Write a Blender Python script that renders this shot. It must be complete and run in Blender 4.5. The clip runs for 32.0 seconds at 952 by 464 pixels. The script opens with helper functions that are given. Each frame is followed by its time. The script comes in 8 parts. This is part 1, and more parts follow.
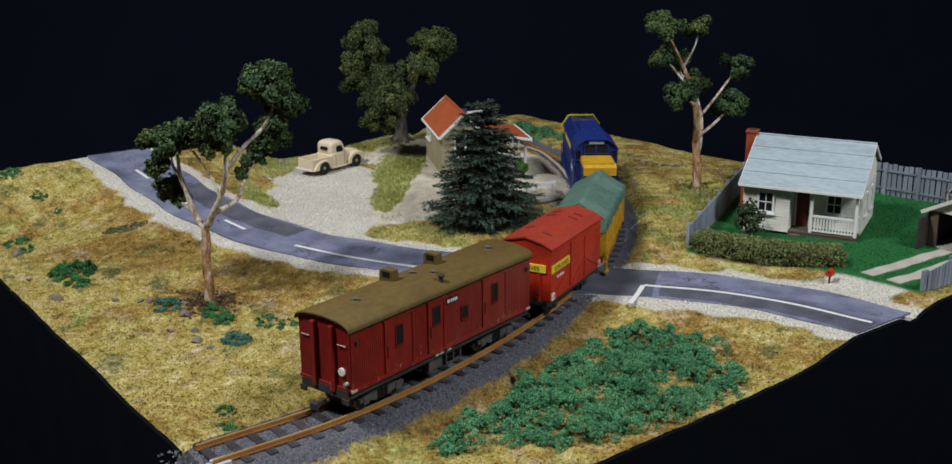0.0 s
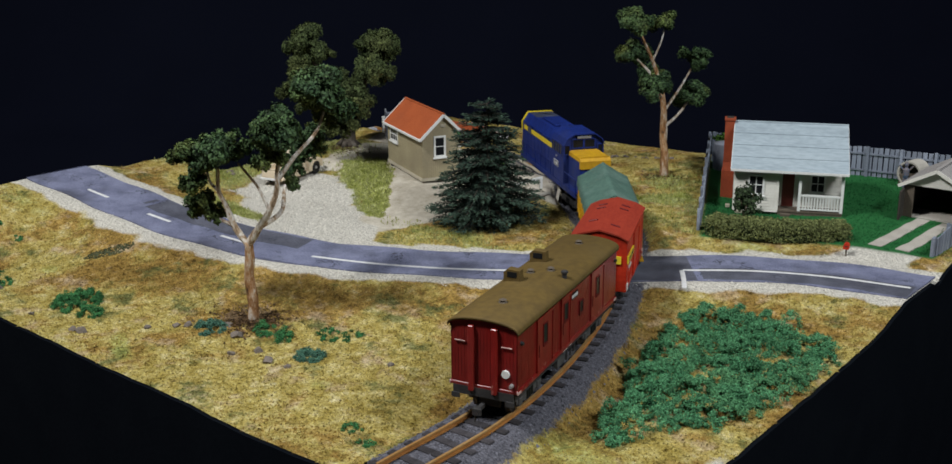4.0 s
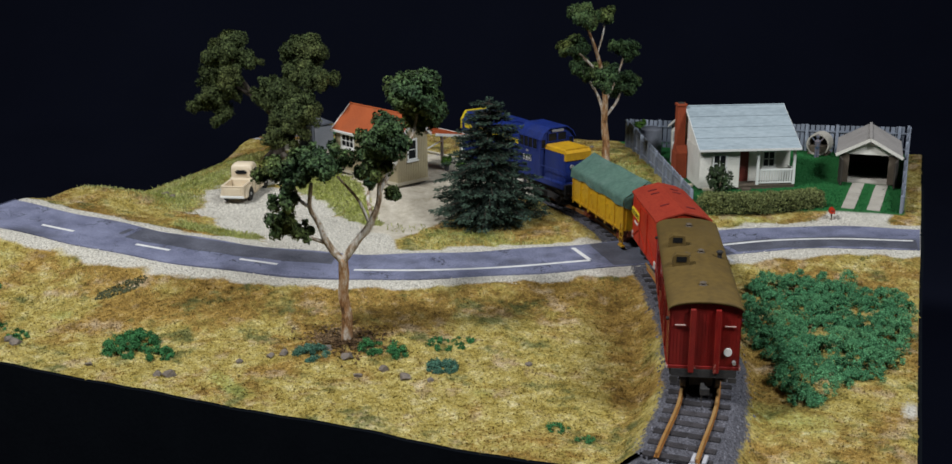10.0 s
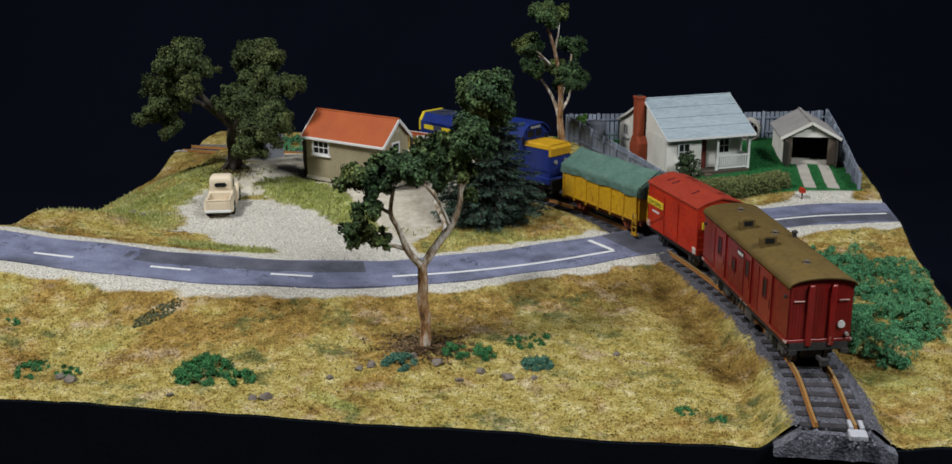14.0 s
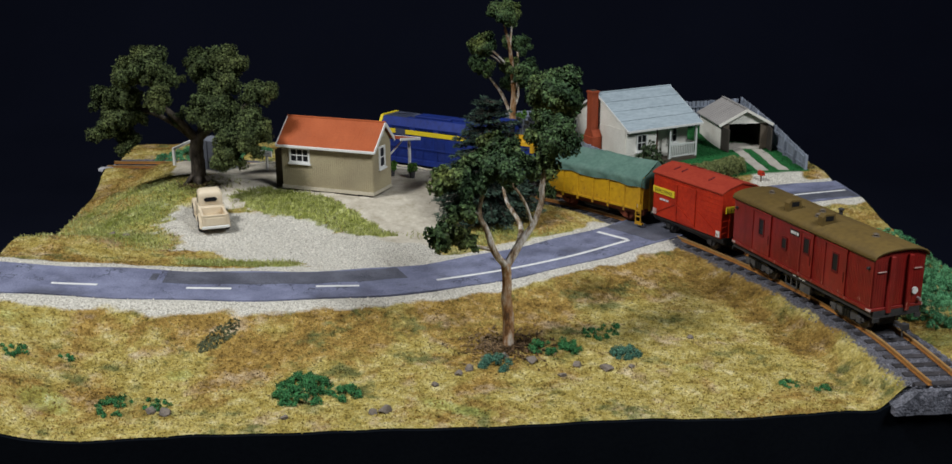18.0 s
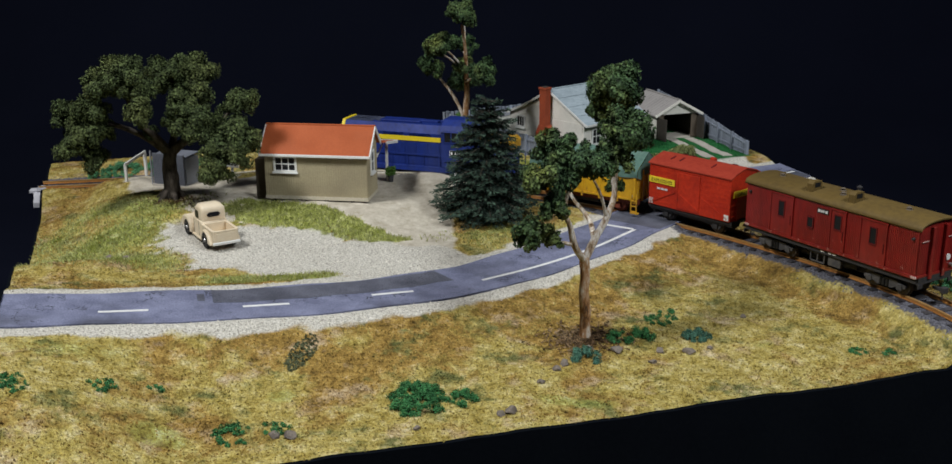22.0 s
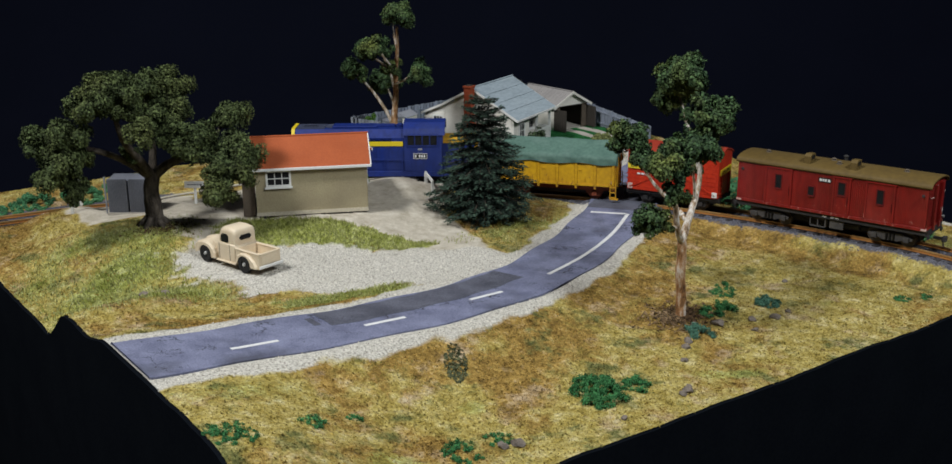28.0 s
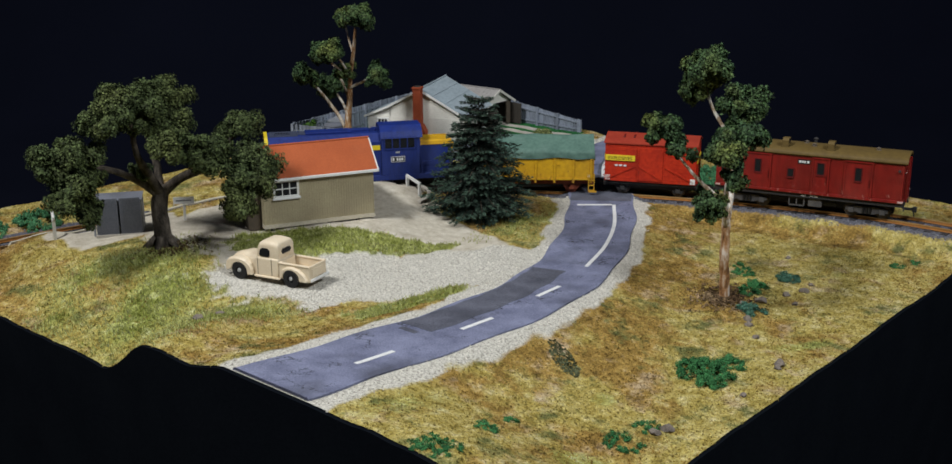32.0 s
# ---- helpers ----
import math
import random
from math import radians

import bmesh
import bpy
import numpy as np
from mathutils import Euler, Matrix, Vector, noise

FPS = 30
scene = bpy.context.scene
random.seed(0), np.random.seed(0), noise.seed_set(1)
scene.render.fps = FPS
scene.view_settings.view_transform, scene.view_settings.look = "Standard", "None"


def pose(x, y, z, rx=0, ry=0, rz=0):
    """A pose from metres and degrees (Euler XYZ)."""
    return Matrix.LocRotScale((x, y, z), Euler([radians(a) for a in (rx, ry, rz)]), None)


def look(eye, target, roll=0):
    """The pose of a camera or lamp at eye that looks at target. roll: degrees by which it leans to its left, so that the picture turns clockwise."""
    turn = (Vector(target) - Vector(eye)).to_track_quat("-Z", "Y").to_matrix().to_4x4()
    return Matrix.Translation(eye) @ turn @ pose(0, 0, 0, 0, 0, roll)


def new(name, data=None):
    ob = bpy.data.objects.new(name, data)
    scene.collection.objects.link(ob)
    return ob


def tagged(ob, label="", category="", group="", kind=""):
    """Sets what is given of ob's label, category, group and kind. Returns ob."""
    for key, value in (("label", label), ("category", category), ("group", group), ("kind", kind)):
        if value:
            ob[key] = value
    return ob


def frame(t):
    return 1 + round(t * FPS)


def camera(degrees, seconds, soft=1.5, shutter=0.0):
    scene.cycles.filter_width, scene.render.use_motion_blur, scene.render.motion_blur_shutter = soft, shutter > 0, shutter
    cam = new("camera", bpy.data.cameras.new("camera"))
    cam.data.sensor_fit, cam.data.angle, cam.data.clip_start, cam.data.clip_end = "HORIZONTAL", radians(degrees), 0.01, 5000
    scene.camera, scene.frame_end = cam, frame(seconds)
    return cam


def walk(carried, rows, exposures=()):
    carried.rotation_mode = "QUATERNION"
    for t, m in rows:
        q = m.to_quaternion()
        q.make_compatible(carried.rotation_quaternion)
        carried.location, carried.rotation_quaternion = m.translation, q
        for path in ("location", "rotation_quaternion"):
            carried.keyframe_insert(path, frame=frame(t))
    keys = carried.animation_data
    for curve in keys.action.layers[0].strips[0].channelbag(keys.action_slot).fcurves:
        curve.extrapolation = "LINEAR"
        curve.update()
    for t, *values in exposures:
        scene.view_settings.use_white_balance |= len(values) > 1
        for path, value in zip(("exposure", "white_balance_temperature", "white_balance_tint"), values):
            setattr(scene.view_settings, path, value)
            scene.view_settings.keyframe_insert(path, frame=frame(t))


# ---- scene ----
# The model stands on a turntable: camera and lamps are still, the whole board turns before them.
cam = camera(46.67, 32.0)
EYE = (0.0, -0.780, 0.2228)
CAM_POSE = Matrix.Translation(EYE) @ Euler((radians(90 - 16.734), 0, radians(-0.48)), "XYZ").to_matrix().to_4x4() @ pose(0, 0, 0, 0, 0, -0.347)
walk(cam, [(0.0, CAM_POSE), (32.0, CAM_POSE)], [(0.0, 0.0), (32.0, 0.0)])

# turn of the board about its upright axis: seconds and degrees
TURN = [(0, -53.42), (1, -50.13), (2, -46.86), (3, -43.65), (4, -40.50), (5, -37.38), (6, -34.26), (7, -31.15), (8, -28.03), (9, -24.88),
        (10, -21.68), (11, -18.46), (12, -15.23), (13, -12.07), (14, -8.90), (15, -5.71), (16, -2.46), (17, 0.78), (18, 3.98), (19, 7.14),
        (20, 10.25), (21, 13.36), (22, 16.50), (23, 19.64), (24, 22.80), (25, 25.98), (26, 29.17), (27, 32.38), (28, 35.62), (29, 38.87),
        (30, 42.12), (31, 45.34), (32, 48.51)]

# ---- world and lamps ----
world = bpy.data.worlds.new("world")
scene.world = world
world.use_nodes = True
world.node_tree.nodes["Background"].inputs[0].default_value = (0.55, 0.68, 1.0, 1)
world.node_tree.nodes["Background"].inputs[1].default_value = 0.014


def softbox(name, eye, target, w, h, watts, colour):
    lamp = bpy.data.lights.new(name, "AREA")
    lamp.shape, lamp.size, lamp.size_y, lamp.energy, lamp.color = "RECTANGLE", w, h, watts, colour
    ob = new(name, lamp)
    ob.matrix_world = look(eye, target)
    return ob


softbox("studio_lamp_key", (-0.75, -0.55, 1.25), (0, 0.02, 0), 0.24, 0.24, 20.3, (0.98, 0.99, 0.985))
softbox("studio_lamp_side", (0.75, -0.85, 1.05), (0, 0.02, 0), 0.3, 0.3, 13.6, (0.93, 0.975, 1.0))

# ---- helpers, all in millimetres ----
MM = 0.001
rnd = random.Random(7)


def lerp(a, b, f):
    return a + (b - a) * f


def smooth(v, a, b):
    f = np.clip((v - a) / (b - a), 0.0, 1.0)
    return f * f * (3 - 2 * f)


def box(bm, x, y, z, sx, sy, sz, rot=None, bev=0.0):
    """A block by its centre and size."""
    m = Matrix.Translation((x, y, z))
    if rot:
        m = m @ Euler([radians(a) for a in rot]).to_matrix().to_4x4()
    vs = bmesh.ops.create_cube(bm, size=1, matrix=m @ Matrix.Diagonal((sx, sy, sz, 1)))["verts"]
    if bev:
        es = list({e for v in vs for e in v.link_edges})
        bmesh.ops.bevel(bm, geom=es, offset=bev, segments=1, affect="EDGES", profile=0.5)
    return vs


def block(bm, x0, x1, y0, y1, z0, z1, bev=0.0):
    return box(bm, (x0 + x1) / 2, (y0 + y1) / 2, (z0 + z1) / 2, abs(x1 - x0), abs(y1 - y0), abs(z1 - z0), None, bev)


def rod(bm, p, q, r0, r1=None, seg=8):
    """A tapered round bar from p to q."""
    p, q = Vector(p), Vector(q)
    r1 = r0 if r1 is None else r1
    d = q - p
    m = Matrix.Translation((p + q) / 2) @ d.to_track_quat("Z", "Y").to_matrix().to_4x4()
    return bmesh.ops.create_cone(bm, cap_ends=True, segments=seg, radius1=r0, radius2=r1, depth=d.length, matrix=m)["verts"]


def bar(bm, p, q, w, h):
    """A square bar from p to q."""
    p, q = Vector(p), Vector(q)
    d = q - p
    m = Matrix.Translation((p + q) / 2) @ d.to_track_quat("X", "Z").to_matrix().to_4x4()
    bmesh.ops.create_cube(bm, size=1, matrix=m @ Matrix.Diagonal((d.length, w, h, 1)))


def extrude_profile(bm, pts, a, b, axis="x"):
    """A solid with the outline pts (two coordinates each) drawn from a to b along an axis."""
    def at(u, v, s):
        return (s, u, v) if axis == "x" else (u, s, v) if axis == "y" else (u, v, s)
    va = [bm.verts.new(at(u, v, a)) for u, v in pts]
    vb = [bm.verts.new(at(u, v, b)) for u, v in pts]
    n = len(pts)
    bm.faces.new(va)
    bm.faces.new(vb[::-1])
    for i in range(n):
        bm.faces.new((va[i], vb[i], vb[(i + 1) % n], va[(i + 1) % n]))
    bmesh.ops.recalc_face_normals(bm, faces=bm.faces[:])


def lathe(bm, rings, seg=12, centre=(0, 0), phase=0.0):
    """A turned body: rings of (radius, height)."""
    rows = []
    for r, z in rings:
        rows.append([bm.verts.new((centre[0] + r * math.cos(2 * math.pi * (i + phase) / seg), centre[1] + r * math.sin(2 * math.pi * (i + phase) / seg), z)) for i in range(seg)])
    for a, b in zip(rows, rows[1:]):
        for i in range(seg):
            bm.faces.new((a[i], a[(i + 1) % seg], b[(i + 1) % seg], b[i]))
    bm.faces.new(rows[0][::-1])
    bm.faces.new(rows[-1])


def mesh_of(name, bm, material, shade=False):
    bmesh.ops.scale(bm, vec=(MM, MM, MM), verts=bm.verts)
    me = bpy.data.meshes.new(name)
    bm.to_mesh(me)
    bm.free()
    if shade:
        me.polygons.foreach_set("use_smooth", [True] * len(me.polygons))
    me.materials.append(material)
    return me


def part(name, bm, material, parent=None, label="", shade=False, at=None):
    """Links a bmesh, drawn in millimetres in its parent's space, as one mesh object."""
    ob = new(name, mesh_of(name, bm, material, shade))
    if parent is not None:
        ob.parent = parent
    if at is not None:
        ob.matrix_basis = at
    if label:
        tagged(ob, label)
    return ob


def share(name, me, parent, m, label=""):
    ob = new(name, me)
    ob.parent = parent
    ob.matrix_basis = m
    if label:
        tagged(ob, label)
    return ob


def mpose(x, y, z, rx=0, ry=0, rz=0):
    return pose(x * MM, y * MM, z * MM, rx, ry, rz)


def thing(name, x, y, z, rz, label, category, group="", kind=""):
    ob = new(name)
    ob.empty_display_size = 0.02
    ob.matrix_basis = mpose(x, y, z, 0, 0, rz)
    return tagged(ob, label, category, group, kind)


def bm_new():
    return bmesh.new()


def soup(name, verts, faces, material, parent=None, shade=False):
    """One mesh from arrays of millimetre vertices and of faces."""
    me = bpy.data.meshes.new(name)
    me.from_pydata((np.asarray(verts) * MM).tolist(), [], [tuple(f) for f in faces])
    me.materials.append(material)
    if shade:
        me.polygons.foreach_set("use_smooth", [True] * len(me.polygons))
    ob = new(name, me)
    if parent is not None:
        ob.parent = parent
    return ob


# ---- materials ----
def mat(name, colour, rough=0.7, other=None, scale=60.0, mix=0.6, fine=900.0, bump=0.0, metal=0.0, island=0.0, dirt=None, dirt_amount=0.0, streak=None, spec=0.35):
    """Two-scale noise between colour and other, fine grain, optional dirt (painted highlights on gum leaves) and
    streaks, relief in millimetres.
    """
    m = bpy.data.materials.new(name)
    m.use_nodes = True
    nt = m.node_tree
    n, l = nt.nodes, nt.links
    b = n["Principled BSDF"]
    b.inputs["Roughness"].default_value, b.inputs["Metallic"].default_value = rough, metal
    b.inputs["Specular IOR Level"].default_value = spec
    tc = n.new("ShaderNodeTexCoord")
    mapping = n.new("ShaderNodeMapping")
    if streak:
        mapping.inputs["Scale"].default_value = streak
    l.new(tc.outputs["Object"], mapping.inputs[0])
    other = other or tuple(c * 0.72 for c in colour)

    def noise_node(s, d=4.0):
        t = n.new("ShaderNodeTexNoise")
        t.inputs["Scale"].default_value, t.inputs["Detail"].default_value = s, d
        l.new(mapping.outputs[0], t.inputs["Vector"])
        return t
    n1, n2 = noise_node(scale), noise_node(fine, 3.0)
    add = n.new("ShaderNodeMath")
    add.operation = "MULTIPLY_ADD"
    l.new(n2.outputs["Fac"], add.inputs[0])
    add.inputs[1].default_value = 1.1
    l.new(n1.outputs["Fac"], add.inputs[2])
    ramp = n.new("ShaderNodeMapRange")
    ramp.inputs["From Min"].default_value, ramp.inputs["From Max"].default_value = 0.80, 1.30
    ramp.inputs["To Max"].default_value = mix
    l.new(add.outputs[0], ramp.inputs["Value"])
    mx = n.new("ShaderNodeMix")
    mx.data_type = "RGBA"
    l.new(ramp.outputs[0], mx.inputs["Factor"])
    mx.inputs["A"].default_value, mx.inputs["B"].default_value = (*colour, 1), (*other, 1)
    out = mx.outputs["Result"]
    if dirt:
        n3 = noise_node(scale * 0.45, 6.0)
        r3 = n.new("ShaderNodeMapRange")
        r3.inputs["From Min"].default_value, r3.inputs["From Max"].default_value = 0.5, 0.72
        r3.inputs["To Max"].default_value = dirt_amount
        l.new(n3.outputs["Fac"], r3.inputs["Value"])
        m3 = n.new("ShaderNodeMix")
        m3.data_type = "RGBA"
        l.new(r3.outputs[0], m3.inputs["Factor"])
        l.new(out, m3.inputs["A"])
        m3.inputs["B"].default_value = (*dirt, 1)
        out = m3.outputs["Result"]
    if island:
        src = n.new("ShaderNodeNewGeometry").outputs["Random Per Island"] if island > 0 else n.new("ShaderNodeObjectInfo").outputs["Random"]
        r4 = n.new("ShaderNodeMapRange")
        r4.inputs["To Min"].default_value, r4.inputs["To Max"].default_value = 1 - abs(island), 1 + abs(island)
        l.new(src, r4.inputs["Value"])
        v = n.new("ShaderNodeVectorMath")
        v.operation = "SCALE"
        l.new(out, v.inputs[0])
        l.new(r4.outputs[0], v.inputs["Scale"])
        out = v.outputs[0]
    l.new(out, b.inputs["Base Color"])
    rr = n.new("ShaderNodeMapRange")
    rr.inputs["To Min"].default_value, rr.inputs["To Max"].default_value = max(rough - 0.12, 0.05), min(rough + 0.12, 1)
    l.new(n1.outputs["Fac"], rr.inputs["Value"])
    l.new(rr.outputs[0], b.inputs["Roughness"])
    if bump:
        bp = n.new("ShaderNodeBump")
        bp.inputs["Distance"].default_value = bump * MM
        bp.inputs["Strength"].default_value = 0.7
        l.new(add.outputs[0], bp.inputs["Height"])
        l.new(bp.outputs[0], b.inputs["Normal"])
    return m


M = {}
M["black"] = mat("black_fascia_paint", (0.0036, 0.0048, 0.007), 0.85, (0.0055, 0.007, 0.0095), 30, 0.7, 600, 0.1, spec=0.02)
M["cloth"] = mat("navy_backdrop_cloth", (0.0036, 0.0047, 0.0108), 0.95, (0.0053, 0.0065, 0.0142), 6, 0.8, 1500, 0.05, spec=0.05)
M["asphalt"] = mat("grey_asphalt_paint", (0.10, 0.108, 0.175), 0.85, (0.205, 0.22, 0.325), 75, 1.0, 1300, 0.25, dirt=(0.055, 0.058, 0.082), dirt_amount=0.8)
M["tar"] = mat("dark_asphalt_patch", (0.054, 0.057, 0.078), 0.85, (0.115, 0.12, 0.155), 75, 1.0, 1300, 0.25, dirt=(0.038, 0.04, 0.054), dirt_amount=0.6)
M["line"] = mat("white_road_paint", (0.72, 0.72, 0.72), 0.8, (0.5, 0.5, 0.5), 200, 0.7, 2000, 0.03)
M["ballast"] = mat("grey_ballast", (0.12, 0.12, 0.14), 0.9, (0.05, 0.05, 0.062), 300, 0.9, 1300, 0.5)
M["sleeper"] = mat("dark_weathered_sleeper", (0.02, 0.018, 0.02), 0.75, (0.058, 0.053, 0.06), 160, 0.8, 1500, 0.15, island=-0.35)
M["rail"] = mat("rusty_rail_side", (0.44, 0.20, 0.048), 0.7, (0.22, 0.09, 0.028), 90, 0.8, 1500, 0.05)
M["railtop"] = mat("worn_rail_head", (0.56, 0.37, 0.16), 0.4, (0.46, 0.22, 0.06), 70, 0.9, 900, 0.0, metal=0.45)
# inner needle green, darkened for the shade between the sprays
M["needle"] = mat("shaded_inner_needle", (0.016, 0.033, 0.023), 0.8, (0.008, 0.017, 0.012), 80, 0.8, 500, 0, island=0.4)
M["bark"] = mat("brown_grey_bark", (0.28, 0.185, 0.12), 0.9, (0.36, 0.30, 0.26), 90, 0.9, 700, 0.4)
M["roof_red"] = mat("orange_red_roof_paint", (0.40, 0.092, 0.026), 0.75, (0.31, 0.068, 0.02), 60, 0.8, 900, 0.05, dirt=(0.27, 0.085, 0.04), dirt_amount=0.5)
M["beige"] = mat("beige_boards", (0.41, 0.355, 0.225), 0.8, (0.31, 0.26, 0.165), 60, 0.9, 900, 0.05, dirt=(0.24, 0.205, 0.14), dirt_amount=0.4)
M["white"] = mat("white_paint", (0.72, 0.72, 0.70), 0.7, (0.6, 0.6, 0.58), 90, 0.6, 900, 0.03)
M["iron"] = mat("galvanised_roof", (0.34, 0.405, 0.45), 0.6, (0.235, 0.285, 0.32), 50, 0.9, 500, 0.15, dirt=(0.46, 0.53, 0.57), dirt_amount=0.6, streak=(0.35, 1.0, 1.0))
M["cream"] = mat("cream_plastic", (0.68, 0.585, 0.44), 0.5, (0.6, 0.46, 0.3), 60, 0.5, 900)
M["brick"] = mat("red_brick_paint", (0.31, 0.058, 0.02), 0.85, (0.21, 0.04, 0.016), 100, 0.8, 900, 0.1)
M["van"] = mat("crimson_van_paint", (0.235, 0.0145, 0.012), 0.33, (0.135, 0.009, 0.0085), 60, 0.9, 300, 0.04, dirt=(0.30, 0.05, 0.04), dirt_amount=0.45, streak=(1.0, 1.0, 0.35))
M["vanroof"] = mat("brown_roof_paint", (0.125, 0.08, 0.02), 0.7, (0.085, 0.054, 0.015), 40, 0.9, 300, 0.05, dirt=(0.165, 0.112, 0.036), dirt_amount=0.5)
M["red"] = mat("signal_red_paint", (0.50, 0.036, 0.012), 0.5, (0.33, 0.018, 0.008), 60, 0.9, 500, 0.05, dirt=(0.20, 0.024, 0.014), dirt_amount=0.6, spec=0.2)
M["yellow"] = mat("yellow_paint", (0.58, 0.33, 0.012), 0.5, (0.42, 0.22, 0.012), 45, 0.9, 300, 0.04, dirt=(0.34, 0.17, 0.03), dirt_amount=0.5)
M["tarp"] = mat("green_tarpaulin", (0.095, 0.175, 0.14), 0.7, (0.06, 0.12, 0.098), 60, 1.0, 400, 0.35, dirt=(0.21, 0.31, 0.265), dirt_amount=0.6)
M["blue"] = mat("blue_locomotive_paint", (0.011, 0.028, 0.18), 0.55, (0.007, 0.016, 0.10), 60, 0.9, 400, 0.04, dirt=(0.035, 0.05, 0.16), dirt_amount=0.6, streak=(1.0, 1.0, 0.35), spec=0.2)
M["dark"] = mat("dark_underframe", (0.02, 0.02, 0.022), 0.75, (0.048, 0.044, 0.042), 120, 0.8, 900, 0.1)
M["fence"] = mat("blue_grey_fence", (0.25, 0.28, 0.345), 0.85, (0.13, 0.148, 0.19), 100, 0.8, 900, 0.1, island=-0.25)
M["hedge"] = mat("hedge_leaf", (0.20, 0.225, 0.08), 0.8, (0.10, 0.12, 0.042), 80, 0.8, 600, 0, island=0.5)
M["bush"] = mat("blue_green_bush_foam", (0.10, 0.285, 0.135), 0.85, (0.042, 0.15, 0.068), 70, 0.9, 600, 0, island=0.7, dirt=(0.17, 0.36, 0.16), dirt_amount=0.4, spec=0.15)
M["glass"] = mat("dark_window_film", (0.010, 0.011, 0.013), 0.3, (0.018, 0.019, 0.02), 60, 0.5, 900, spec=0.15)



def crack(m, scale, width):
    """Thin wandering dark cracks and pits over a material's colour."""
    n, l = m.node_tree.nodes, m.node_tree.links
    b = n["Principled BSDF"]
    src = b.inputs["Base Color"].links[0].from_socket
    tc = n.new("ShaderNodeTexCoord")
    t = n.new("ShaderNodeTexNoise")
    t.inputs["Scale"].default_value, t.inputs["Detail"].default_value, t.inputs["Roughness"].default_value = scale, 5.0, 0.65
    l.new(tc.outputs["Object"], t.inputs["Vector"])
    d = n.new("ShaderNodeMath")
    d.operation = "SUBTRACT"
    l.new(t.outputs["Fac"], d.inputs[0])
    d.inputs[1].default_value = 0.5
    a = n.new("ShaderNodeMath")
    a.operation = "ABSOLUTE"
    l.new(d.outputs[0], a.inputs[0])
    gate = n.new("ShaderNodeTexNoise")
    gate.inputs["Scale"].default_value, gate.inputs["Detail"].default_value = 45.0, 3.0
    l.new(tc.outputs["Object"], gate.inputs["Vector"])
    lim = n.new("ShaderNodeMapRange")
    lim.inputs["From Min"].default_value, lim.inputs["From Max"].default_value, lim.inputs["To Max"].default_value = 0.52, 0.66, width
    l.new(gate.outputs["Fac"], lim.inputs["Value"])
    less = n.new("ShaderNodeMath")
    less.operation = "LESS_THAN"
    l.new(a.outputs[0], less.inputs[0])
    l.new(lim.outputs[0], less.inputs[1])
    mx = n.new("ShaderNodeMix")
    mx.data_type = "RGBA"
    l.new(less.outputs[0], mx.inputs["Factor"])
    l.new(src, mx.inputs["A"])
    mx.inputs["B"].default_value = (0.03, 0.032, 0.045, 1)
    l.new(mx.outputs["Result"], b.inputs["Base Color"])


def flecks(m, tone, top, base, much):
    """Small chips of worn paint, gathering below a height on the body (millimetres above the rail)."""
    n, l = m.node_tree.nodes, m.node_tree.links
    b = n["Principled BSDF"]
    src = b.inputs["Base Color"].links[0].from_socket
    tc, sep = n.new("ShaderNodeTexCoord"), n.new("ShaderNodeSeparateXYZ")
    l.new(tc.outputs["Object"], sep.inputs[0])
    mp = n.new("ShaderNodeMapping")
    mp.inputs["Scale"].default_value = (1, 1, 0.45)
    l.new(tc.outputs["Object"], mp.inputs[0])
    t = n.new("ShaderNodeTexNoise")
    t.inputs["Scale"].default_value, t.inputs["Detail"].default_value, t.inputs["Roughness"].default_value = 420.0, 4.0, 0.7
    l.new(mp.outputs[0], t.inputs["Vector"])
    low = n.new("ShaderNodeMapRange")
    low.inputs["From Min"].default_value, low.inputs["From Max"].default_value = top * MM, base * MM
    low.inputs["To Min"].default_value, low.inputs["To Max"].default_value = 0.0, much
    l.new(sep.outputs["Z"], low.inputs["Value"])
    add = n.new("ShaderNodeMath")
    add.operation = "ADD"
    l.new(t.outputs["Fac"], add.inputs[0])
    l.new(low.outputs[0], add.inputs[1])
    cut = n.new("ShaderNodeMapRange")
    cut.inputs["From Min"].default_value, cut.inputs["From Max"].default_value, cut.inputs["To Max"].default_value = 0.68, 0.73, 0.8
    l.new(add.outputs[0], cut.inputs["Value"])
    mx = n.new("ShaderNodeMix")
    mx.data_type = "RGBA"
    l.new(cut.outputs[0], mx.inputs["Factor"])
    l.new(src, mx.inputs["A"])
    mx.inputs["B"].default_value = (*tone, 1)
    l.new(mx.outputs["Result"], b.inputs["Base Color"])


flecks(M["van"], (0.42, 0.17, 0.14), 27, 14, 0.10)
flecks(M["red"], (0.20, 0.05, 0.035), 30, 12, 0.08)
flecks(M["yellow"], (0.22, 0.10, 0.03), 26, 12, 0.10)
crack(M["asphalt"], 60.0, 0.012)
crack(M["tar"], 70.0, 0.008)

# ---- the plan ----
TRACK = [(216, -330), (214.5, -300), (213, -240), (181, -112), (79, 63), (-58, 160), (-186, 204), (-330, 226)]
ROAD = [(-312, -150), (-254, -146), (-177, -146), (-100, -140), (-28, -119), (45, -85), (105, -47), (150, -14), (205, 27), (255, 47), (316, 55)]


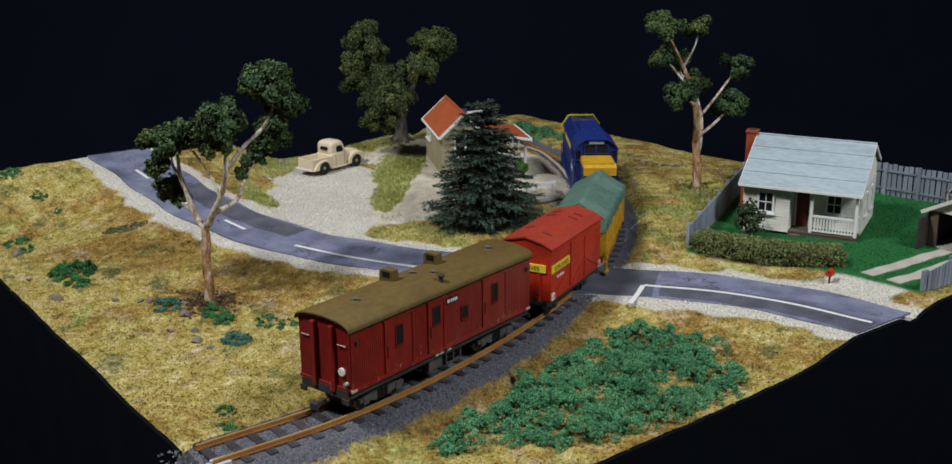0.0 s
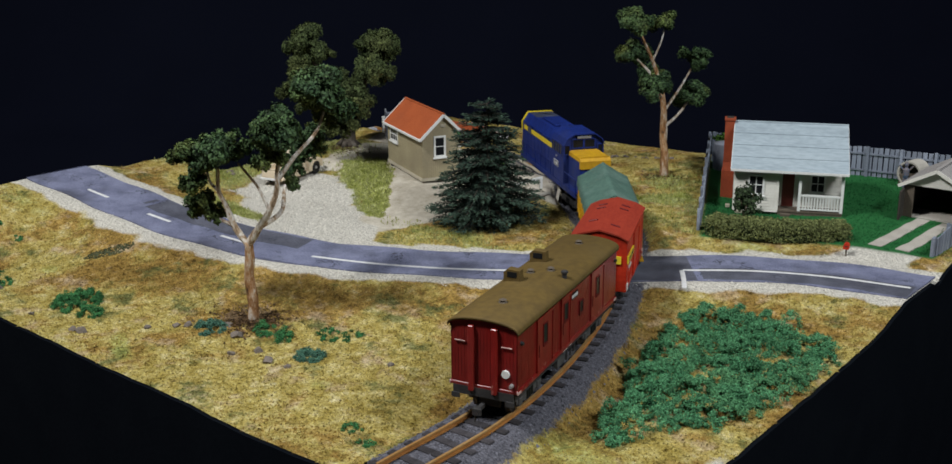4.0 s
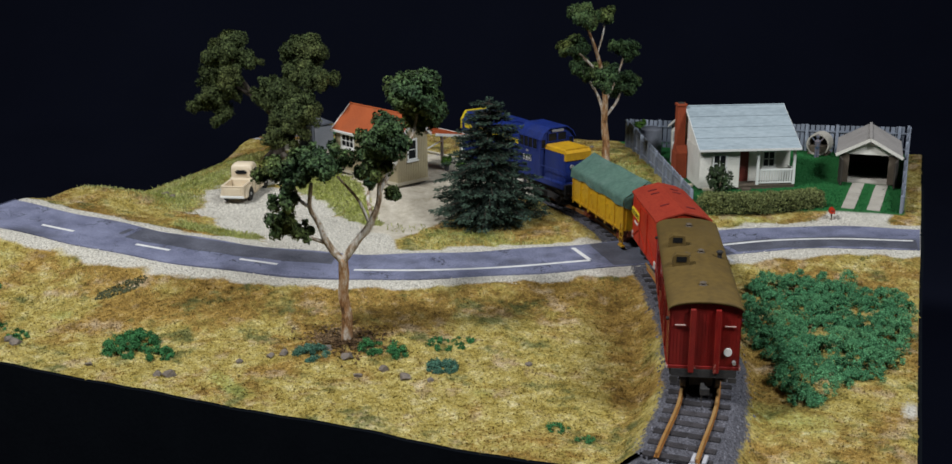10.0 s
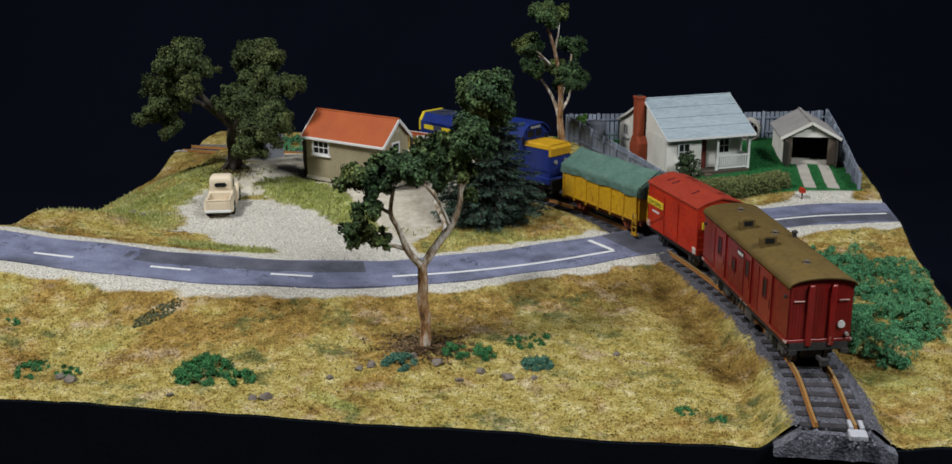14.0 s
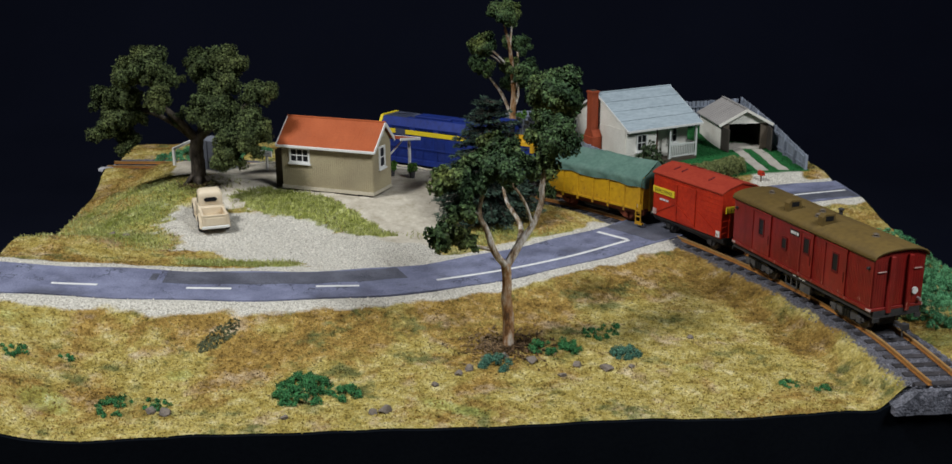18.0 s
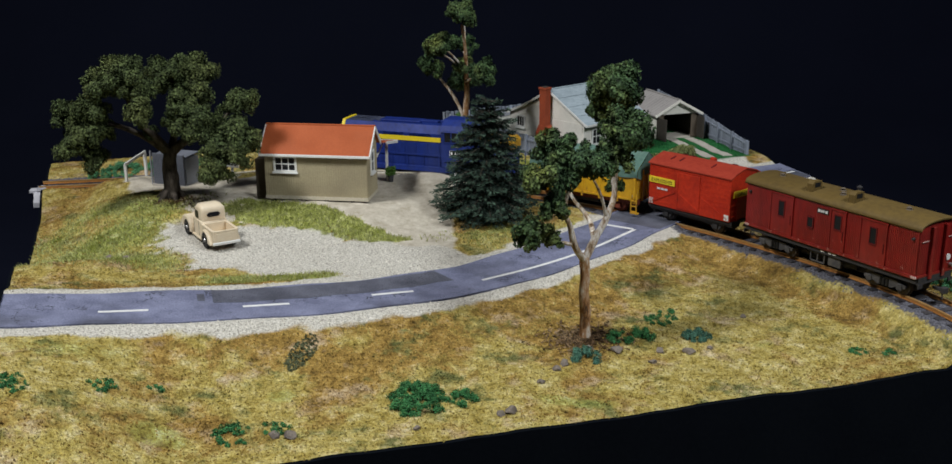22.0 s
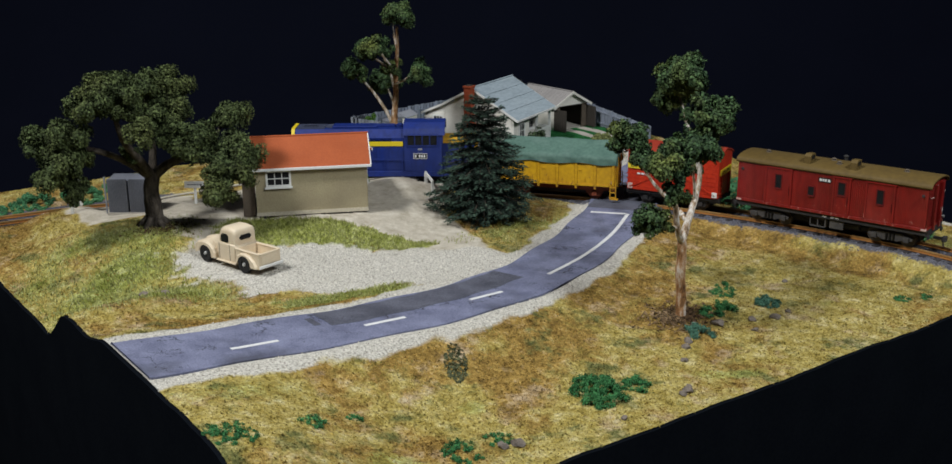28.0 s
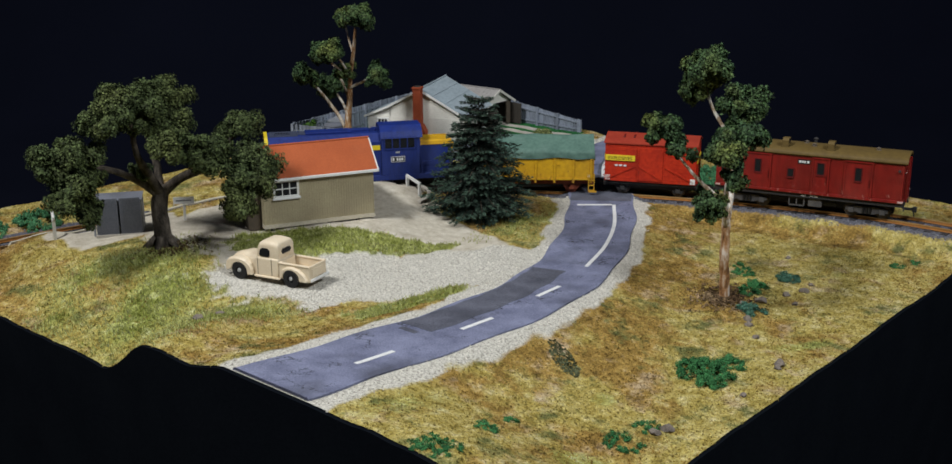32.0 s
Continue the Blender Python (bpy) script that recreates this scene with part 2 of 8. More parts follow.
def spline(points, n):
    """Points evenly strung on a smooth curve through the given ones."""
    p = np.array(points, float)
    chord = np.concatenate([[0], np.cumsum(np.hypot(*np.diff(p, axis=0).T))])
    tang = np.gradient(p, chord, axis=0)
    s = np.linspace(0, chord[-1], n * 4)
    i = np.clip(np.searchsorted(chord, s, side="right") - 1, 0, len(p) - 2)
    h = (chord[i + 1] - chord[i])[:, None]
    u = ((s - chord[i])[:, None]) / h
    q = (2 * u**3 - 3 * u**2 + 1) * p[i] + (u**3 - 2 * u**2 + u) * h * tang[i] + (-2 * u**3 + 3 * u**2) * p[i + 1] + (u**3 - u**2) * h * tang[i + 1]
    run = np.concatenate([[0], np.cumsum(np.hypot(*np.diff(q, axis=0).T))])
    even = np.linspace(0, run[-1], n)
    q = np.stack([np.interp(even, run, q[:, 0]), np.interp(even, run, q[:, 1])], 1)
    d = np.gradient(q, axis=0)
    d /= np.hypot(d[:, 0], d[:, 1])[:, None]
    return q, d, even


TRK, TRK_D, TRK_S = spline(TRACK, 240)
RD, RD_D, RD_S = spline(ROAD, 160)
RAIL_Z = -4.0


def to_line(x, y, q, d):
    """Signed distance (left positive) from points to a curve, and the nearest index."""
    dx, dy = x[..., None] - q[:, 0], y[..., None] - q[:, 1]
    k = np.argmin(dx * dx + dy * dy, axis=-1)
    tx, ty = d[k, 0], d[k, 1]
    return tx * (y - q[k, 1]) - ty * (x - q[k, 0]), k


def road_z(x):
    return np.interp(x, [-312, -250, -177, -100, -28, 110, 180, 316], [16.6, 9.3, 3.7, -0.6, -5.0, -4.9, -4.9, -1.0])


def wob(x, y, s, seed=0.0):
    """Cheap smooth unevenness in -1..1."""
    return (np.sin(x / s + 1.7 * np.sin(y / s * 0.8 + seed) + seed) + np.sin(y / s * 1.3 - 1.1 * np.sin(x / s * 0.7 + seed * 2))) * 0.5


def ground_z(x, y):
    x, y = np.asarray(x, float), np.asarray(y, float)
    dr, _ = to_line(x, y, RD, RD_D)
    dt, kt = to_line(x, y, TRK, TRK_D)
    zr = road_z(x)
    # grass in front of the road falls towards the front edge
    low = -21 + 7 * smooth(x, 215, 270) + 33 * smooth(-x, 212, 298) * (1 - 0.8 * smooth(-y, 246, 292))
    reach = 50 + 70 * smooth(-x, 200, 300)
    front = zr + (low - zr) * (1 - np.exp(-np.maximum(-dr - 30, 0) / reach))
    # station rise, house yard, far bank
    e = np.sqrt(((x + 125) / 135) ** 2 + ((y - 85) / 88) ** 2)
    inner = -1.5 + 10.5 * (1 - smooth(e, 0.72, 1.32)) + 3 * np.exp(-((x + 210) ** 2 + (y - 78) ** 2) / 1400) + 11 * smooth(-x, 190, 290) * smooth(-y, 5, 55) + 8.5 * np.exp(-(((x + 240) / 24) ** 4 + ((y - 163) / 26) ** 4)) + 6.0 * np.exp(-(((x - 4) / 26) ** 4 + ((y - 80) / 26) ** 4))
    outer = -4.0 + 5.5 * smooth(x, 10, 110) + 8 * np.exp(-((x - 30) ** 2 + (y - 215) ** 2) / 5000) + 4 * smooth(y, 200, 300) * smooth(x, 90, 150)
    back = np.where(dt > 0, inner, outer)
    f = smooth(np.abs(dr), 30, 62)
    z = np.where(dr > 0, lerp(zr, back, f), front)
    z = z - 13 * np.exp(-(((x + 312) / 40) ** 2)) * smooth(y, -55, -12) * (1 - smooth(y, 130, 190))
    z = z - 4 * np.exp(-(((x - 312) / 10) ** 2)) * np.exp(-(((y - 80) / 8) ** 2))
    z = z + 0.9 * wob(x, y, 17) * smooth(np.abs(dr), 34, 60) + 0.35 * wob(x, y, 5, 2.0) * smooth(np.abs(dr), 34, 50)
    # the parking place is level
    pe = np.sqrt(((x + 178) / 62) ** 2 + ((y + 8) / 50) ** 2)
    z = lerp(z, 2.6 + 0.25 * wob(x, y, 9), 1 - smooth(pe, 0.55, 1.0))
    # the track bed
    bed = RAIL_Z - 3.1
    quay = (dt > 0) & (TRK[kt, 0] < 30) & (TRK[kt, 0] > -248)
    rise = np.where(quay, smooth(np.abs(dt), 18.0, 20.5), smooth(np.abs(dt), 15, 34))
    return lerp(bed, z, np.maximum(rise, 1 - smooth(np.abs(dr), 25, 36)))


def gz(x, y):
    return float(ground_z(np.array([x]), np.array([y]))[0])


# ---- board and ground ----
X0, X1, Y0, Y1 = -304.0, 311.0, -297.0, 303.0


def mask_layer(me, name, values):
    layer = me.attributes.new(name, "FLOAT", "POINT")
    layer.data.foreach_set("value", np.asarray(values, np.float32))


def slanted(x, y, cx, cy, deg=-33.0):
    """Coordinates along and across a slanting axis."""
    a = radians(deg)
    return (x - cx) * math.cos(a) + (y - cy) * math.sin(a), -(x - cx) * math.sin(a) + (y - cy) * math.cos(a)


def low_strip(x, y):
    """The grass strip between the lot and the road."""
    u, v = slanted(x, y, -152, -94, -12.0)
    return smooth(np.exp(-((u / 46) ** 4 + (v / 11) ** 4)) + 0.16 * wob(x, y, 4, 1.0) + 0.1 * wob(x, y, 1.7, 3.0), 0.25, 0.62)


def green_share(x, y):
    """Where the grass is fresh: the ditch side, the strips round the lot, the road's inner verge."""
    left = np.exp(-(((x + 245) / 66) ** 4 + ((y - 22) / 84) ** 4))
    us, vs = slanted(x, y, -112, 9, -41.0)
    wide = np.interp(us, [-80, 0, 75], [27, 20, 9])
    strip = smooth(np.exp(-((us / 76) ** 4 + (vs / wide) ** 4)) + 0.16 * wob(x, y, 4, 1.0) + 0.1 * wob(x, y, 1.7, 3.0), 0.25, 0.62)
    low = low_strip(x, y)
    verge = 0.75 * np.exp(-(((x - 30) / 62) ** 2 + ((y + 44) / 24) ** 2)) * (0.7 + 0.5 * wob(x, y, 9, 0.4))
    house = 0.5 * np.exp(-(((x - 200) / 60) ** 2 + ((y - 70) / 12) ** 2))
    pale = 0.5 * np.exp(-(((x - 250) / 45) ** 2 + ((y + 225) / 25) ** 2)) + 0.45 * np.exp(-(((x + 270) / 40) ** 2 + ((y + 200) / 16) ** 2))
    spots = 0.55 * smooth(wob(x, y, 15, 2.6) * wob(x, y, 34, 0.7), 0.45, 0.75) * (y < -150)
    rim = 0.6 * np.exp(-(((x + 45) / 20) ** 2 + ((y + 85) / 14) ** 2))
    bank = 0.85 * np.exp(-(((x - 92) / 58) ** 2 + ((y - 145) / 80) ** 2)) * np.clip(0.62 + 0.6 * wob(x, y, 11, 0.9) + 0.3 * wob(x, y, 4, 2.0), 0, 1)
    return np.clip(bank + (0.62 + 0.34 * wob(x, y, 13, 1.3)) * left + strip + 0.8 * low + verge + house + pale + spots + rim, 0, 1)


def rust_share(x, y):
    """Browner on the bank under the road and under the gum tree, paler towards the front edge."""
    dr, _ = to_line(x, y, RD, RD_D)
    bank = 0.10 * np.exp(-(((-dr - 52) / 26) ** 2)) * (x > -200) * (x < 190)
    leafy = 0.10 * np.exp(-((np.hypot(x - 5, 1.4 * (y + 205)) / 34) ** 2))
    brow = 0.14 * np.exp(-(((x + 215) / 45) ** 2 + ((y + 100) / 13) ** 2))
    front = 0.09 * smooth(-y, 255, 290)
    dt, _ = to_line(x, y, TRK, TRK_D)
    verge = 0.09 * np.exp(-(((np.abs(dt) - 32) / 14) ** 2)) * (y < -60)
    sunny = 0.10 * np.exp(-(((x - 90) / 70) ** 2 + ((y + 205) / 55) ** 2))
    return bank + leafy + brow + verge - front - sunny


def ground_zones(x, y):
    """0 to 1 shares of gravel, green grass, bare earth, lawn, platform dirt and straw tone."""
    dr, _ = to_line(x, y, RD, RD_D)
    dt, _ = to_line(x, y, TRK, TRK_D)
    jag = 5 * wob(x, y, 9, 1.0) + 3 * wob(x, y, 3.7, 4.0)
    shoulder = (1 - smooth(np.abs(dr) + 0.6 * jag, 33, 39))
    lu, lv = slanted(x, y, -128, -40)
    lot = 1 - smooth(np.sqrt((lu / 112) ** 2 + (lv / np.where(lv < 0, 56, 38)) ** 2) + 0.02 * jag + 0.05 * wob(x, y, 1.9, 2.0), 0.82, 1.08)
    lot = np.maximum(lot, 1 - smooth(np.sqrt(((x + 52) / 32) ** 2 + ((y + 84) / 30) ** 2) + 0.012 * jag, 0.88, 1.04))
    lot = lot * (1 - low_strip(x, y))
    drive = (1 - smooth(np.abs(x - 268 - 0.05 * (y - 90)) + 0.5 * jag, 20, 27)) * smooth(y, 50, 70) * (1 - smooth(y, 108, 116))
    chalk = np.exp(-(((x - 308) / 4) ** 2 + ((y + 198) / 11) ** 2))
    gravel = np.maximum.reduce([shoulder, lot, drive, chalk])
    e = np.sqrt(((x + 95) / 125) ** 2 + ((y - 75) / 75) ** 2)
    plat = (1 - smooth(e + 0.012 * jag, 0.9, 1.02)) * (dt > 14)
    path = (1 - smooth(np.abs(x + 46 - 0.28 * y) + 0.5 * jag, 30, 40)) * smooth(y, -80, -60) * (1 - smooth(y, 60, 80)) * (dt > 16)
    west = (1 - smooth(np.sqrt(((x + 196) / 48) ** 2 + ((y - 152) / 40) ** 2) + 0.015 * jag, 0.85, 1.05)) * (dt > 17)
    plat = np.maximum.reduce([plat, path, west])
    yard = smooth(dr, 52, 56) * (dt < -28) * smooth(x + 0.5 * (y - 72), 151, 154) * (1 - smooth(x, 298, 302))
    return np.clip(gravel, 0, 1), np.clip(plat, 0, 1), yard, dr, dt


def build_ground():
    nx, ny = 290, 284
    xs, ys = np.linspace(X0, X1, nx), np.linspace(Y0, Y1, ny)
    gx, gy = np.meshgrid(xs, ys)
    gzv = ground_z(gx, gy)
    verts = np.stack([gx, gy, gzv], -1).reshape(-1, 3)
    idx = np.arange(nx * ny).reshape(ny, nx)
    faces = np.stack([idx[:-1, :-1], idx[:-1, 1:], idx[1:, 1:], idx[1:, :-1]], -1).reshape(-1, 4)
    ob = soup("ground", verts, faces, ground_material(), None, True)
    me = ob.data
    x, y = verts[:, 0], verts[:, 1]
    gravel, plat, yard, dr, dt = ground_zones(x, y)
    green = green_share(x, y)
    plat = plat * (1 - smooth(green, 0.3, 0.75))
    mask_layer(me, "gravel", gravel)
    mask_layer(me, "dirt", plat)
    mask_layer(me, "lawn", yard)
    mask_layer(me, "green", green)
    mask_layer(me, "rust", rust_share(x, y))
    mask_layer(me, "bed", (np.abs(dr) > 26) * 1 - smooth(np.abs(dt) + 5.0 * ((dt > 0) & (y < -40)) + 1.2 * wob(x, y, 7), 17, 31))
    tagged(ob, "dry straw-coloured model grass with gravel and green patches", "ground", kind="structure")
    # black edge boards under the ground's cut edge
    for name, pts in (("fascia_front", [(v, Y0 - 1) for v in xs]), ("fascia_back", [(v, Y1 + 1) for v in xs]), ("fascia_left", [(X0 - 1, v) for v in ys]), ("fascia_right", [(X1 + 1, v) for v in ys])):
        p = np.array(pts)
        top = ground_z(np.clip(p[:, 0], X0, X1), np.clip(p[:, 1], Y0, Y1)) - 0.4
        if "front" in name:
            top = np.where(np.abs(p[:, 0] - 215) < 30, np.minimum(top, -17.5), top)
        n = len(p)
        off = np.array([0, 1.0]) if "front" in name else np.array([0, -1.0]) if "back" in name else np.array([1.0, 0]) if "left" in name else np.array([-1.0, 0])
        v = np.concatenate([np.c_[p - off, top], np.c_[p + off, top], np.c_[p - off, np.full(n, -190.0)], np.c_[p + off, np.full(n, -190.0)]])
        f = []
        for i in range(n - 1):
            for a, b in ((0, n), (2 * n, 0), (n, 3 * n)):
                f.append((a + i, a + i + 1, b + i + 1, b + i))
        tagged(soup(name, v, f, M["black"]), "matt black painted edge board of the model", "edge board", kind="structure")
    base = bm_new()
    block(base, X0 + 2, X1 - 2, Y0 + 2, Y1 - 2, -190, -60)
    tagged(part("baseboard", base, M["black"]), "black base box under the model landscape", "baseboard", kind="structure")


def ground_material(fibre=False):
    m = bpy.data.materials.new("dry_grass_fibre" if fibre else "model_grass_ground")
    m.use_nodes = True
    n, l = m.node_tree.nodes, m.node_tree.links
    b = n["Principled BSDF"]
    b.inputs["Specular IOR Level"].default_value = 0.15
    tc = n.new("ShaderNodeTexCoord")

    def ns(s, d=5.0, rough=0.6):
        t = n.new("ShaderNodeTexNoise")
        t.inputs["Scale"].default_value, t.inputs["Detail"].default_value, t.inputs["Roughness"].default_value = s, d, rough
        l.new(tc.outputs["Object"], t.inputs["Vector"])
        return t.outputs["Fac"]

    def ramp(src, stops):
        r = n.new("ShaderNodeValToRGB")
        e = r.color_ramp.elements
        while len(e) < len(stops):
            e.new(0.5)
        for k, (p, c) in enumerate(stops):
            e[k].position, e[k].color = p, (*c, 1)
        l.new(src, r.inputs[0])
        return r.outputs[0]

    def mixc(f, a, bb):
        x = n.new("ShaderNodeMix")
        x.data_type = "RGBA"
        l.new(f, x.inputs["Factor"])
        l.new(a, x.inputs["A"])
        l.new(bb, x.inputs["B"])
        return x.outputs["Result"]

    def attr(name):
        a = n.new("ShaderNodeAttribute")
        a.attribute_name = name
        return a.outputs["Fac"]

    def jagged(src, noise_src, gain=1.6):
        k = n.new("ShaderNodeMath")
        k.operation = "ADD"
        l.new(src, k.inputs[0])
        s = n.new("ShaderNodeMath")
        s.operation = "SUBTRACT"
        l.new(noise_src, s.inputs[0])
        s.inputs[1].default_value = 0.5
        l.new(s.outputs[0], k.inputs[1])
        r = n.new("ShaderNodeMapRange")
        r.inputs["From Min"].default_value, r.inputs["From Max"].default_value = 0.5 - 0.5 / gain / 2, 0.5 + 0.5 / gain / 2
        l.new(k.outputs[0], r.inputs["Value"])
        return r.outputs[0]
    def share_of(src, a, b, top=1.0):
        r = n.new("ShaderNodeMapRange")
        r.inputs["From Min"].default_value, r.inputs["From Max"].default_value, r.inputs["To Max"].default_value = a, b, top
        l.new(src, r.inputs["Value"])
        return r.outputs[0]

    def plus(a, bb):
        k = n.new("ShaderNodeMath")
        k.operation = "ADD"
        l.new(a, k.inputs[0])
        l.new(bb, k.inputs[1])
        return k.outputs[0]
    big, mid, fine = ns(24.0, 7.0, 0.66), ns(120.0, 8.0, 0.74), ns(900.0, 3.0, 0.7)
    edge = ns(330.0, 6.0, 0.7)
    patch, patch2 = ns(47.0, 7.0, 0.68), ns(33.0, 7.0, 0.7)
    straw = ramp(mid, [(0.30, (0.15, 0.11, 0.028)), (0.42, (0.32, 0.246, 0.06)), (0.55, (0.437, 0.36, 0.125)), (0.70, (0.60, 0.53, 0.31))])
    brown = ramp(mid, [(0.30, (0.07, 0.046, 0.016)), (0.45, (0.235, 0.145, 0.036)), (0.58, (0.365, 0.24, 0.066)), (0.72, (0.51, 0.39, 0.22))])
    grass = mixc(share_of(plus(big, attr("rust")), 0.475, 0.572), straw, brown)
    greens = ramp(mid, [(0.28, (0.09, 0.105, 0.025)), (0.45, (0.20, 0.222, 0.045)), (0.57, (0.33, 0.35, 0.10)), (0.70, (0.54, 0.545, 0.32))])
    soil = ramp(mid, [(0.3, (0.25, 0.17, 0.095)), (0.5, (0.46, 0.35, 0.225)), (0.7, (0.64, 0.54, 0.40))])
    grass = mixc(share_of(patch, 0.55, 0.67, 0.75), grass, soil)
    olive = ramp(mid, [(0.3, (0.05, 0.06, 0.02)), (0.55, (0.14, 0.15, 0.05)), (0.75, (0.27, 0.27, 0.11))])
    grass = mixc(share_of(patch2, 0.455, 0.37, 0.9), grass, olive)
    grass = mixc(jagged(attr("green"), mid, 1.0), grass, greens)
    speck = n.new("ShaderNodeVectorMath")
    speck.operation = "SCALE"
    l.new(grass, speck.inputs[0])
    grain = n.new("ShaderNodeMapRange")
    grain.inputs["From Min"].default_value, grain.inputs["From Max"].default_value = 0.3, 0.7
    grain.inputs["To Min"].default_value, grain.inputs["To Max"].default_value = 0.45, 1.62
    l.new(ns(560.0, 5.0, 0.8), grain.inputs["Value"])
    l.new(grain.outputs[0], speck.inputs["Scale"])
    grass = speck.outputs[0]
    if fibre:
        each = n.new("ShaderNodeMapRange")
        each.inputs["To Min"].default_value, each.inputs["To Max"].default_value = 0.5, 1.55
        l.new(n.new("ShaderNodeNewGeometry").outputs["Random Per Island"], each.inputs["Value"])
        tone = n.new("ShaderNodeVectorMath")
        tone.operation = "SCALE"
        l.new(grass, tone.inputs[0])
        l.new(each.outputs[0], tone.inputs["Scale"])
        grass = tone.outputs[0]
        l.new(grass, b.inputs["Base Color"])
        b.inputs["Roughness"].default_value = 0.9
        back = n.new("ShaderNodeBsdfTranslucent")
        l.new(grass, back.inputs["Color"])
        both = n.new("ShaderNodeMixShader")
        both.inputs[0].default_value = 0.45
        l.new(b.outputs[0], both.inputs[1])
        l.new(back.outputs[0], both.inputs[2])
        l.new(both.outputs[0], n["Material Output"].inputs["Surface"])
        return m
    stones = ramp(fine, [(0.33, (0.23, 0.215, 0.185)), (0.47, (0.50, 0.475, 0.42)), (0.66, (0.74, 0.71, 0.645))])
    dirt = ramp(mid, [(0.30, (0.37, 0.325, 0.25)), (0.5, (0.52, 0.47, 0.385)), (0.68, (0.65, 0.605, 0.52))])
    lawn = ramp(fine, [(0.3, (0.012, 0.085, 0.022)), (0.7, (0.03, 0.17, 0.05))])
    bed = ramp(fine, [(0.3, (0.03, 0.03, 0.037)), (0.7, (0.18, 0.178, 0.21))])
    col = mixc(jagged(attr("dirt"), mid, 1.2), grass, dirt)
    col = mixc(jagged(attr("gravel"), edge, 0.8), col, stones)
    col = mixc(attr("lawn"), col, lawn)
    col = mixc(jagged(attr("bed"), edge, 2.2), col, bed)
    l.new(col, b.inputs["Base Color"])
    b.inputs["Roughness"].default_value = 0.95
    h = n.new("ShaderNodeMath")
    h.operation = "ADD"
    l.new(fine, h.inputs[0])
    l.new(mid, h.inputs[1])
    bp = n.new("ShaderNodeBump")
    bp.inputs["Distance"].default_value, bp.inputs["Strength"].default_value = 0.0012, 0.9
    l.new(h.outputs[0], bp.inputs["Height"])
    l.new(bp.outputs[0], b.inputs["Normal"])
    return m


build_ground()

# the black studio cloth behind and below
cl = bm_new()
vs = []
for i in range(61):
    u = i / 60
    x = lerp(-4200, 4200, u)
    fold = 30 * math.sin(u * 41) + 18 * math.sin(u * 97 + 1)
    vs.append([cl.verts.new((x, y + fold * k, z)) for y, z, k in ((-2600, -192, 0), (900, -192, 0), (1180, -120, 0.4), (1300, 120, 0.8), (1340, 1200, 1), (1340, 2600, 1))])
for a, b in zip(vs, vs[1:]):
    for k in range(5):
        cl.faces.new((a[k], b[k], b[k + 1], a[k + 1]))
tagged(part("backdrop", cl, M["cloth"], None, "", True), "dark navy studio cloth hung behind the model", "backdrop", kind="structure")


# ---- road ----
def ribbon(name, q, d, z, left, right, material, thick=1.2):
    """A strip along a curve, from left to right of it, with a small edge."""
    n = len(q)
    nrm = np.stack([-d[:, 1], d[:, 0]], 1)
    a, b = q + nrm * np.reshape(left, (-1, 1)), q + nrm * np.reshape(right, (-1, 1))
    if name == "road":
        a[:, 0], b[:, 0] = np.clip(a[:, 0], X0 + 0.6, X1 - 0.6), np.clip(b[:, 0], X0 + 0.6, X1 - 0.6)
    v = np.concatenate([np.c_[a, z], np.c_[b, z], np.c_[a, z - thick], np.c_[b, z - thick]])
    f = []
    for i in range(n - 1):
        f += [(n + i, n + i + 1, i + 1, i), (i, i + 1, 2 * n + i + 1, 2 * n + i), (3 * n + i, 3 * n + i + 1, n + i + 1, n + i)]
    f += [(0, 2 * n, 3 * n, n), (n - 1, 2 * n - 1, 4 * n - 1, 3 * n - 1)]
    return soup(name, v, f, material)


keep = (RD[:, 0] > X0 - 12) & (RD[:, 0] < X1 + 8)
rq, rdv = RD[keep], RD_D[keep]
half = 25.5 + 1.2 * np.sin(np.arange(len(rq)) * 0.35)
tagged(ribbon("road", rq, rdv, road_z(rq[:, 0]) + 0.8, half, -half, M["asphalt"]), "narrow grey asphalt country road with worn edges", "road", kind="structure")


def tar_patch(x0, x1, left, right, label):
    """A darker resurfaced stretch with ragged ends lying on the road."""
    m = (RD[:, 0] > x0) & (RD[:, 0] < x1)
    q, d = RD[m], RD_D[m]
    k = np.arange(len(q))
    l_ = left + 0.5 * np.sin(k * 1.1)
    r_ = right + 0.7 * np.sin(k * 0.8 + 1)
    ob = ribbon("road_patch", q, d, road_z(q[:, 0]) + 0.92, l_, r_, M["tar"], 0.3)
    tagged(ob, label, "road patch", "road patches", "structure")


tar_patch(-196, -44, 23.5, 1.5, "dark resurfaced asphalt patch on the inner lane")
tar_patch(-205, -196, 18.0, 5.5, "dark resurfaced asphalt patch on the inner lane")
tar_patch(182, 309, -1.5, -23.0, "dark resurfaced asphalt lane beyond the railway crossing")
tar_patch(112, 182, 24, -24, "dark asphalt over the railway crossing")


def marking(points, w, label):
    q, d, _ = spline(points, max(4, len(points) * 6))
    ob = ribbon("road_marking", q, d, road_z(q[:, 0]) + 1.02, w / 2, -w / 2, M["line"], 0.3)
    tagged(ob, label, "road marking", "road markings", "structure")


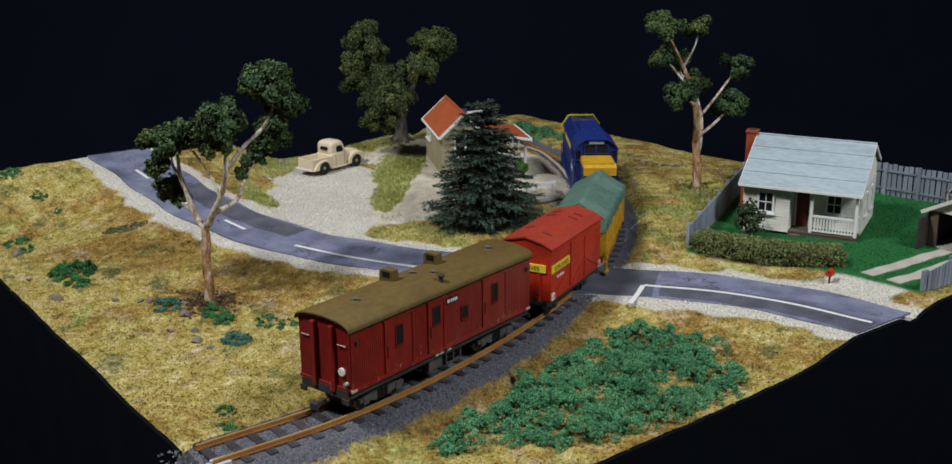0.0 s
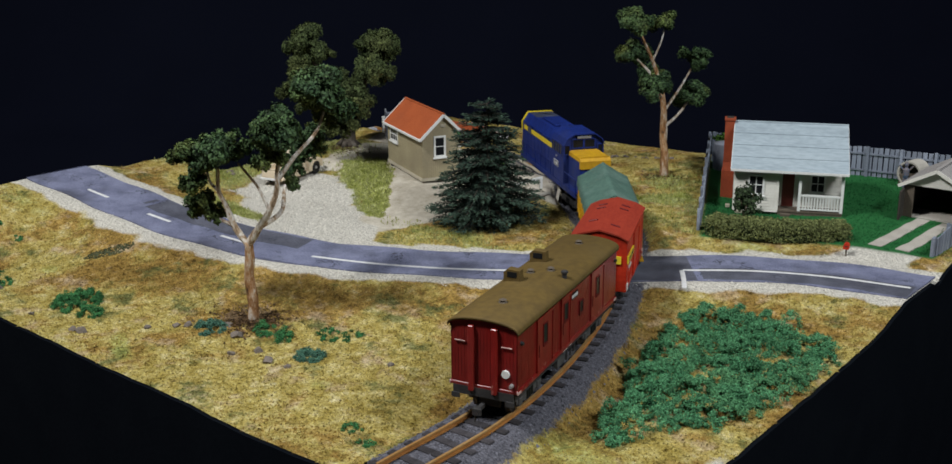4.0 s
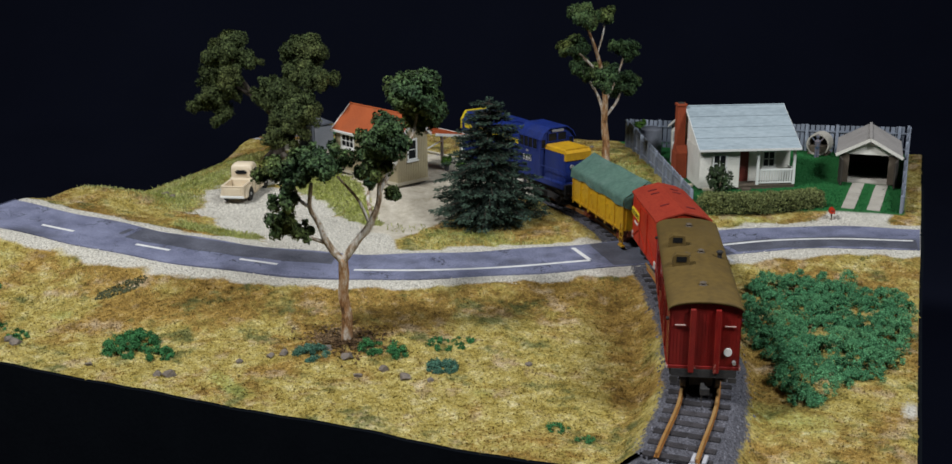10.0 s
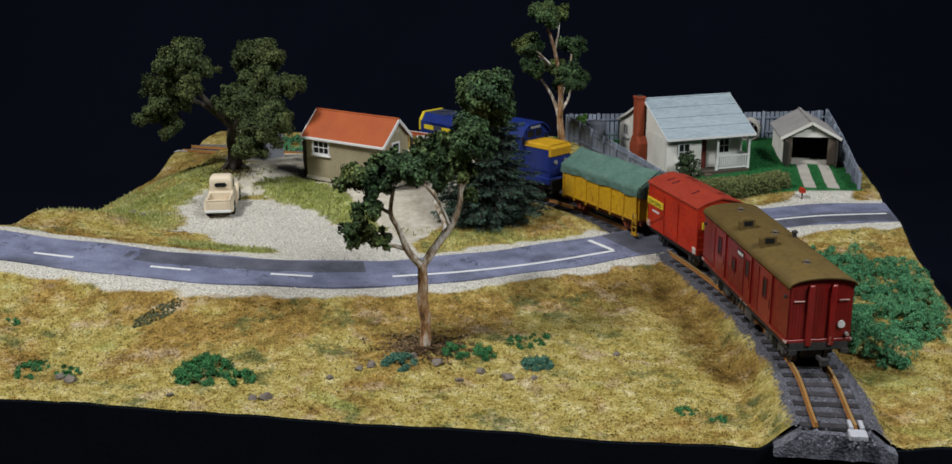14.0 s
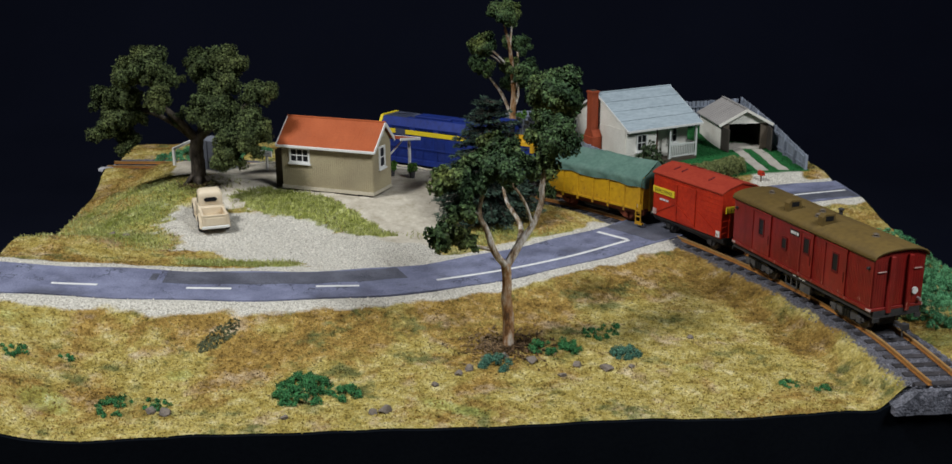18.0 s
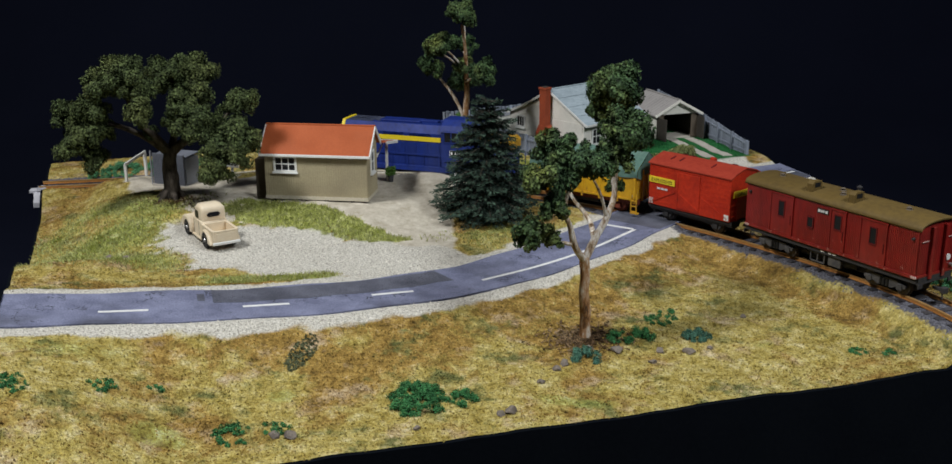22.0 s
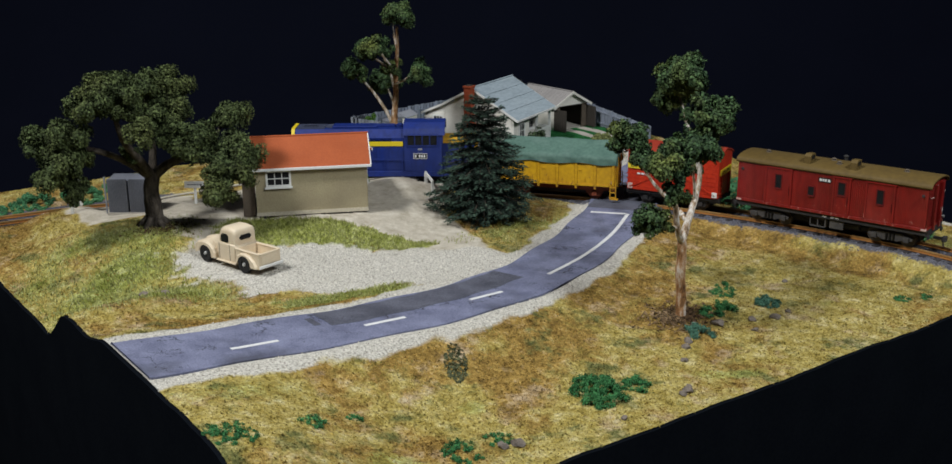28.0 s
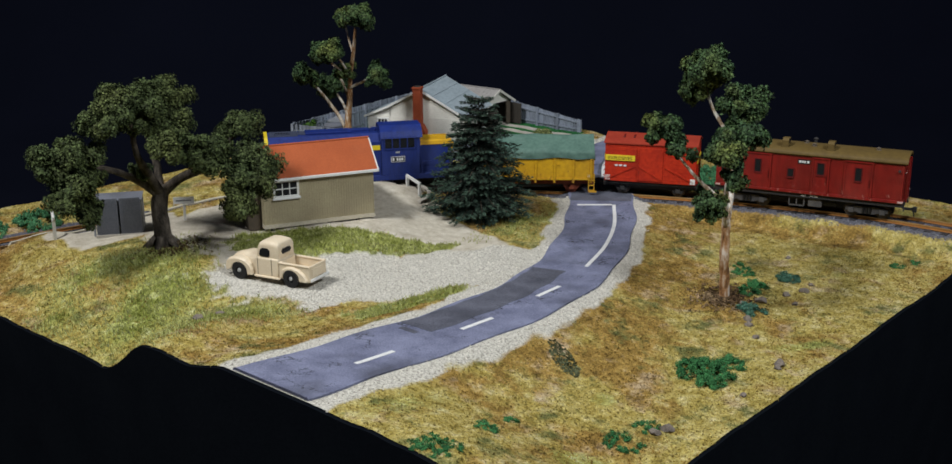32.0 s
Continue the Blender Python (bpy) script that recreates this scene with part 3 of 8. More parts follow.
for a, b in (((-254, -152.6), (-228, -152.2)), ((-177, -152), (-151, -151.5)), ((-101.7, -144.5), (-75.8, -141.3))):
    marking([a, ((a[0] + b[0]) / 2, (a[1] + b[1]) / 2), b], 2.6, "short white painted centre line dash")
marking([(-28, -127), (12, -113), (60, -89), (108.8, -56)], 2.6, "long white painted centre line before the crossing")
marking([(108, -54.5), (100, -45), (91, -34)], 3.0, "white painted stop line at the railway crossing")
marking([(178.5, 2.6), (215, 26), (255, 41), (306, 49)], 2.6, "long white painted centre line behind the crossing")
marking([(178.5, 1.5), (188, -13), (197, -28)], 3.0, "white painted stop line at the railway crossing")

# ---- track ----
inside = (TRK[:, 0] > -309) & (TRK[:, 1] > -303)
tq, td = TRK[inside], TRK_D[inside]
track = thing("railway_track", 0, 0, 0, 0, "curved model railway track with rusty rails on grey sleepers", "track")
for side in (-1, 1):
    rz = np.full(len(tq), RAIL_Z)
    web = ribbon("rail", tq, td, rz - 0.6, side * 8.6 + 0.42, side * 8.6 - 0.42, M["rail"], 1.6)
    web.parent = track
    foot = ribbon("rail_foot", tq, td, rz - 1.9, side * 8.6 + 1.1, side * 8.6 - 1.1, M["rail"], 0.5)
    foot.parent = web
    head = ribbon("rail_head", tq, td, rz, side * 8.6 + 0.62, side * 8.6 - 0.62, M["railtop"], 0.7)
    head.parent = web
sl = bm_new()
box(sl, 0, 0, 0, 4.2, 30, 1.8, None, 0.25)
sl = mesh_of("sleeper", sl, M["sleeper"])
run = np.concatenate([[0], np.cumsum(np.hypot(*np.diff(tq, axis=0).T))])
for k in range(int(run[-1] / 11.2)):
    s = k * 11.2 + 3
    x, y = np.interp(s, run, tq[:, 0]), np.interp(s, run, tq[:, 1])
    dr1, _ = to_line(np.array([x]), np.array([y]), RD, RD_D)
    if abs(dr1[0]) < 24:
        continue
    i = int(np.searchsorted(run, s))
    a = math.degrees(math.atan2(td[i, 1], td[i, 0]))
    share("sleeper", sl, track, mpose(x, y, RAIL_Z - 3.2, 0, 0, a + rnd.uniform(-2.5, 2.5)))


def track_end(x, y, deg, slope_w, drop, depth, bed_m, label):
    """Stub of the grey foam bed and the pale plastic rail joiner at the board's edge."""
    t = thing("track_end", x, y, RAIL_Z, deg, label, "track bed", "track ends")
    b = bm_new()
    rows = []
    for i in range(9):
        u = -depth + (depth + 3.5) * i / 8
        r = []
        for k in range(15):
            w = (k - 7) * slope_w / 7
            z = -4.4 - (drop - 4.4) * float(smooth(np.array(abs(w)), 14, slope_w)) + 0.7 * noise.noise(Vector((u * 0.25, w * 0.25, x)))
            r.append(b.verts.new((u + (1.6 * noise.noise(Vector((w * 0.3, 0, x))) if i == 8 else 0), w, z)))
        rows.append(r)
    low = [[b.verts.new((r[k].co.x, r[k].co.y, -drop - 4)) for k in range(15)] for r in (rows[0], rows[-1])]
    for p, q in zip(rows, rows[1:]):
        for k in range(14):
            b.faces.new((p[k], q[k], q[k + 1], p[k + 1]))
    for k in range(14):
        b.faces.new((rows[-1][k], low[1][k], low[1][k + 1], rows[-1][k + 1]))
        b.faces.new((low[0][k], rows[0][k], rows[0][k + 1], low[0][k + 1]))
        b.faces.new((low[1][k], low[0][k], low[0][k + 1], low[1][k + 1]))
    for k in (0, 14):
        b.faces.new([r[k] for r in rows] + [low[1][k], low[0][k]])
    bmesh.ops.recalc_face_normals(b, faces=b.faces[:])
    part("bed_stub", b, M[bed_m], t)
    b = bm_new()
    block(b, 0.5, 7.5, 4.5, 12.5, -5.0, -2.2, 0.4)
    block(b, -6, 1.5, 5.2, 7.0, -3.6, -0.8, 0.2)
    block(b, -6, 1.5, 10.0, 11.8, -3.6, -0.8, 0.2)
    part("rail_joiner", b, M["joiner"], t, "pale grey plastic rail joiner")


M["bedgrey"] = mat("grey_painted_foam_bed", (0.06, 0.062, 0.075), 0.9, (0.19, 0.19, 0.225), 260, 1.0, 900, 1.2)
M["joiner"] = mat("pale_grey_plastic", (0.46, 0.46, 0.50), 0.6, (0.36, 0.36, 0.40), 120, 0.8, 900, 0.1)
track_end(215.3, -300, -90, 27, 13, 6, "bedgrey", "grey track bed end with rail joiner at the front edge")
track_end(-308, 222.8, 171.3, 21, 11, 4, "joiner", "grey track bed end with rail joiner at the board's side")


# ---- buildings ----
def boards(bm, u0, u1, z0, z1, at, step, depth, upright=True):
    """Overlapping board ribs on a wall; at(u, z, out) gives the place."""
    lo, hi = (u0, u1) if upright else (z0, z1)
    k = lo
    while k < hi - 0.3:
        k2 = min(k + step * 0.86, hi)
        if upright:
            c = [(k, z0, 0), (k2, z0, 0), (k2, z1, 0), (k, z1, 0)]
            o = [depth] * 4
        else:
            c = [(u0, k, 0), (u1, k, 0), (u1, k + step, 0), (u0, k + step, 0)]
            o = [depth, depth, 0.05, 0.05]
        front = [bm.verts.new(at(u, z, d)) for (u, z, _), d in zip(c, o)]
        back = [bm.verts.new(at(u, z, -0.1)) for u, z, _ in c]
        bm.faces.new(front)
        for i in range(4):
            bm.faces.new((front[i], back[i], back[(i + 1) % 4], front[(i + 1) % 4]))
        k += step
    bmesh.ops.recalc_face_normals(bm, faces=bm.faces[:])


def sash(parent, at, w, h, cols, rows, bar_w=0.9, sill=True):
    """A window in white frame with its panes; at: matrix with x along the wall, y out of it, origin at the lower left."""
    win = part("window", (lambda b: (block(b, 0, w, -0.6, 0.15, 0, h), b)[1])(bm_new()), M["glass"], parent, "dark pane behind white frame", False, at)
    f = bm_new()
    t = bar_w * 1.35
    for a in ((-t, 0.2, -t, h + t), (w - 0.2, w + t, -t, h + t)):
        block(f, a[0], a[1], -0.4, 0.9, a[2], a[3])
    block(f, 0.2, w - 0.2, -0.4, 0.9, -t, 0.2)
    block(f, 0.2, w - 0.2, -0.4, 0.9, h - 0.2, h + t)
    part("window_frame", f, M["white"], win)
    g = bm_new()
    for i in range(1, cols):
        block(g, w * i / cols - bar_w / 3, w * i / cols + bar_w / 3, 0.1, 0.5, 0.2, h - 0.2)
    for i in range(1, rows):
        block(g, 0.2, w - 0.2, 0.12, 0.62, h * i / rows - bar_w / 3, h * i / rows + bar_w / 3)
    if cols > 1 or rows > 1:
        part("glazing_bar", g, M["white"], win)
    if sill:
        s = bm_new()
        block(s, -t - 0.8, w + t + 0.8, -0.3, 1.8, -t - 1.1, -t)
        part("window_sill", s, M["white"], win)
    return win


def roof_slope(bm, x0, x1, y0, z0, y1, z1, thick=1.0):
    """A sloping sheet between two horizontal lines."""
    extrude_profile(bm, [(y0, z0), (y1, z1), (y1, z1 + thick), (y0, z0 + thick)], x0, x1)


M["plinth"] = mat("grey_beige_plinth", (0.54, 0.49, 0.385), 0.85, (0.38, 0.34, 0.26), 80, 0.8, 900, 0.05)
M["annex"] = mat("dark_brown_boards", (0.085, 0.065, 0.045), 0.85, (0.05, 0.04, 0.03), 80, 0.8, 900, 0.05)
M["timber"] = mat("weathered_brown_timber", (0.12, 0.095, 0.07), 0.85, (0.07, 0.055, 0.042), 80, 0.8, 900, 0.1)
M["hutgrey"] = mat("dark_corrugated_iron", (0.17, 0.18, 0.215), 0.6, (0.10, 0.108, 0.13), 60, 0.8, 900, 0.05)
M["palegrey"] = mat("pale_grey_iron", (0.27, 0.28, 0.31), 0.6, (0.2, 0.21, 0.235), 60, 0.8, 900, 0.05)
M["concrete"] = mat("pale_concrete", (0.45, 0.42, 0.37), 0.9, (0.33, 0.30, 0.26), 80, 0.8, 900, 0.1)
M["weather"] = mat("off_white_weatherboard", (0.74, 0.72, 0.66), 0.75, (0.60, 0.575, 0.52), 70, 0.7, 900, 0.04, dirt=(0.40, 0.36, 0.29), dirt_amount=0.35)
M["doorred"] = mat("dark_red_door", (0.16, 0.03, 0.02), 0.6, (0.10, 0.02, 0.015), 80, 0.7, 900)
M["garroof"] = mat("warm_grey_tin", (0.33, 0.31, 0.30), 0.75, (0.24, 0.225, 0.22), 50, 0.8, 800, 0.05)
# gate paint, also used to paint the shade inside the garage and pipe
M["gate_and_shade_black"] = mat("black_brown_gate_and_shade", (0.05, 0.042, 0.034), 0.85, (0.03, 0.026, 0.022), 80, 0.8, 900, 0.05)
M["terracotta"] = mat("dark_pot", (0.05, 0.05, 0.055), 0.7)
M["freshleaf"] = mat("bright_leaf", (0.10, 0.22, 0.03), 0.75, (0.05, 0.12, 0.02), 90, 0.8, 600, 0, island=0.5)
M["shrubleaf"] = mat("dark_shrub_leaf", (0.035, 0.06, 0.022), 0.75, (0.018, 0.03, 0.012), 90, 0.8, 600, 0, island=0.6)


def leaf_cloud(balls, size, density, seed, flat=0.35, shell=0.55, loose=0.75):
    """Small leaf quads filling the outer shell of balls (x, y, z, r); a ball may also name the middle of its lump (x, y, z),
    and then its leaves lie along the lump's skin, as loosely as told. Returns vertices and faces."""
    g = np.random.default_rng(seed)
    cs, ns = [], []
    for (x, y, z, r, *mid) in balls:
        n = max(12, int(density * r * r))
        d = g.normal(size=(n, 3))
        d /= np.linalg.norm(d, axis=1)[:, None]
        rad = r * (shell + (1 - shell) * g.random(n) ** 0.6) * (1 + 0.13 * np.sin(5 * d[:, 0] + seed) + 0.13 * np.sin(6 * d[:, 1] + d[:, 2] * 4))
        c = np.array([x, y, z]) + d * rad[:, None]
        cs.append(c)
        if mid:
            o = c - np.array(mid)
            o /= np.linalg.norm(o, axis=1)[:, None] + 1e-6
            ns.append(0.6 * o + 0.4 * d + loose * 0.6 * g.normal(size=(n, 3)))
        else:
            ns.append(g.normal(size=(n, 3)))
    c, nrm = np.concatenate(cs), np.concatenate(ns)
    n = len(c)
    a = g.normal(size=(n, 3))
    a[:, 2] *= flat + 0.4
    a = np.cross(nrm, a)
    a /= np.linalg.norm(a, axis=1)[:, None]
    b = np.cross(a, nrm)
    b /= np.linalg.norm(b, axis=1)[:, None]
    s = size * (0.6 + 0.8 * g.random(n))[:, None]
    v = np.stack([c - a * s * 0.5, c + b * s * 0.32, c + a * s * 0.5, c - b * s * 0.32], 1).reshape(-1, 3)
    return v, np.arange(4 * n).reshape(n, 4)


def tufty(cx, cy, cz, r, n, seed, squash=0.8):
    """A clump broken into smaller balls."""
    g = random.Random(seed)
    out = []
    for _ in range(int(n * 1.7)):
        a, e, d = g.uniform(0, 6.283), g.uniform(-0.9, 1.2), r * g.uniform(0.35, 0.98)
        out.append((cx + d * math.cos(a) * math.cos(e), cy + d * math.sin(a) * math.cos(e), cz + squash * d * math.sin(e), r * g.uniform(0.2, 0.42), cx, cy, cz - 0.25 * r))
    out.append((cx, cy, cz, r * 0.45, cx, cy, cz - 0.25 * r))
    return out


def station():
    st = thing("station_building", -138, 60, 9, -25.6, "beige weatherboard station building with orange-red iron roof", "building")
    L, D, EV, RY, RZ = 77.4, 31.0, 35.5, 17.5, 53.8
    for x in (4, 24, 44, 64):
        for y in (1.5, 29):
            b = bm_new()
            block(b, x, x + 3, y - 1, y + 1, -0.6, 2.0)
            part("stump", b, M["dark"], st)
    b = bm_new()
    block(b, -0.5, L + 0.5, -0.6, 0.6, 1.6, 4.2)
    block(b, -0.5, L + 0.5, D - 0.6, D + 0.6, 1.6, 4.2)
    block(b, -0.5, 0.6, 0.6, D - 0.6, 1.6, 4.2)
    block(b, L - 0.6, L + 0.5, 0.6, D - 0.6, 1.6, 4.2)
    part("base_board", b, M["plinth"], st)
    for nm, f in (("front_wall", (lambda b: block(b, 0, L, 0.2, 1.8, 4, EV), lambda b: boards(b, 0, L, 4.2, EV - 0.3, lambda u, z, o: (u, 0.2 - o, z), 1.75, 0.32))),
                  ("back_wall", (lambda b: block(b, 0, L, D - 1.8, D - 0.2, 4, EV + 2), lambda b: boards(b, 0, L, 4.2, EV + 1.5, lambda u, z, o: (u, D - 0.2 + o, z), 1.75, 0.32)))):
        b = bm_new()
        f[0](b)
        w = part(nm, b, M["beige"], st)
        b = bm_new()
        f[1](b)
        tagged(part("cladding", b, M["beige"], w), kind="stuff")
    for nm, xa, sgn in (("gable_wall", L, 1), ("gable_wall", 0, -1)):
        b = bm_new()
        x0, x1 = (L - 1.6, L) if sgn > 0 else (0.0, 1.6)
        extrude_profile(b, [(1.8, 4), (D - 1.8, 4), (D - 1.8, EV + 3.5), (RY, RZ - 0.8), (1.8, EV + 1.2)], x0, x1)
        w = part(nm, b, M["beige"], st)
        b = bm_new()
        k = 0.4
        while k < D - 1:
            top = lerp(EV, RZ - 1, k / RY) if k < RY else lerp(RZ - 1, EV + 3, (k - RY) / (D - RY))
            xo = L + 0.16 if sgn > 0 else -0.16
            block(b, xo - 0.2, xo + 0.2, k, k + 1.5, 4.2, top)
            k += 1.75
        tagged(part("cladding", b, M["beige"], w), kind="stuff")
    b = bm_new()
    roof_slope(b, -3, L + 3, -2.6, EV - 0.6, RY, RZ, 1.0)
    roof_slope(b, -3, L + 3, RY, RZ, D + 2.5, EV + 3.2, 1.0)
    rf = part("roof", b, M["roof_red"], st)
    b = bm_new()
    k = -2.4
    while k < L + 2.6:
        bar(b, (k, -2.4, EV + 0.50), (k, RY - 0.2, RZ + 0.83), 0.5, 0.22)
        k += 2.6
    tagged(part("corrugation", b, M["roof_red"], rf), kind="stuff")
    b = bm_new()
    rod(b, (-3.2, RY, RZ + 0.9), (L + 3.2, RY, RZ + 0.9), 0.8, None, 6)
    part("ridge_cap", b, M["roof_red"], rf)
    b = bm_new()
    block(b, -3.2, L + 3.2, -3.7, -2.6, EV - 1.2, EV + 0.7, 0.2)
    part("gutter", b, M["white"], rf, "white painted gutter")
    for x in (-3.2, L + 3.0):
        b = bm_new()
        bar(b, (x, -2.8, EV - 0.5), (x, RY, RZ - 0.1), 0.7, 2.2)
        bar(b, (x, RY, RZ - 0.1), (x, D + 2.5, EV + 2.8), 0.7, 2.2)
        part("barge_board", b, M["white"], rf, "white barge board")
    sash(st, mpose(8, 0, 23.5, 0, 0, 180) @ mpose(-15.2, 0, 0), 15.2, 9.5, 3, 2)
    sash(st, mpose(L + 0.4, 10.8, 21.5, 0, 0, -90) @ mpose(-7.6, 0, 0), 7.6, 14.5, 1, 2)
    b = bm_new()
    block(b, L, L + 0.8, RY - 2.2, RY + 2.2, RZ - 10, RZ - 7.5)
    for i in range(3):
        block(b, L + 0.4, L + 1.2, RY - 2, RY + 2, RZ - 9.8 + i * 0.8, RZ - 9.4 + i * 0.8)
    part("gable_vent", b, M["plinth"], st)
    # platform awning
    aw = part("awning_roof", (lambda b: (roof_slope(b, 26, 84.5, D + 1.6, EV + 3.6, 70.4, EV - 3.6, 0.9), b)[1])(bm_new()), M["roof_red"], st, "orange-red awning sheet over the platform")
    b = bm_new()
    k = 27.0
    while k < 84:
        bar(b, (k, D + 1.8, EV + 4.7), (k, 70.2, EV - 2.5), 0.5, 0.22)
        k += 2.6
    tagged(part("corrugation", b, M["roof_red"], aw), kind="stuff")
    b = bm_new()
    block(b, 25.6, 85, 70.4, 71.5, EV - 4.8, EV - 2.4)
    bar(b, (84.9, D + 2.6, EV + 3.2), (84.9, 70.4, EV - 3.4), 0.8, 2.0)
    bar(b, (25.7, D + 2.6, EV + 3.2), (25.7, 70.4, EV - 3.4), 0.8, 2.0)
    part("fascia_board", b, M["white"], aw)
    for x in (30, 53, 76.5):
        b = bm_new()
        block(b, x - 0.9, x + 0.9, 67.0, 68.8, -3, EV - 3.4)
        part("awning_post", b, M["white"], st)
        b = bm_new()
        bar(b, (x, D + 0.2, EV - 9), (x, 58, EV - 1.6), 0.8, 0.9)
        part("awning_bracket", b, M["white"], st)
    b = bm_new()
    block(b, -9.5, -1.2, 6, 26, 0, 30)
    ax = part("annex", b, M["annex"], st, "dark brown timber annex")
    b = bm_new()
    boards(b, 6, 26, 0.5, 29, lambda u, z, o: (-9.5 - o, u, z), 2.0, 0.3)
    tagged(part("cladding", b, M["annex"], ax), kind="stuff")
    b = bm_new()
    block(b, 18, 27, D - 0.2, D + 0.6, 2, 28)
    part("door", b, M["doorred"], st)
    for x in (62, 80):
        pot = thing("potted_plant", *(st.matrix_basis @ Vector((x * MM, 65 * MM, 0)) / MM)[:2], gz(*(st.matrix_basis @ Vector((x * MM, 65 * MM, 0)) / MM)[:2]) + 0.5, 0, "green fern in a dark pot on the station platform", "plant", "platform plants")
        b = bm_new()
        lathe(b, [(1.8, -1.0), (2.4, 4.2), (2.6, 4.2), (2.5, 4.8), (2.0, 4.6)], 10)
        part("pot", b, M["terracotta"], pot)
        v, f = leaf_cloud([(0, 0, 7.5, 4.0), (1, 1, 9, 3)], 1.8, 18, int(x))
        soup("leaves", v, f, M["freshleaf"], pot)
    return st


station()


def platform():
    """Edge of the platform on the track's inner side, with a timber end wall at the ramp."""
    m = (TRK[:, 0] < 34) & (TRK[:, 0] > -252)
    q, d = TRK[m], TRK_D[m]
    nrm = np.stack([-d[:, 1], d[:, 0]], 1)
    p = q + nrm * 19.5
    n = len(p)
    inner = p + nrm * 5.0
    top = ground_z(inner[:, 0], inner[:, 1]) + 0.5
    pl = thing("station_platform", 0, 0, 0, 0, "low station platform with dirt top and dark timber facing", "platform")
    ob = ribbon("edge_kerb", p, d, top, 1.2, -1.2, M["plinth"], 0.9)
    ob.parent = pl
    ob = ribbon("facing_wall", p, d, top - 0.9, 0.9, -0.9, M["timber"], 13)
    ob.parent = pl
    eq, ed, _ = spline([(p[0][0], p[0][1]), (19, 57), (8, 47), (-8, 41)], 24)
    et = ground_z(eq[:, 0] - 5, eq[:, 1] + 6) + 0.5
    ob = ribbon("end_beam", eq, ed, et, 1.3, -1.3, M["concrete"], 1.6)
    ob.parent = pl
    ob = ribbon("end_wall", eq, ed, et - 1.6, 0.8, -0.8, M["timber"], 13)
    ob.parent = pl
    for k in (2, 8, 14, 20):
        b = bm_new()
        block(b, eq[k][0] - 1, eq[k][0] + 1, eq[k][1] - 2.2, eq[k][1] - 0.6, -6, et[k] - 1.0)
        part("wall_post", b, M["timber"], pl)


platform()


def railing(x, y, rz, h, span=16, base=None, fall=3.0):
    """Two posts with a sloping top rail; the first post is the lower one."""
    t = thing("ramp_railing", x, y, gz(x, y) if base is None else base, rz, "short white painted timber railing at the platform ramp", "railing", "platform railings")
    for px in (0, span):
        b = bm_new()
        block(b, px - 1.0, px + 1.0, -1.0, 1.0, -3, h if px else h - fall)
        part("post", b, M["white"], t)
    b = bm_new()
    bar(b, (-1.2, 0, h - fall), (span + 1.2, 0, h), 1.2, 2.2)
    part("rail", b, M["white"], t)


railing(-238, 155, 63, 17, 34)
railing(5.5, 53, 70, 11.5, 21.5, None, 2.0)


M["signwhite"] = mat("bright_white_sign_paint", (0.88, 0.88, 0.87), 0.6, (0.8, 0.8, 0.78), 90, 0.6, 900, 0.02)


def signboard():
    t = thing("station_sign", -157, 124.7, gz(-157, 124.7), -38, "white timber station name board on a single post", "sign")
    b = bm_new()
    block(b, -0.8, 0.8, -0.8, 0.8, -2, 15)
    part("post", b, M["signwhite"], t)
    b = bm_new()
    block(b, -7, 7, -1.9, -0.8, 12.2, 17)
    brd = part("board", b, M["signwhite"], t)
    b = bm_new()
    block(b, -5.2, 5.2, -2.05, -1.88, 14.3, 15.0)
    part("faded_lettering_bar", b, M["palegrey"], brd)


signboard()


def hut():
    z = gz(-206, 128)
    t = thing("corrugated_hut", -218, 137, z, -36.5, "dark grey corrugated iron shelter on a concrete slab beside the tree", "hut")
    b = bm_new()
    block(b, -0.6, 30.6, -0.4, 20.6, -2.5, 0.9, 0.2)
    part("slab", b, M["concrete"], t)
    b = bm_new()
    block(b, 0, 1, 2, 20, 1, 22)
    block(b, 29, 30, 2, 20, 1, 22)
    block(b, 1, 29, 19, 20, 1, 22)
    part("side_wall", b, M["palegrey"], t)
    for x0, x1 in ((0.8, 14.6), (15.8, 29.2)):
        b = bm_new()
        block(b, x0, x1, 0.4, 1.6, 1, 25.5)
        fp = part("front_panel", b, M["hutgrey"], t)
        b = bm_new()
        k = x0 + 0.3
        while k < x1 - 0.4:
            block(b, k, k + 0.6, 0.0, 0.5, 1.2, 25.2)
            k += 1.25
        tagged(part("corrugation", b, M["hutgrey"], fp), kind="stuff")
    b = bm_new()
    roof_slope(b, -0.4, 30.4, 2.2, 22.8, 20.6, 24.0, 0.8)
    part("roof", b, M["hutgrey"], t)
    b = bm_new()
    rod(b, (-1.2, 1.2, 0), (-1.2, 1.2, 27), 0.7)
    part("corner_post", b, M["palegrey"], t)


hut()


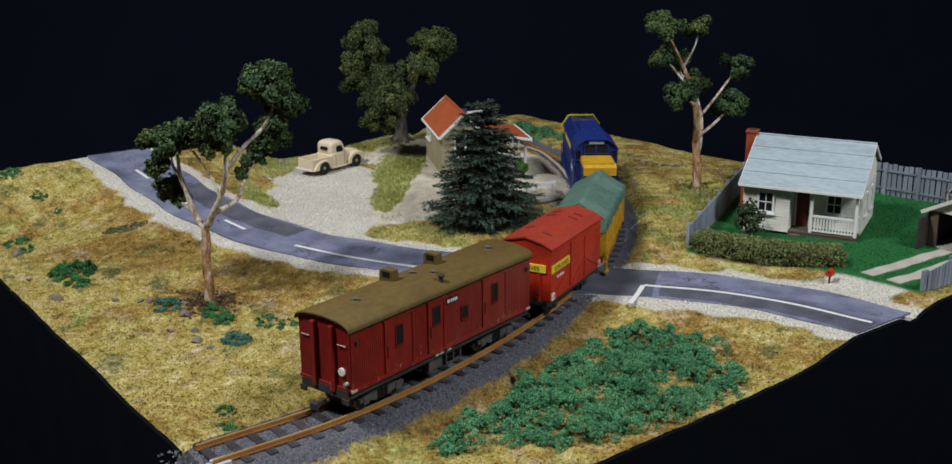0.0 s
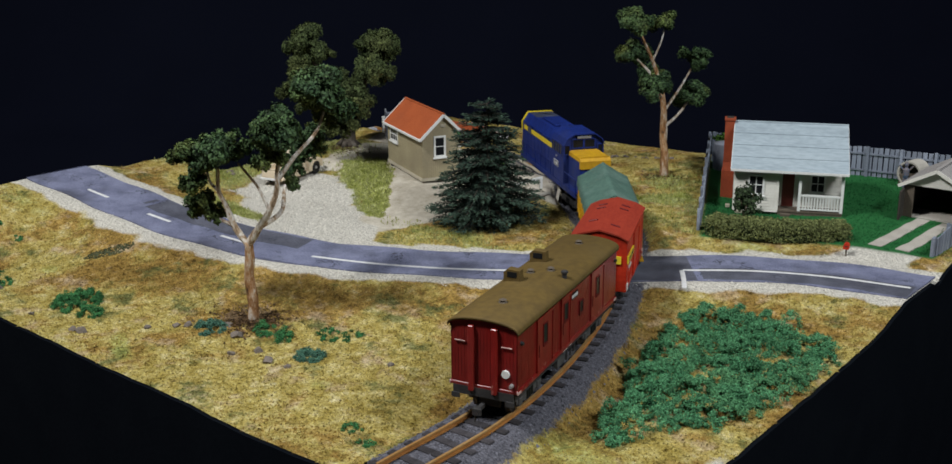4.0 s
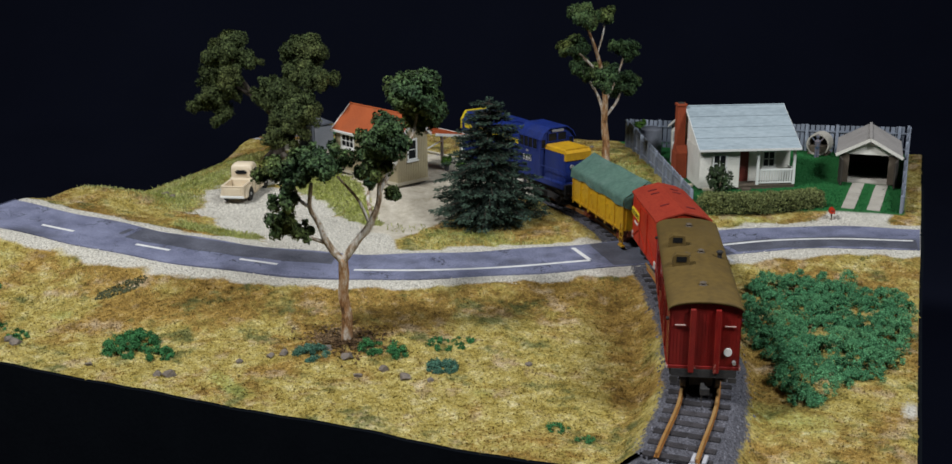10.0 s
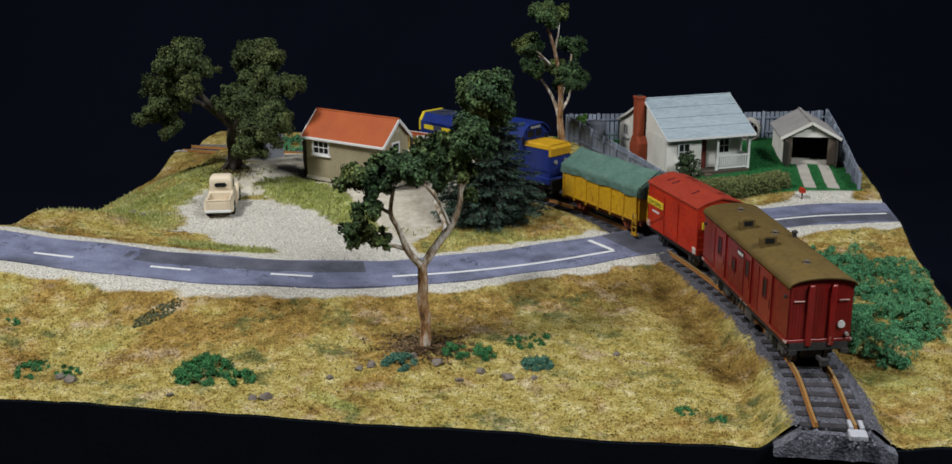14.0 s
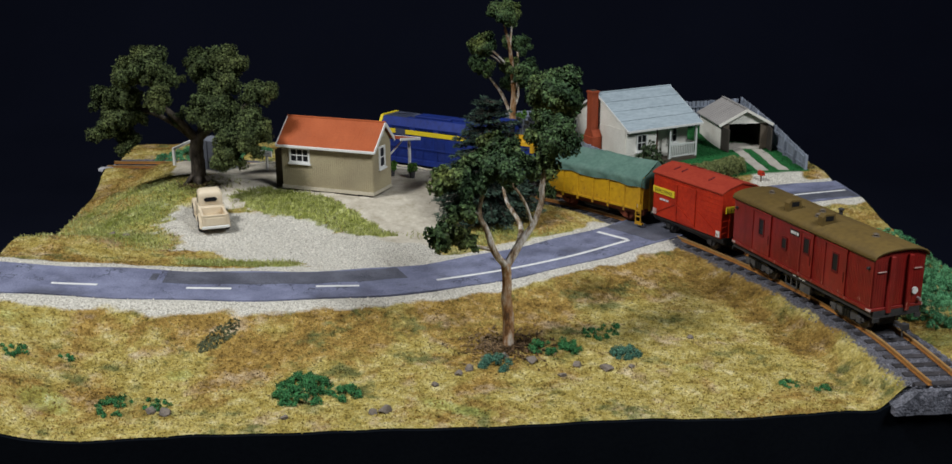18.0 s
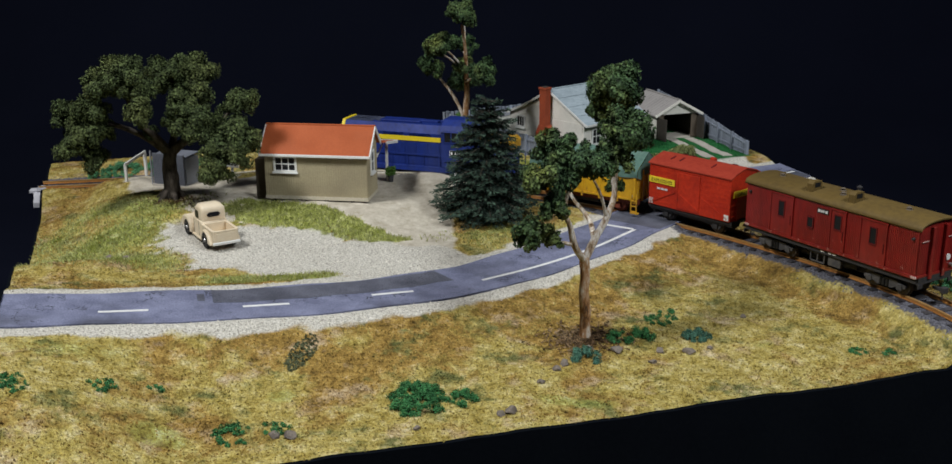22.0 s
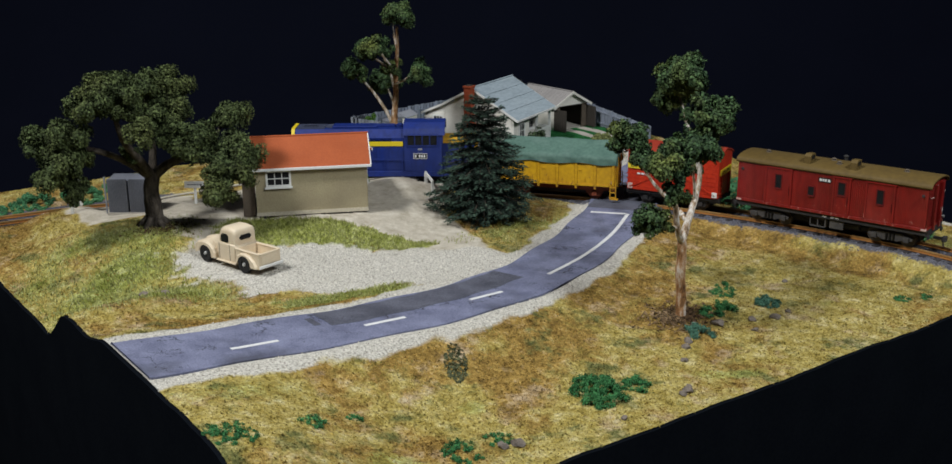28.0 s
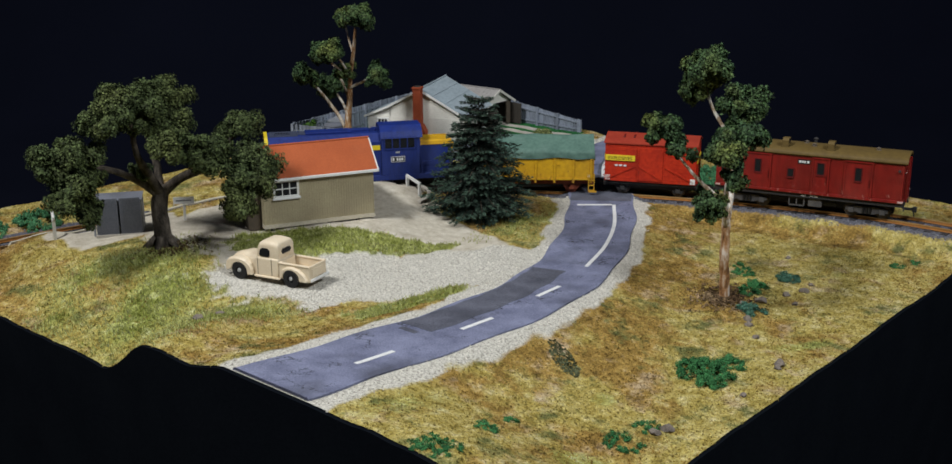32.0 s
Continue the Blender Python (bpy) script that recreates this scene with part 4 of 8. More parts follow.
def house():
    h = thing("cottage", 146, 127, 1.5, 25.5, "off-white weatherboard cottage with pale blue-grey iron roof and verandah", "house")
    W = M["weather"]
    FL = 3.0

    def wall(nm, x0, x1, y0, y1, z0, z1, face):
        b = bm_new()
        block(b, x0, x1, y0, y1, z0, z1)
        w = part(nm, b, W, h)
        b = bm_new()
        if face == "front":
            boards(b, x0, x1, z0, z1 - 0.2, lambda u, z, o: (u, y0 - o, z), 2.1, 0.42, False)
        elif face == "left":
            boards(b, y0, y1, z0, z1 - 0.2, lambda u, z, o: (x0 - o, u, z), 2.1, 0.42, False)
        elif face == "right":
            boards(b, y0, y1, z0, z1 - 0.2, lambda u, z, o: (x1 + o, u, z), 2.1, 0.42, False)
        if len(b.verts):
            tagged(part("cladding", b, W, w), kind="stuff")
    wall("front_wall", 2.0, 34, 4, 5.4, 1, 33.5, "front")
    wall("porch_side_wall", 32.6, 34, 5.4, 16, 1, 33.5, "right")
    wall("verandah_wall", 34, 79, 16, 17.4, FL, 38.5, "front")
    wall("rear_wall", 2, 79, 73.6, 75, 1, 42, "back")
    wall("wing_wall", 2, 3.4, 75, 96, 1, 33.5, "left")
    wall("wing_wall", 38.6, 40, 75, 96, 1, 33.5, "right")
    wall("wing_back_wall", 2, 40, 94.6, 96, 1, 33.5, "back")
    # gables with boards cut to the roof slope
    for nm, x, sgn, ya in (("gable_wall", 2.0, -1, 5.4), ("gable_wall", 79.0, 1, 17.4)):
        b = bm_new()
        z = 1.0

        def span(zz):
            lo = max(ya, 4 + (zz - 33.0) / (58.5 - 33.0) * 41) if zz > 33 else ya
            hi = min(73.6, 45 + (58.5 - zz) / (58.5 - 42) * 29) if zz > 42 else 73.6
            return lo, hi
        core = bm_new()
        block(core, x - 0.5, x + 0.5, ya, 73.6, 1.0, 33.0)
        gw = part(nm, core, W, h)
        while z < 57.5:
            lo, hi = span(z + 1.9)
            if hi - lo > 0.5:
                v = [(x, lo, z), (x, hi, z), (x, hi, z + 2.1), (x, lo, z + 2.1)]
                f = [bm_ for bm_ in (b.verts.new((x + sgn * (0.42 if i < 2 else 0.0), p[1], p[2])) for i, p in enumerate(v))]
                g = [b.verts.new((x - sgn * 1.4, p[1], p[2])) for p in v]
                b.faces.new(f)
                for i in range(4):
                    b.faces.new((f[i], g[i], g[(i + 1) % 4], f[(i + 1) % 4]))
                b.faces.new(g[::-1])
            z += 2.1
        bmesh.ops.recalc_face_normals(b, faces=b.faces[:])
        tagged(part("cladding", b, W, gw), kind="stuff")
    b = bm_new()
    for x in (3, 20, 40, 60, 77):
        for y in (6, 30, 55, 74):
            block(b, x - 1, x + 1, y - 1, y + 1, -2.5, 1)
    part("stump", b, M["timber"], h)
    b = bm_new()
    for i in range(11):
        block(b, 34.2, 79, 2.6 + i * 1.23, 3.7 + i * 1.23, FL - 1.2, FL)
    part("verandah_floor", b, M["timber"], h)
    b = bm_new()
    block(b, 34, 79, 3, 16, -2, FL - 1.3)
    part("verandah_base", b, M["timber"], h)
    b = bm_new()
    block(b, 36, 43, -1.5, 2.4, -2, 1.2, 0.2)
    part("step", b, M["timber"], h)
    # roof
    b = bm_new()
    roof_slope(b, -0.5, 81.5, -1.2, 32.6, 45, 58.6, 0.9)
    rf = part("roof_sheet", b, M["iron"], h, "weathered pale blue-grey iron")
    for i in range(1, 4):
        b = bm_new()
        y = lerp(-1.2, 45, i / 4.0)
        zz = lerp(32.6, 58.6, i / 4.0)
        bar(b, (-0.5, y, zz + 1.0), (81.5, y, zz + 1.0), 0.9, 0.28)
        part("sheet_lap", b, M["iron"], rf)
    b = bm_new()
    roof_slope(b, -0.5, 81.5, 45, 58.6, 76, 42.2, 0.9)
    roof_slope(b, -0.5, 42, 76, 42.2, 98.5, 32.6, 0.9)
    part("rear_roof_sheet", b, M["iron"], h)
    b = bm_new()
    rod(b, (-0.7, 45, 59.5), (81.7, 45, 59.5), 0.9, None, 6)
    part("ridge_cap", b, M["iron"], h)
    b = bm_new()
    block(b, -0.6, 81.6, -2.0, -1.1, 31.6, 33.2)
    part("gutter", b, M["white"], h)
    for x in (-0.6, 81.4):
        b = bm_new()
        bar(b, (x, -1.2, 32.4), (x, 45, 58.4), 0.6, 1.9)
        bar(b, (x, 45, 58.4), (x, 76, 42.0), 0.6, 1.9)
        if x < 0:
            bar(b, (x, 76, 42.0), (x, 98.5, 32.4), 0.6, 1.9)
        part("barge_board", b, M["white"], h)
    # verandah posts and balustrade
    for x, y in ((48.8, 3.6), (78.2, 3.6), (34.8, 3.6)):
        if x == 34.8:
            continue
        b = bm_new()
        block(b, x - 1.0, x + 1.0, y - 1.0, y + 1.0, FL, 34)
        part("verandah_post", b, M["white"], h)
    bal = part("balustrade_rail", (lambda b: (block(b, 49.8, 77.2, 3.0, 4.2, 14.0, 15.4), block(b, 49.8, 77.2, 3.1, 4.1, 4.0, 5.0), block(b, 77.7, 78.7, 4.6, 16, 14.0, 15.4), block(b, 77.7, 78.7, 4.6, 16, 4.0, 5.0), b)[-1])(bm_new()), M["white"], h)
    sp = bm_new()
    block(sp, -0.45, 0.45, -0.4, 0.4, 0, 9)
    sp = mesh_of("baluster", sp, M["white"])
    for i in range(13):
        share("baluster", sp, bal, mpose(51.6 + i * 2.0, 3.6, 5))
    for i in range(5):
        share("baluster", sp, bal, mpose(78.2, 6.4 + i * 2.1, 5))
    # door and windows
    b = bm_new()
    block(b, 36.5, 45, 15.5, 16.2, FL, 28)
    d = part("door", b, M["doorred"], h, "dark red timber front door")
    b = bm_new()
    for z0, z1 in ((5, 13), (15, 26)):
        block(b, 38, 43.5, 15.2, 15.6, z0, z1)
    part("door_panel", b, M["doorred"], d)
    b = bm_new()
    block(b, 35.6, 36.5, 15.0, 16.1, FL, 29)
    block(b, 45, 45.9, 15.0, 16.1, FL, 29)
    block(b, 36.5, 45, 15.0, 16.1, 28, 29)
    part("door_frame", b, W, h)
    sash(h, mpose(13, 3.6, 14.5, 0, 0, 180) @ mpose(-9.5, 0, 0), 9.5, 13, 2, 2)
    sash(h, mpose(57, 15.6, 15, 0, 0, 180) @ mpose(-9, 0, 0), 9, 12, 2, 2)
    sash(h, mpose(79.4, 30, 13, 0, 0, -90) @ mpose(-6, 0, 0), 6, 14, 1, 2)
    sash(h, mpose(79.4, 52, 13, 0, 0, -90) @ mpose(-6, 0, 0), 6, 14, 1, 2)
    sash(h, mpose(1.6, 77, 21.5, 0, 0, 90), 9, 9, 3, 1)
    for x in (2.0, 38.6):
        b = bm_new()
        extrude_profile(b, [(73.7, 33.4), (95.5, 33.4), (76, 42.0), (73.7, 42.6)], x, x + 1.4)
        part("wing_gable", b, W, h)
    # chimney
    b = bm_new()
    block(b, -8.5, 0.9, 38, 53, -3, 22, 0.3)
    extrude_profile(b, [(38, 22), (53, 22), (49.5, 28), (41.5, 28)], -8.0, 0.9)
    ch = part("chimney", b, M["brick"], h, "orange-red brick chimney with stepped base")
    b = bm_new()
    block(b, -7.8, -0.6, 41.8, 49.2, 27.6, 61, 0.25)
    block(b, -8.4, 0.0, 41.2, 49.8, 60.0, 62.0, 0.25)
    part("chimney_shaft", b, M["brick"], ch)
    b = bm_new()
    block(b, -6.6, -1.8, 43, 48, 61.9, 62.6)
    part("flue_opening", b, M["gate_and_shade_black"], ch)
    b = bm_new()
    block(b, -3.6, -0.4, 12, 16, 0.5, 2.2)
    block(b, 4, 15, -3.4, 1.2, 0, 2.0, 0.2)
    part("timber_step", b, M["plinth"], h)
    return h


house()


def garage():
    g = thing("garage", 247, 194, 1.8, 2, "small off-white garage with grey tin roof and dark open doorway", "garage")
    W, D, EV, R = 46.0, 64.0, 23.0, 36.5
    b = bm_new()
    block(b, 1, 2.4, 2, D, 0, EV + 1)
    lw = part("left_wall", b, M["weather"], g)
    b = bm_new()
    boards(b, 2, D, 0.5, EV, lambda u, z, o: (1 - o, u, z), 2.1, 0.4, False)
    tagged(part("cladding", b, M["weather"], lw), kind="stuff")
    b = bm_new()
    block(b, W - 2.4, W - 1, 2, D, 0, EV + 1)
    part("right_wall", b, M["weather"], g)
    b = bm_new()
    block(b, 2.4, W - 2.4, D - 1.4, D, 0, EV + 2)
    part("back_wall", b, M["weather"], g)
    # near-black sheets along the inner walls stand in for the deep garage's shade
    for nm, x0, x1, y0, y1 in (("lining", 2.5, 3.0, 3.2, D - 1.6), ("lining", W - 3.0, W - 2.5, 3.2, D - 1.6), ("lining", 3.1, W - 3.1, D - 2.2, D - 1.6)):
        b = bm_new()
        block(b, x0, x1, y0, y1, 0.4, EV)
        part(nm, b, M["gate_and_shade_black"], g, "dark sheet painted for the shade inside the garage")
    # dark sheet under the roof, painting the same indoor shade
    b = bm_new()
    block(b, 3.1, W - 3.1, 3.4, D - 2.4, EV - 0.4, EV)
    part("rafter_boards", b, M["gate_and_shade_black"], g)
    b = bm_new()
    extrude_profile(b, [(2, EV + 0.5), (W - 2, EV + 0.5), (W / 2, R - 0.8)], 1.6, 3.0, "y")
    part("gable", b, M["weather"], g)
    b = bm_new()
    block(b, 1, 8, 1.0, 2.2, 0, EV)
    part("door_jamb", b, M["timber"], g)
    b = bm_new()
    block(b, W - 8, W - 1, 1.0, 2.2, 0, EV)
    part("door_jamb", b, M["timber"], g)
    for x, a, w in ((1.0, -82, 15), (W - 1.0, -98, 15)):
        b = bm_new()
        block(b, 0, w, -0.5, 0.5, 0.5, EV - 1.5)
        for i in range(6):
            block(b, 0.3 + i * 2.45, 2.3 + i * 2.45, -0.8, 0.8, 0.7, EV - 1.7)
        part("door_leaf", b, M["gate_and_shade_black"], g, "open dark timber door leaf", False, mpose(x, 1.0, 0, 0, 0, a))
    b = bm_new()
    block(b, 2.4, W - 2.4, 2.2, D - 1.4, -1, 0.35)
    part("floor_slab", b, M["concrete"], g)
    b = bm_new()
    for y0, y1, xs in (( -1, W / 2, 0),):
        extrude_profile(b, [(-2.5, EV - 0.6), (W / 2, R), (W / 2, R + 1), (-2.5, EV + 0.4)], -2, D + 2, "y")
        extrude_profile(b, [(W / 2, R), (W + 2.5, EV - 0.6), (W + 2.5, EV + 0.4), (W / 2, R + 1)], -2, D + 2, "y")
    rf = part("roof", b, M["garroof"], g)
    b = bm_new()
    for i in range(1, 12):
        y = -2 + i * (D + 4) / 12
        bar(b, (-2.4, y, EV + 0.6), (W / 2, y, R + 1.15), 0.4, 0.25)
        bar(b, (W + 2.4, y, EV + 0.6), (W / 2, y, R + 1.15), 0.4, 0.25)
    tagged(part("roof_seam", b, M["garroof"], rf), kind="stuff")
    b = bm_new()
    bar(b, (W / 2, -2.2, R + 1.1), (W / 2, D + 2.2, R + 1.1), 2.2, 0.8)
    part("ridge_cap", b, M["garroof"], rf)
    b = bm_new()
    bar(b, (-2.6, -2.3, EV - 0.4), (W / 2, -2.3, R - 0.1), 0.7, 2.4)
    bar(b, (W + 2.6, -2.3, EV - 0.4), (W / 2, -2.3, R - 0.1), 0.7, 2.4)
    part("barge_board", b, M["weather"], rf)
    for nm, off in (("left", 0), ("right", 1)):
        s = thing("driveway_strip", 0, 0, 0, 0, "pale concrete wheel strip leading to the garage", "driveway", "driveway strips")
        x0, x1 = ((257.5, 267.0), (275.5, 285.0))[off]
        q, d, _ = spline([(x0 + 2.5, 112), ((x0 + x1) / 2 - 0.6, 150), ((x0 + x1) / 2 + 1.5, 195)], 16)
        rb = ribbon("slab", q, d, ground_z(q[:, 0], q[:, 1]) + 0.5, 4.6, -4.6, M["concrete"], 1.2)
        rb.parent = s


garage()


def picket_fence(name, a, b_, h0, h1, label, plank_w=3.1, gap=0.35, rails_out=1, middle=None):
    """Upright palings from a to b with posts and rails behind."""
    a, b_ = np.array(a, float), np.array(b_, float)
    L = np.hypot(*(b_ - a))
    r = math.degrees(math.atan2(*(b_ - a)[::-1]))
    z0 = gz(*a)
    hm = (h0 + h1) / 2 if middle is None else middle

    def height(u):
        return lerp(h0, hm, u * 2) if u < 0.5 else lerp(hm, h1, u * 2 - 1)
    t = thing(name, a[0], a[1], z0, r, label, "fence", "yard fences")
    n = int(L / (plank_w + gap))
    pm = bm_new()
    block(pm, 0, plank_w, -0.35, 0.35, 0, 1, 0)
    pm = mesh_of("paling", pm, M["fence"])
    for i in range(n):
        u = (i + 0.5) / n
        x, y = a + (b_ - a) * u
        g = gz(x, y) - z0 - 0.8
        h = height(u) + rnd.uniform(-0.35, 0.35) - g
        m = mpose(i * (plank_w + gap), rnd.uniform(-0.12, 0.12), g, 0, rnd.uniform(-0.7, 0.7), 0) @ Matrix.Diagonal((1, 1, h, 1))
        share("paling", pm, t, m)
    for f in (0.22, 0.78):
        b = bm_new()
        low = [gz(*(a + (b_ - a) * u)) - z0 for u in (0, 0.5, 1)]
        at = [(L * u, rails_out * 0.9, g + (height(u) - g) * f) for u, g in zip((0, 0.5, 1), low)]
        bar(b, at[0], at[1], 0.9, 1.5)
        bar(b, at[1], at[2], 0.9, 1.5)
        part("fence_rail", b, M["fence"], t)
    for i in range(int(L / 26) + 2):
        u = min(i * 26 / L, 1.0)
        x, y = a + (b_ - a) * u
        b = bm_new()
        block(b, u * L - 1.1, u * L + 1.1, rails_out * 1.4 - 1.0, rails_out * 1.4 + 1.0, gz(x, y) - z0 - 1, height(u) + 0.8)
        part("fence_post", b, M["fence"], t)


picket_fence("paling_fence", (152, 72), (57, 262), 14.5, 26.0, "weathered blue-grey paling fence along the yard", 3.2, 0.25, 1)
picket_fence("paling_fence", (59, 264), (299, 298), 25, 27, "weathered blue-grey paling fence behind the cottage yard", 3.2, 1.0, -1)
picket_fence("paling_fence", (299.5, 296), (298.5, 112), 26, 8.0, "weathered blue-grey paling fence sagging beside the garage", 3.2, 0.3, -1, 19.0)


def yard_things():
    # hedge
    t = thing("clipped_hedge", 200, 90, gz(200, 90) - 1, 0, "low clipped olive-green hedge along the cottage front", "hedge")
    balls = []
    q, d, _ = spline([(158, 72), (186, 80), (213, 94), (240, 115)], 60)
    for i, ((x, y), (dx, dy)) in enumerate(zip(q, d)):
        end = 1 - 0.35 * (i < 2 or i > 57)
        for k in range(9):
            a = radians(-8 + 196 * (k + rnd.random()) / 9)
            o, z = 7.0 * end * math.copysign(abs(math.cos(a)) ** 0.6, math.cos(a)), 3 + 10.2 * end * max(math.sin(a), 0) ** 0.6
            balls.append((x - 200 - dy * o + rnd.uniform(-1, 1), y - 90 + dx * o + rnd.uniform(-1, 1), max(z, 1) + rnd.uniform(-0.6, 0.6), rnd.uniform(2.0, 3.0)))
    v, f = leaf_cloud(balls, 1.3, 6.5, 5)
    soup("foliage", v, f, M["hedge"], t)
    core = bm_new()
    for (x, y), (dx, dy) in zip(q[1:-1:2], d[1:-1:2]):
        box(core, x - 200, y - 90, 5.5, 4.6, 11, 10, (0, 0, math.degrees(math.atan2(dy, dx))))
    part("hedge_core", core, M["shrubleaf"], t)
    # shrub before the front window
    t = thing("garden_shrub", 163, 118, gz(163, 118), 0, "dark leafy garden shrub before the cottage window", "shrub")
    b = bm_new()
    for k in range(6):
        a = k * 1.05
        rod(b, (0, 0, -1), (6 * math.cos(a), 6 * math.sin(a), 15 + 3 * math.sin(k * 2)), 0.7, 0.3, 5)
    part("stem_bundle", b, M["bark"], t)
    v, f = leaf_cloud(tufty(0, 0, 14, 11, 12, 3) + tufty(5, -3, 8, 7, 6, 4) + [(-7, 3, 11, 4), (8, 3, 15, 4), (1, 0, 24, 3.4)], 2.4, 3.2, 8)
    soup("leaves", v, f, M["shrubleaf"], t)
    # letter box
    t = thing("letter_box", 250.3, 88, gz(250.3, 88), 15, "small red letter box on a thin brown post", "letter box")
    b = bm_new()
    block(b, -0.5, 0.5, -0.5, 0.5, -1.5, 5.4)
    part("post", b, M["timber"], t)
    b = bm_new()
    extrude_profile(b, [(-1.9, 5.2), (1.9, 5.2), (1.9, 7.4), (1.3, 8.6), (0, 9.1), (-1.3, 8.6), (-1.9, 7.4)], -2.5, 2.5, "y")
    bx = part("box", b, M["red"], t, "glossy red box with arched top")
    b = bm_new()
    block(b, -1.1, 1.1, -2.65, -2.4, 7.0, 7.5)
    part("slot", b, M["gate_and_shade_black"], bx)
    # round corrugated tank beside the back wall of the house
    t = thing("water_tank", 84, 236, gz(84, 236), 0, "dark grey corrugated round water tank behind the cottage", "tank")
    rings = []
    for k in range(16):
        rings += [(9.3, k * 1.4), (9.8, k * 1.4 + 0.7)]
    b = bm_new()
    lathe(b, [(9.5, -1)] + rings + [(9.3, 22.6), (1.5, 24.4)], 24)
    part("tank_shell", b, M["hutgrey"], t, "", True)
    # garden plant at the fence corner
    t = thing("garden_plant", 71, 252, gz(71, 252), 0, "bright yellow-green garden plant in the fence corner", "plant")
    v, f = leaf_cloud(tufty(0, 0, 20, 7, 7, 11) + tufty(3, -4, 12, 6, 6, 12) + [(0, 0, 5, 4)], 2.2, 8, 12)
    soup("leaves", v, f, M["freshleaf"], t)
    # low shed in the back corner
    t = thing("garden_shed", 118, 268, gz(118, 268), 25, "small pale grey tin shed behind the cottage", "shed")
    b = bm_new()
    block(b, -10, 10, -8, 8, -1, 18)
    part("walls", b, M["weather"], t)
    b = bm_new()
    extrude_profile(b, [(-9, 17.5), (0, 22), (9, 17.5)], -11, 11)
    part("roof", b, M["palegrey"], t)
    # concrete pipe lying on the lawn, used as a play tunnel
    t = thing("concrete_pipe", 226, 279, gz(226, 279), -10, "short pale concrete pipe lying on the lawn", "pipe")
    b = bm_new()
    n = 20
    rows = []
    for r, y in ((0.2, 9), (9.6, 9), (10, 8), (10, -7), (8.6, -7), (8.4, 6), (0.2, 6)):
        rows.append([b.verts.new((r * math.cos(6.2832 * i / n), y, 9.2 + r * math.sin(6.2832 * i / n))) for i in range(n)])
    for p, q2 in zip(rows, rows[1:]):
        for i in range(n):
            b.faces.new((p[i], p[(i + 1) % n], q2[(i + 1) % n], q2[i]))
    bmesh.ops.recalc_face_normals(b, faces=b.faces[:])
    part("pipe_ring", b, M["concrete"], t)
    # black disc before the closed back paints the shade inside the pipe
    b = bm_new()
    lathe(b, [(8.3, 0.0), (8.3, 0.4)], 18)
    part("dark_end_board", b, M["gate_and_shade_black"], t, "", False, mpose(0, 5.9, 9.2, 90, 0, 0))
    b = bm_new()
    extrude_profile(b, [(-8.2, 7.6), (8.2, 7.6), (6.6, 3.4), (0, 1.0), (-6.6, 3.4)], -6.6, 5.5, "y")
    part("straw_bed", b, M["timber"], t)
    b = bm_new()
    for s in (-1, 1):
        box(b, s * 7, 0.5, 0.6, 3, 14, 2.6, (0, s * 25, 0))
    part("cradle", b, M["timber"], t)
    # small plain doll standing on the lawn
    b = bm_new()
    for s in (-1, 1):
        rod(b, (s * 1.1, 0, -0.6), (s * 0.9, 0, 8.5), 1.0, 1.1, 8)
    lathe(b, [(1.6, 8), (2.3, 10), (2.6, 14.5), (1.0, 16), (0.9, 16.8), (1.5, 17.6), (1.7, 18.8), (1.2, 20.2), (0.4, 20.8)], 10)
    for s in (-1, 1):
        rod(b, (s * 2.4, 0, 14.4), (s * 5.2, -0.6, 17.8), 0.7, 0.6, 6)
    dl = part("doll", b, mat("doll_blue_paint", (0.06, 0.11, 0.2), 0.6, (0.2, 0.14, 0.11), 160, 0.9, 900), None)
    dl.matrix_basis = mpose(225, 265, gz(225, 265), 0, 0, 10)
    tagged(dl, "tiny blue painted doll standing before the concrete pipe", "doll")


yard_things()


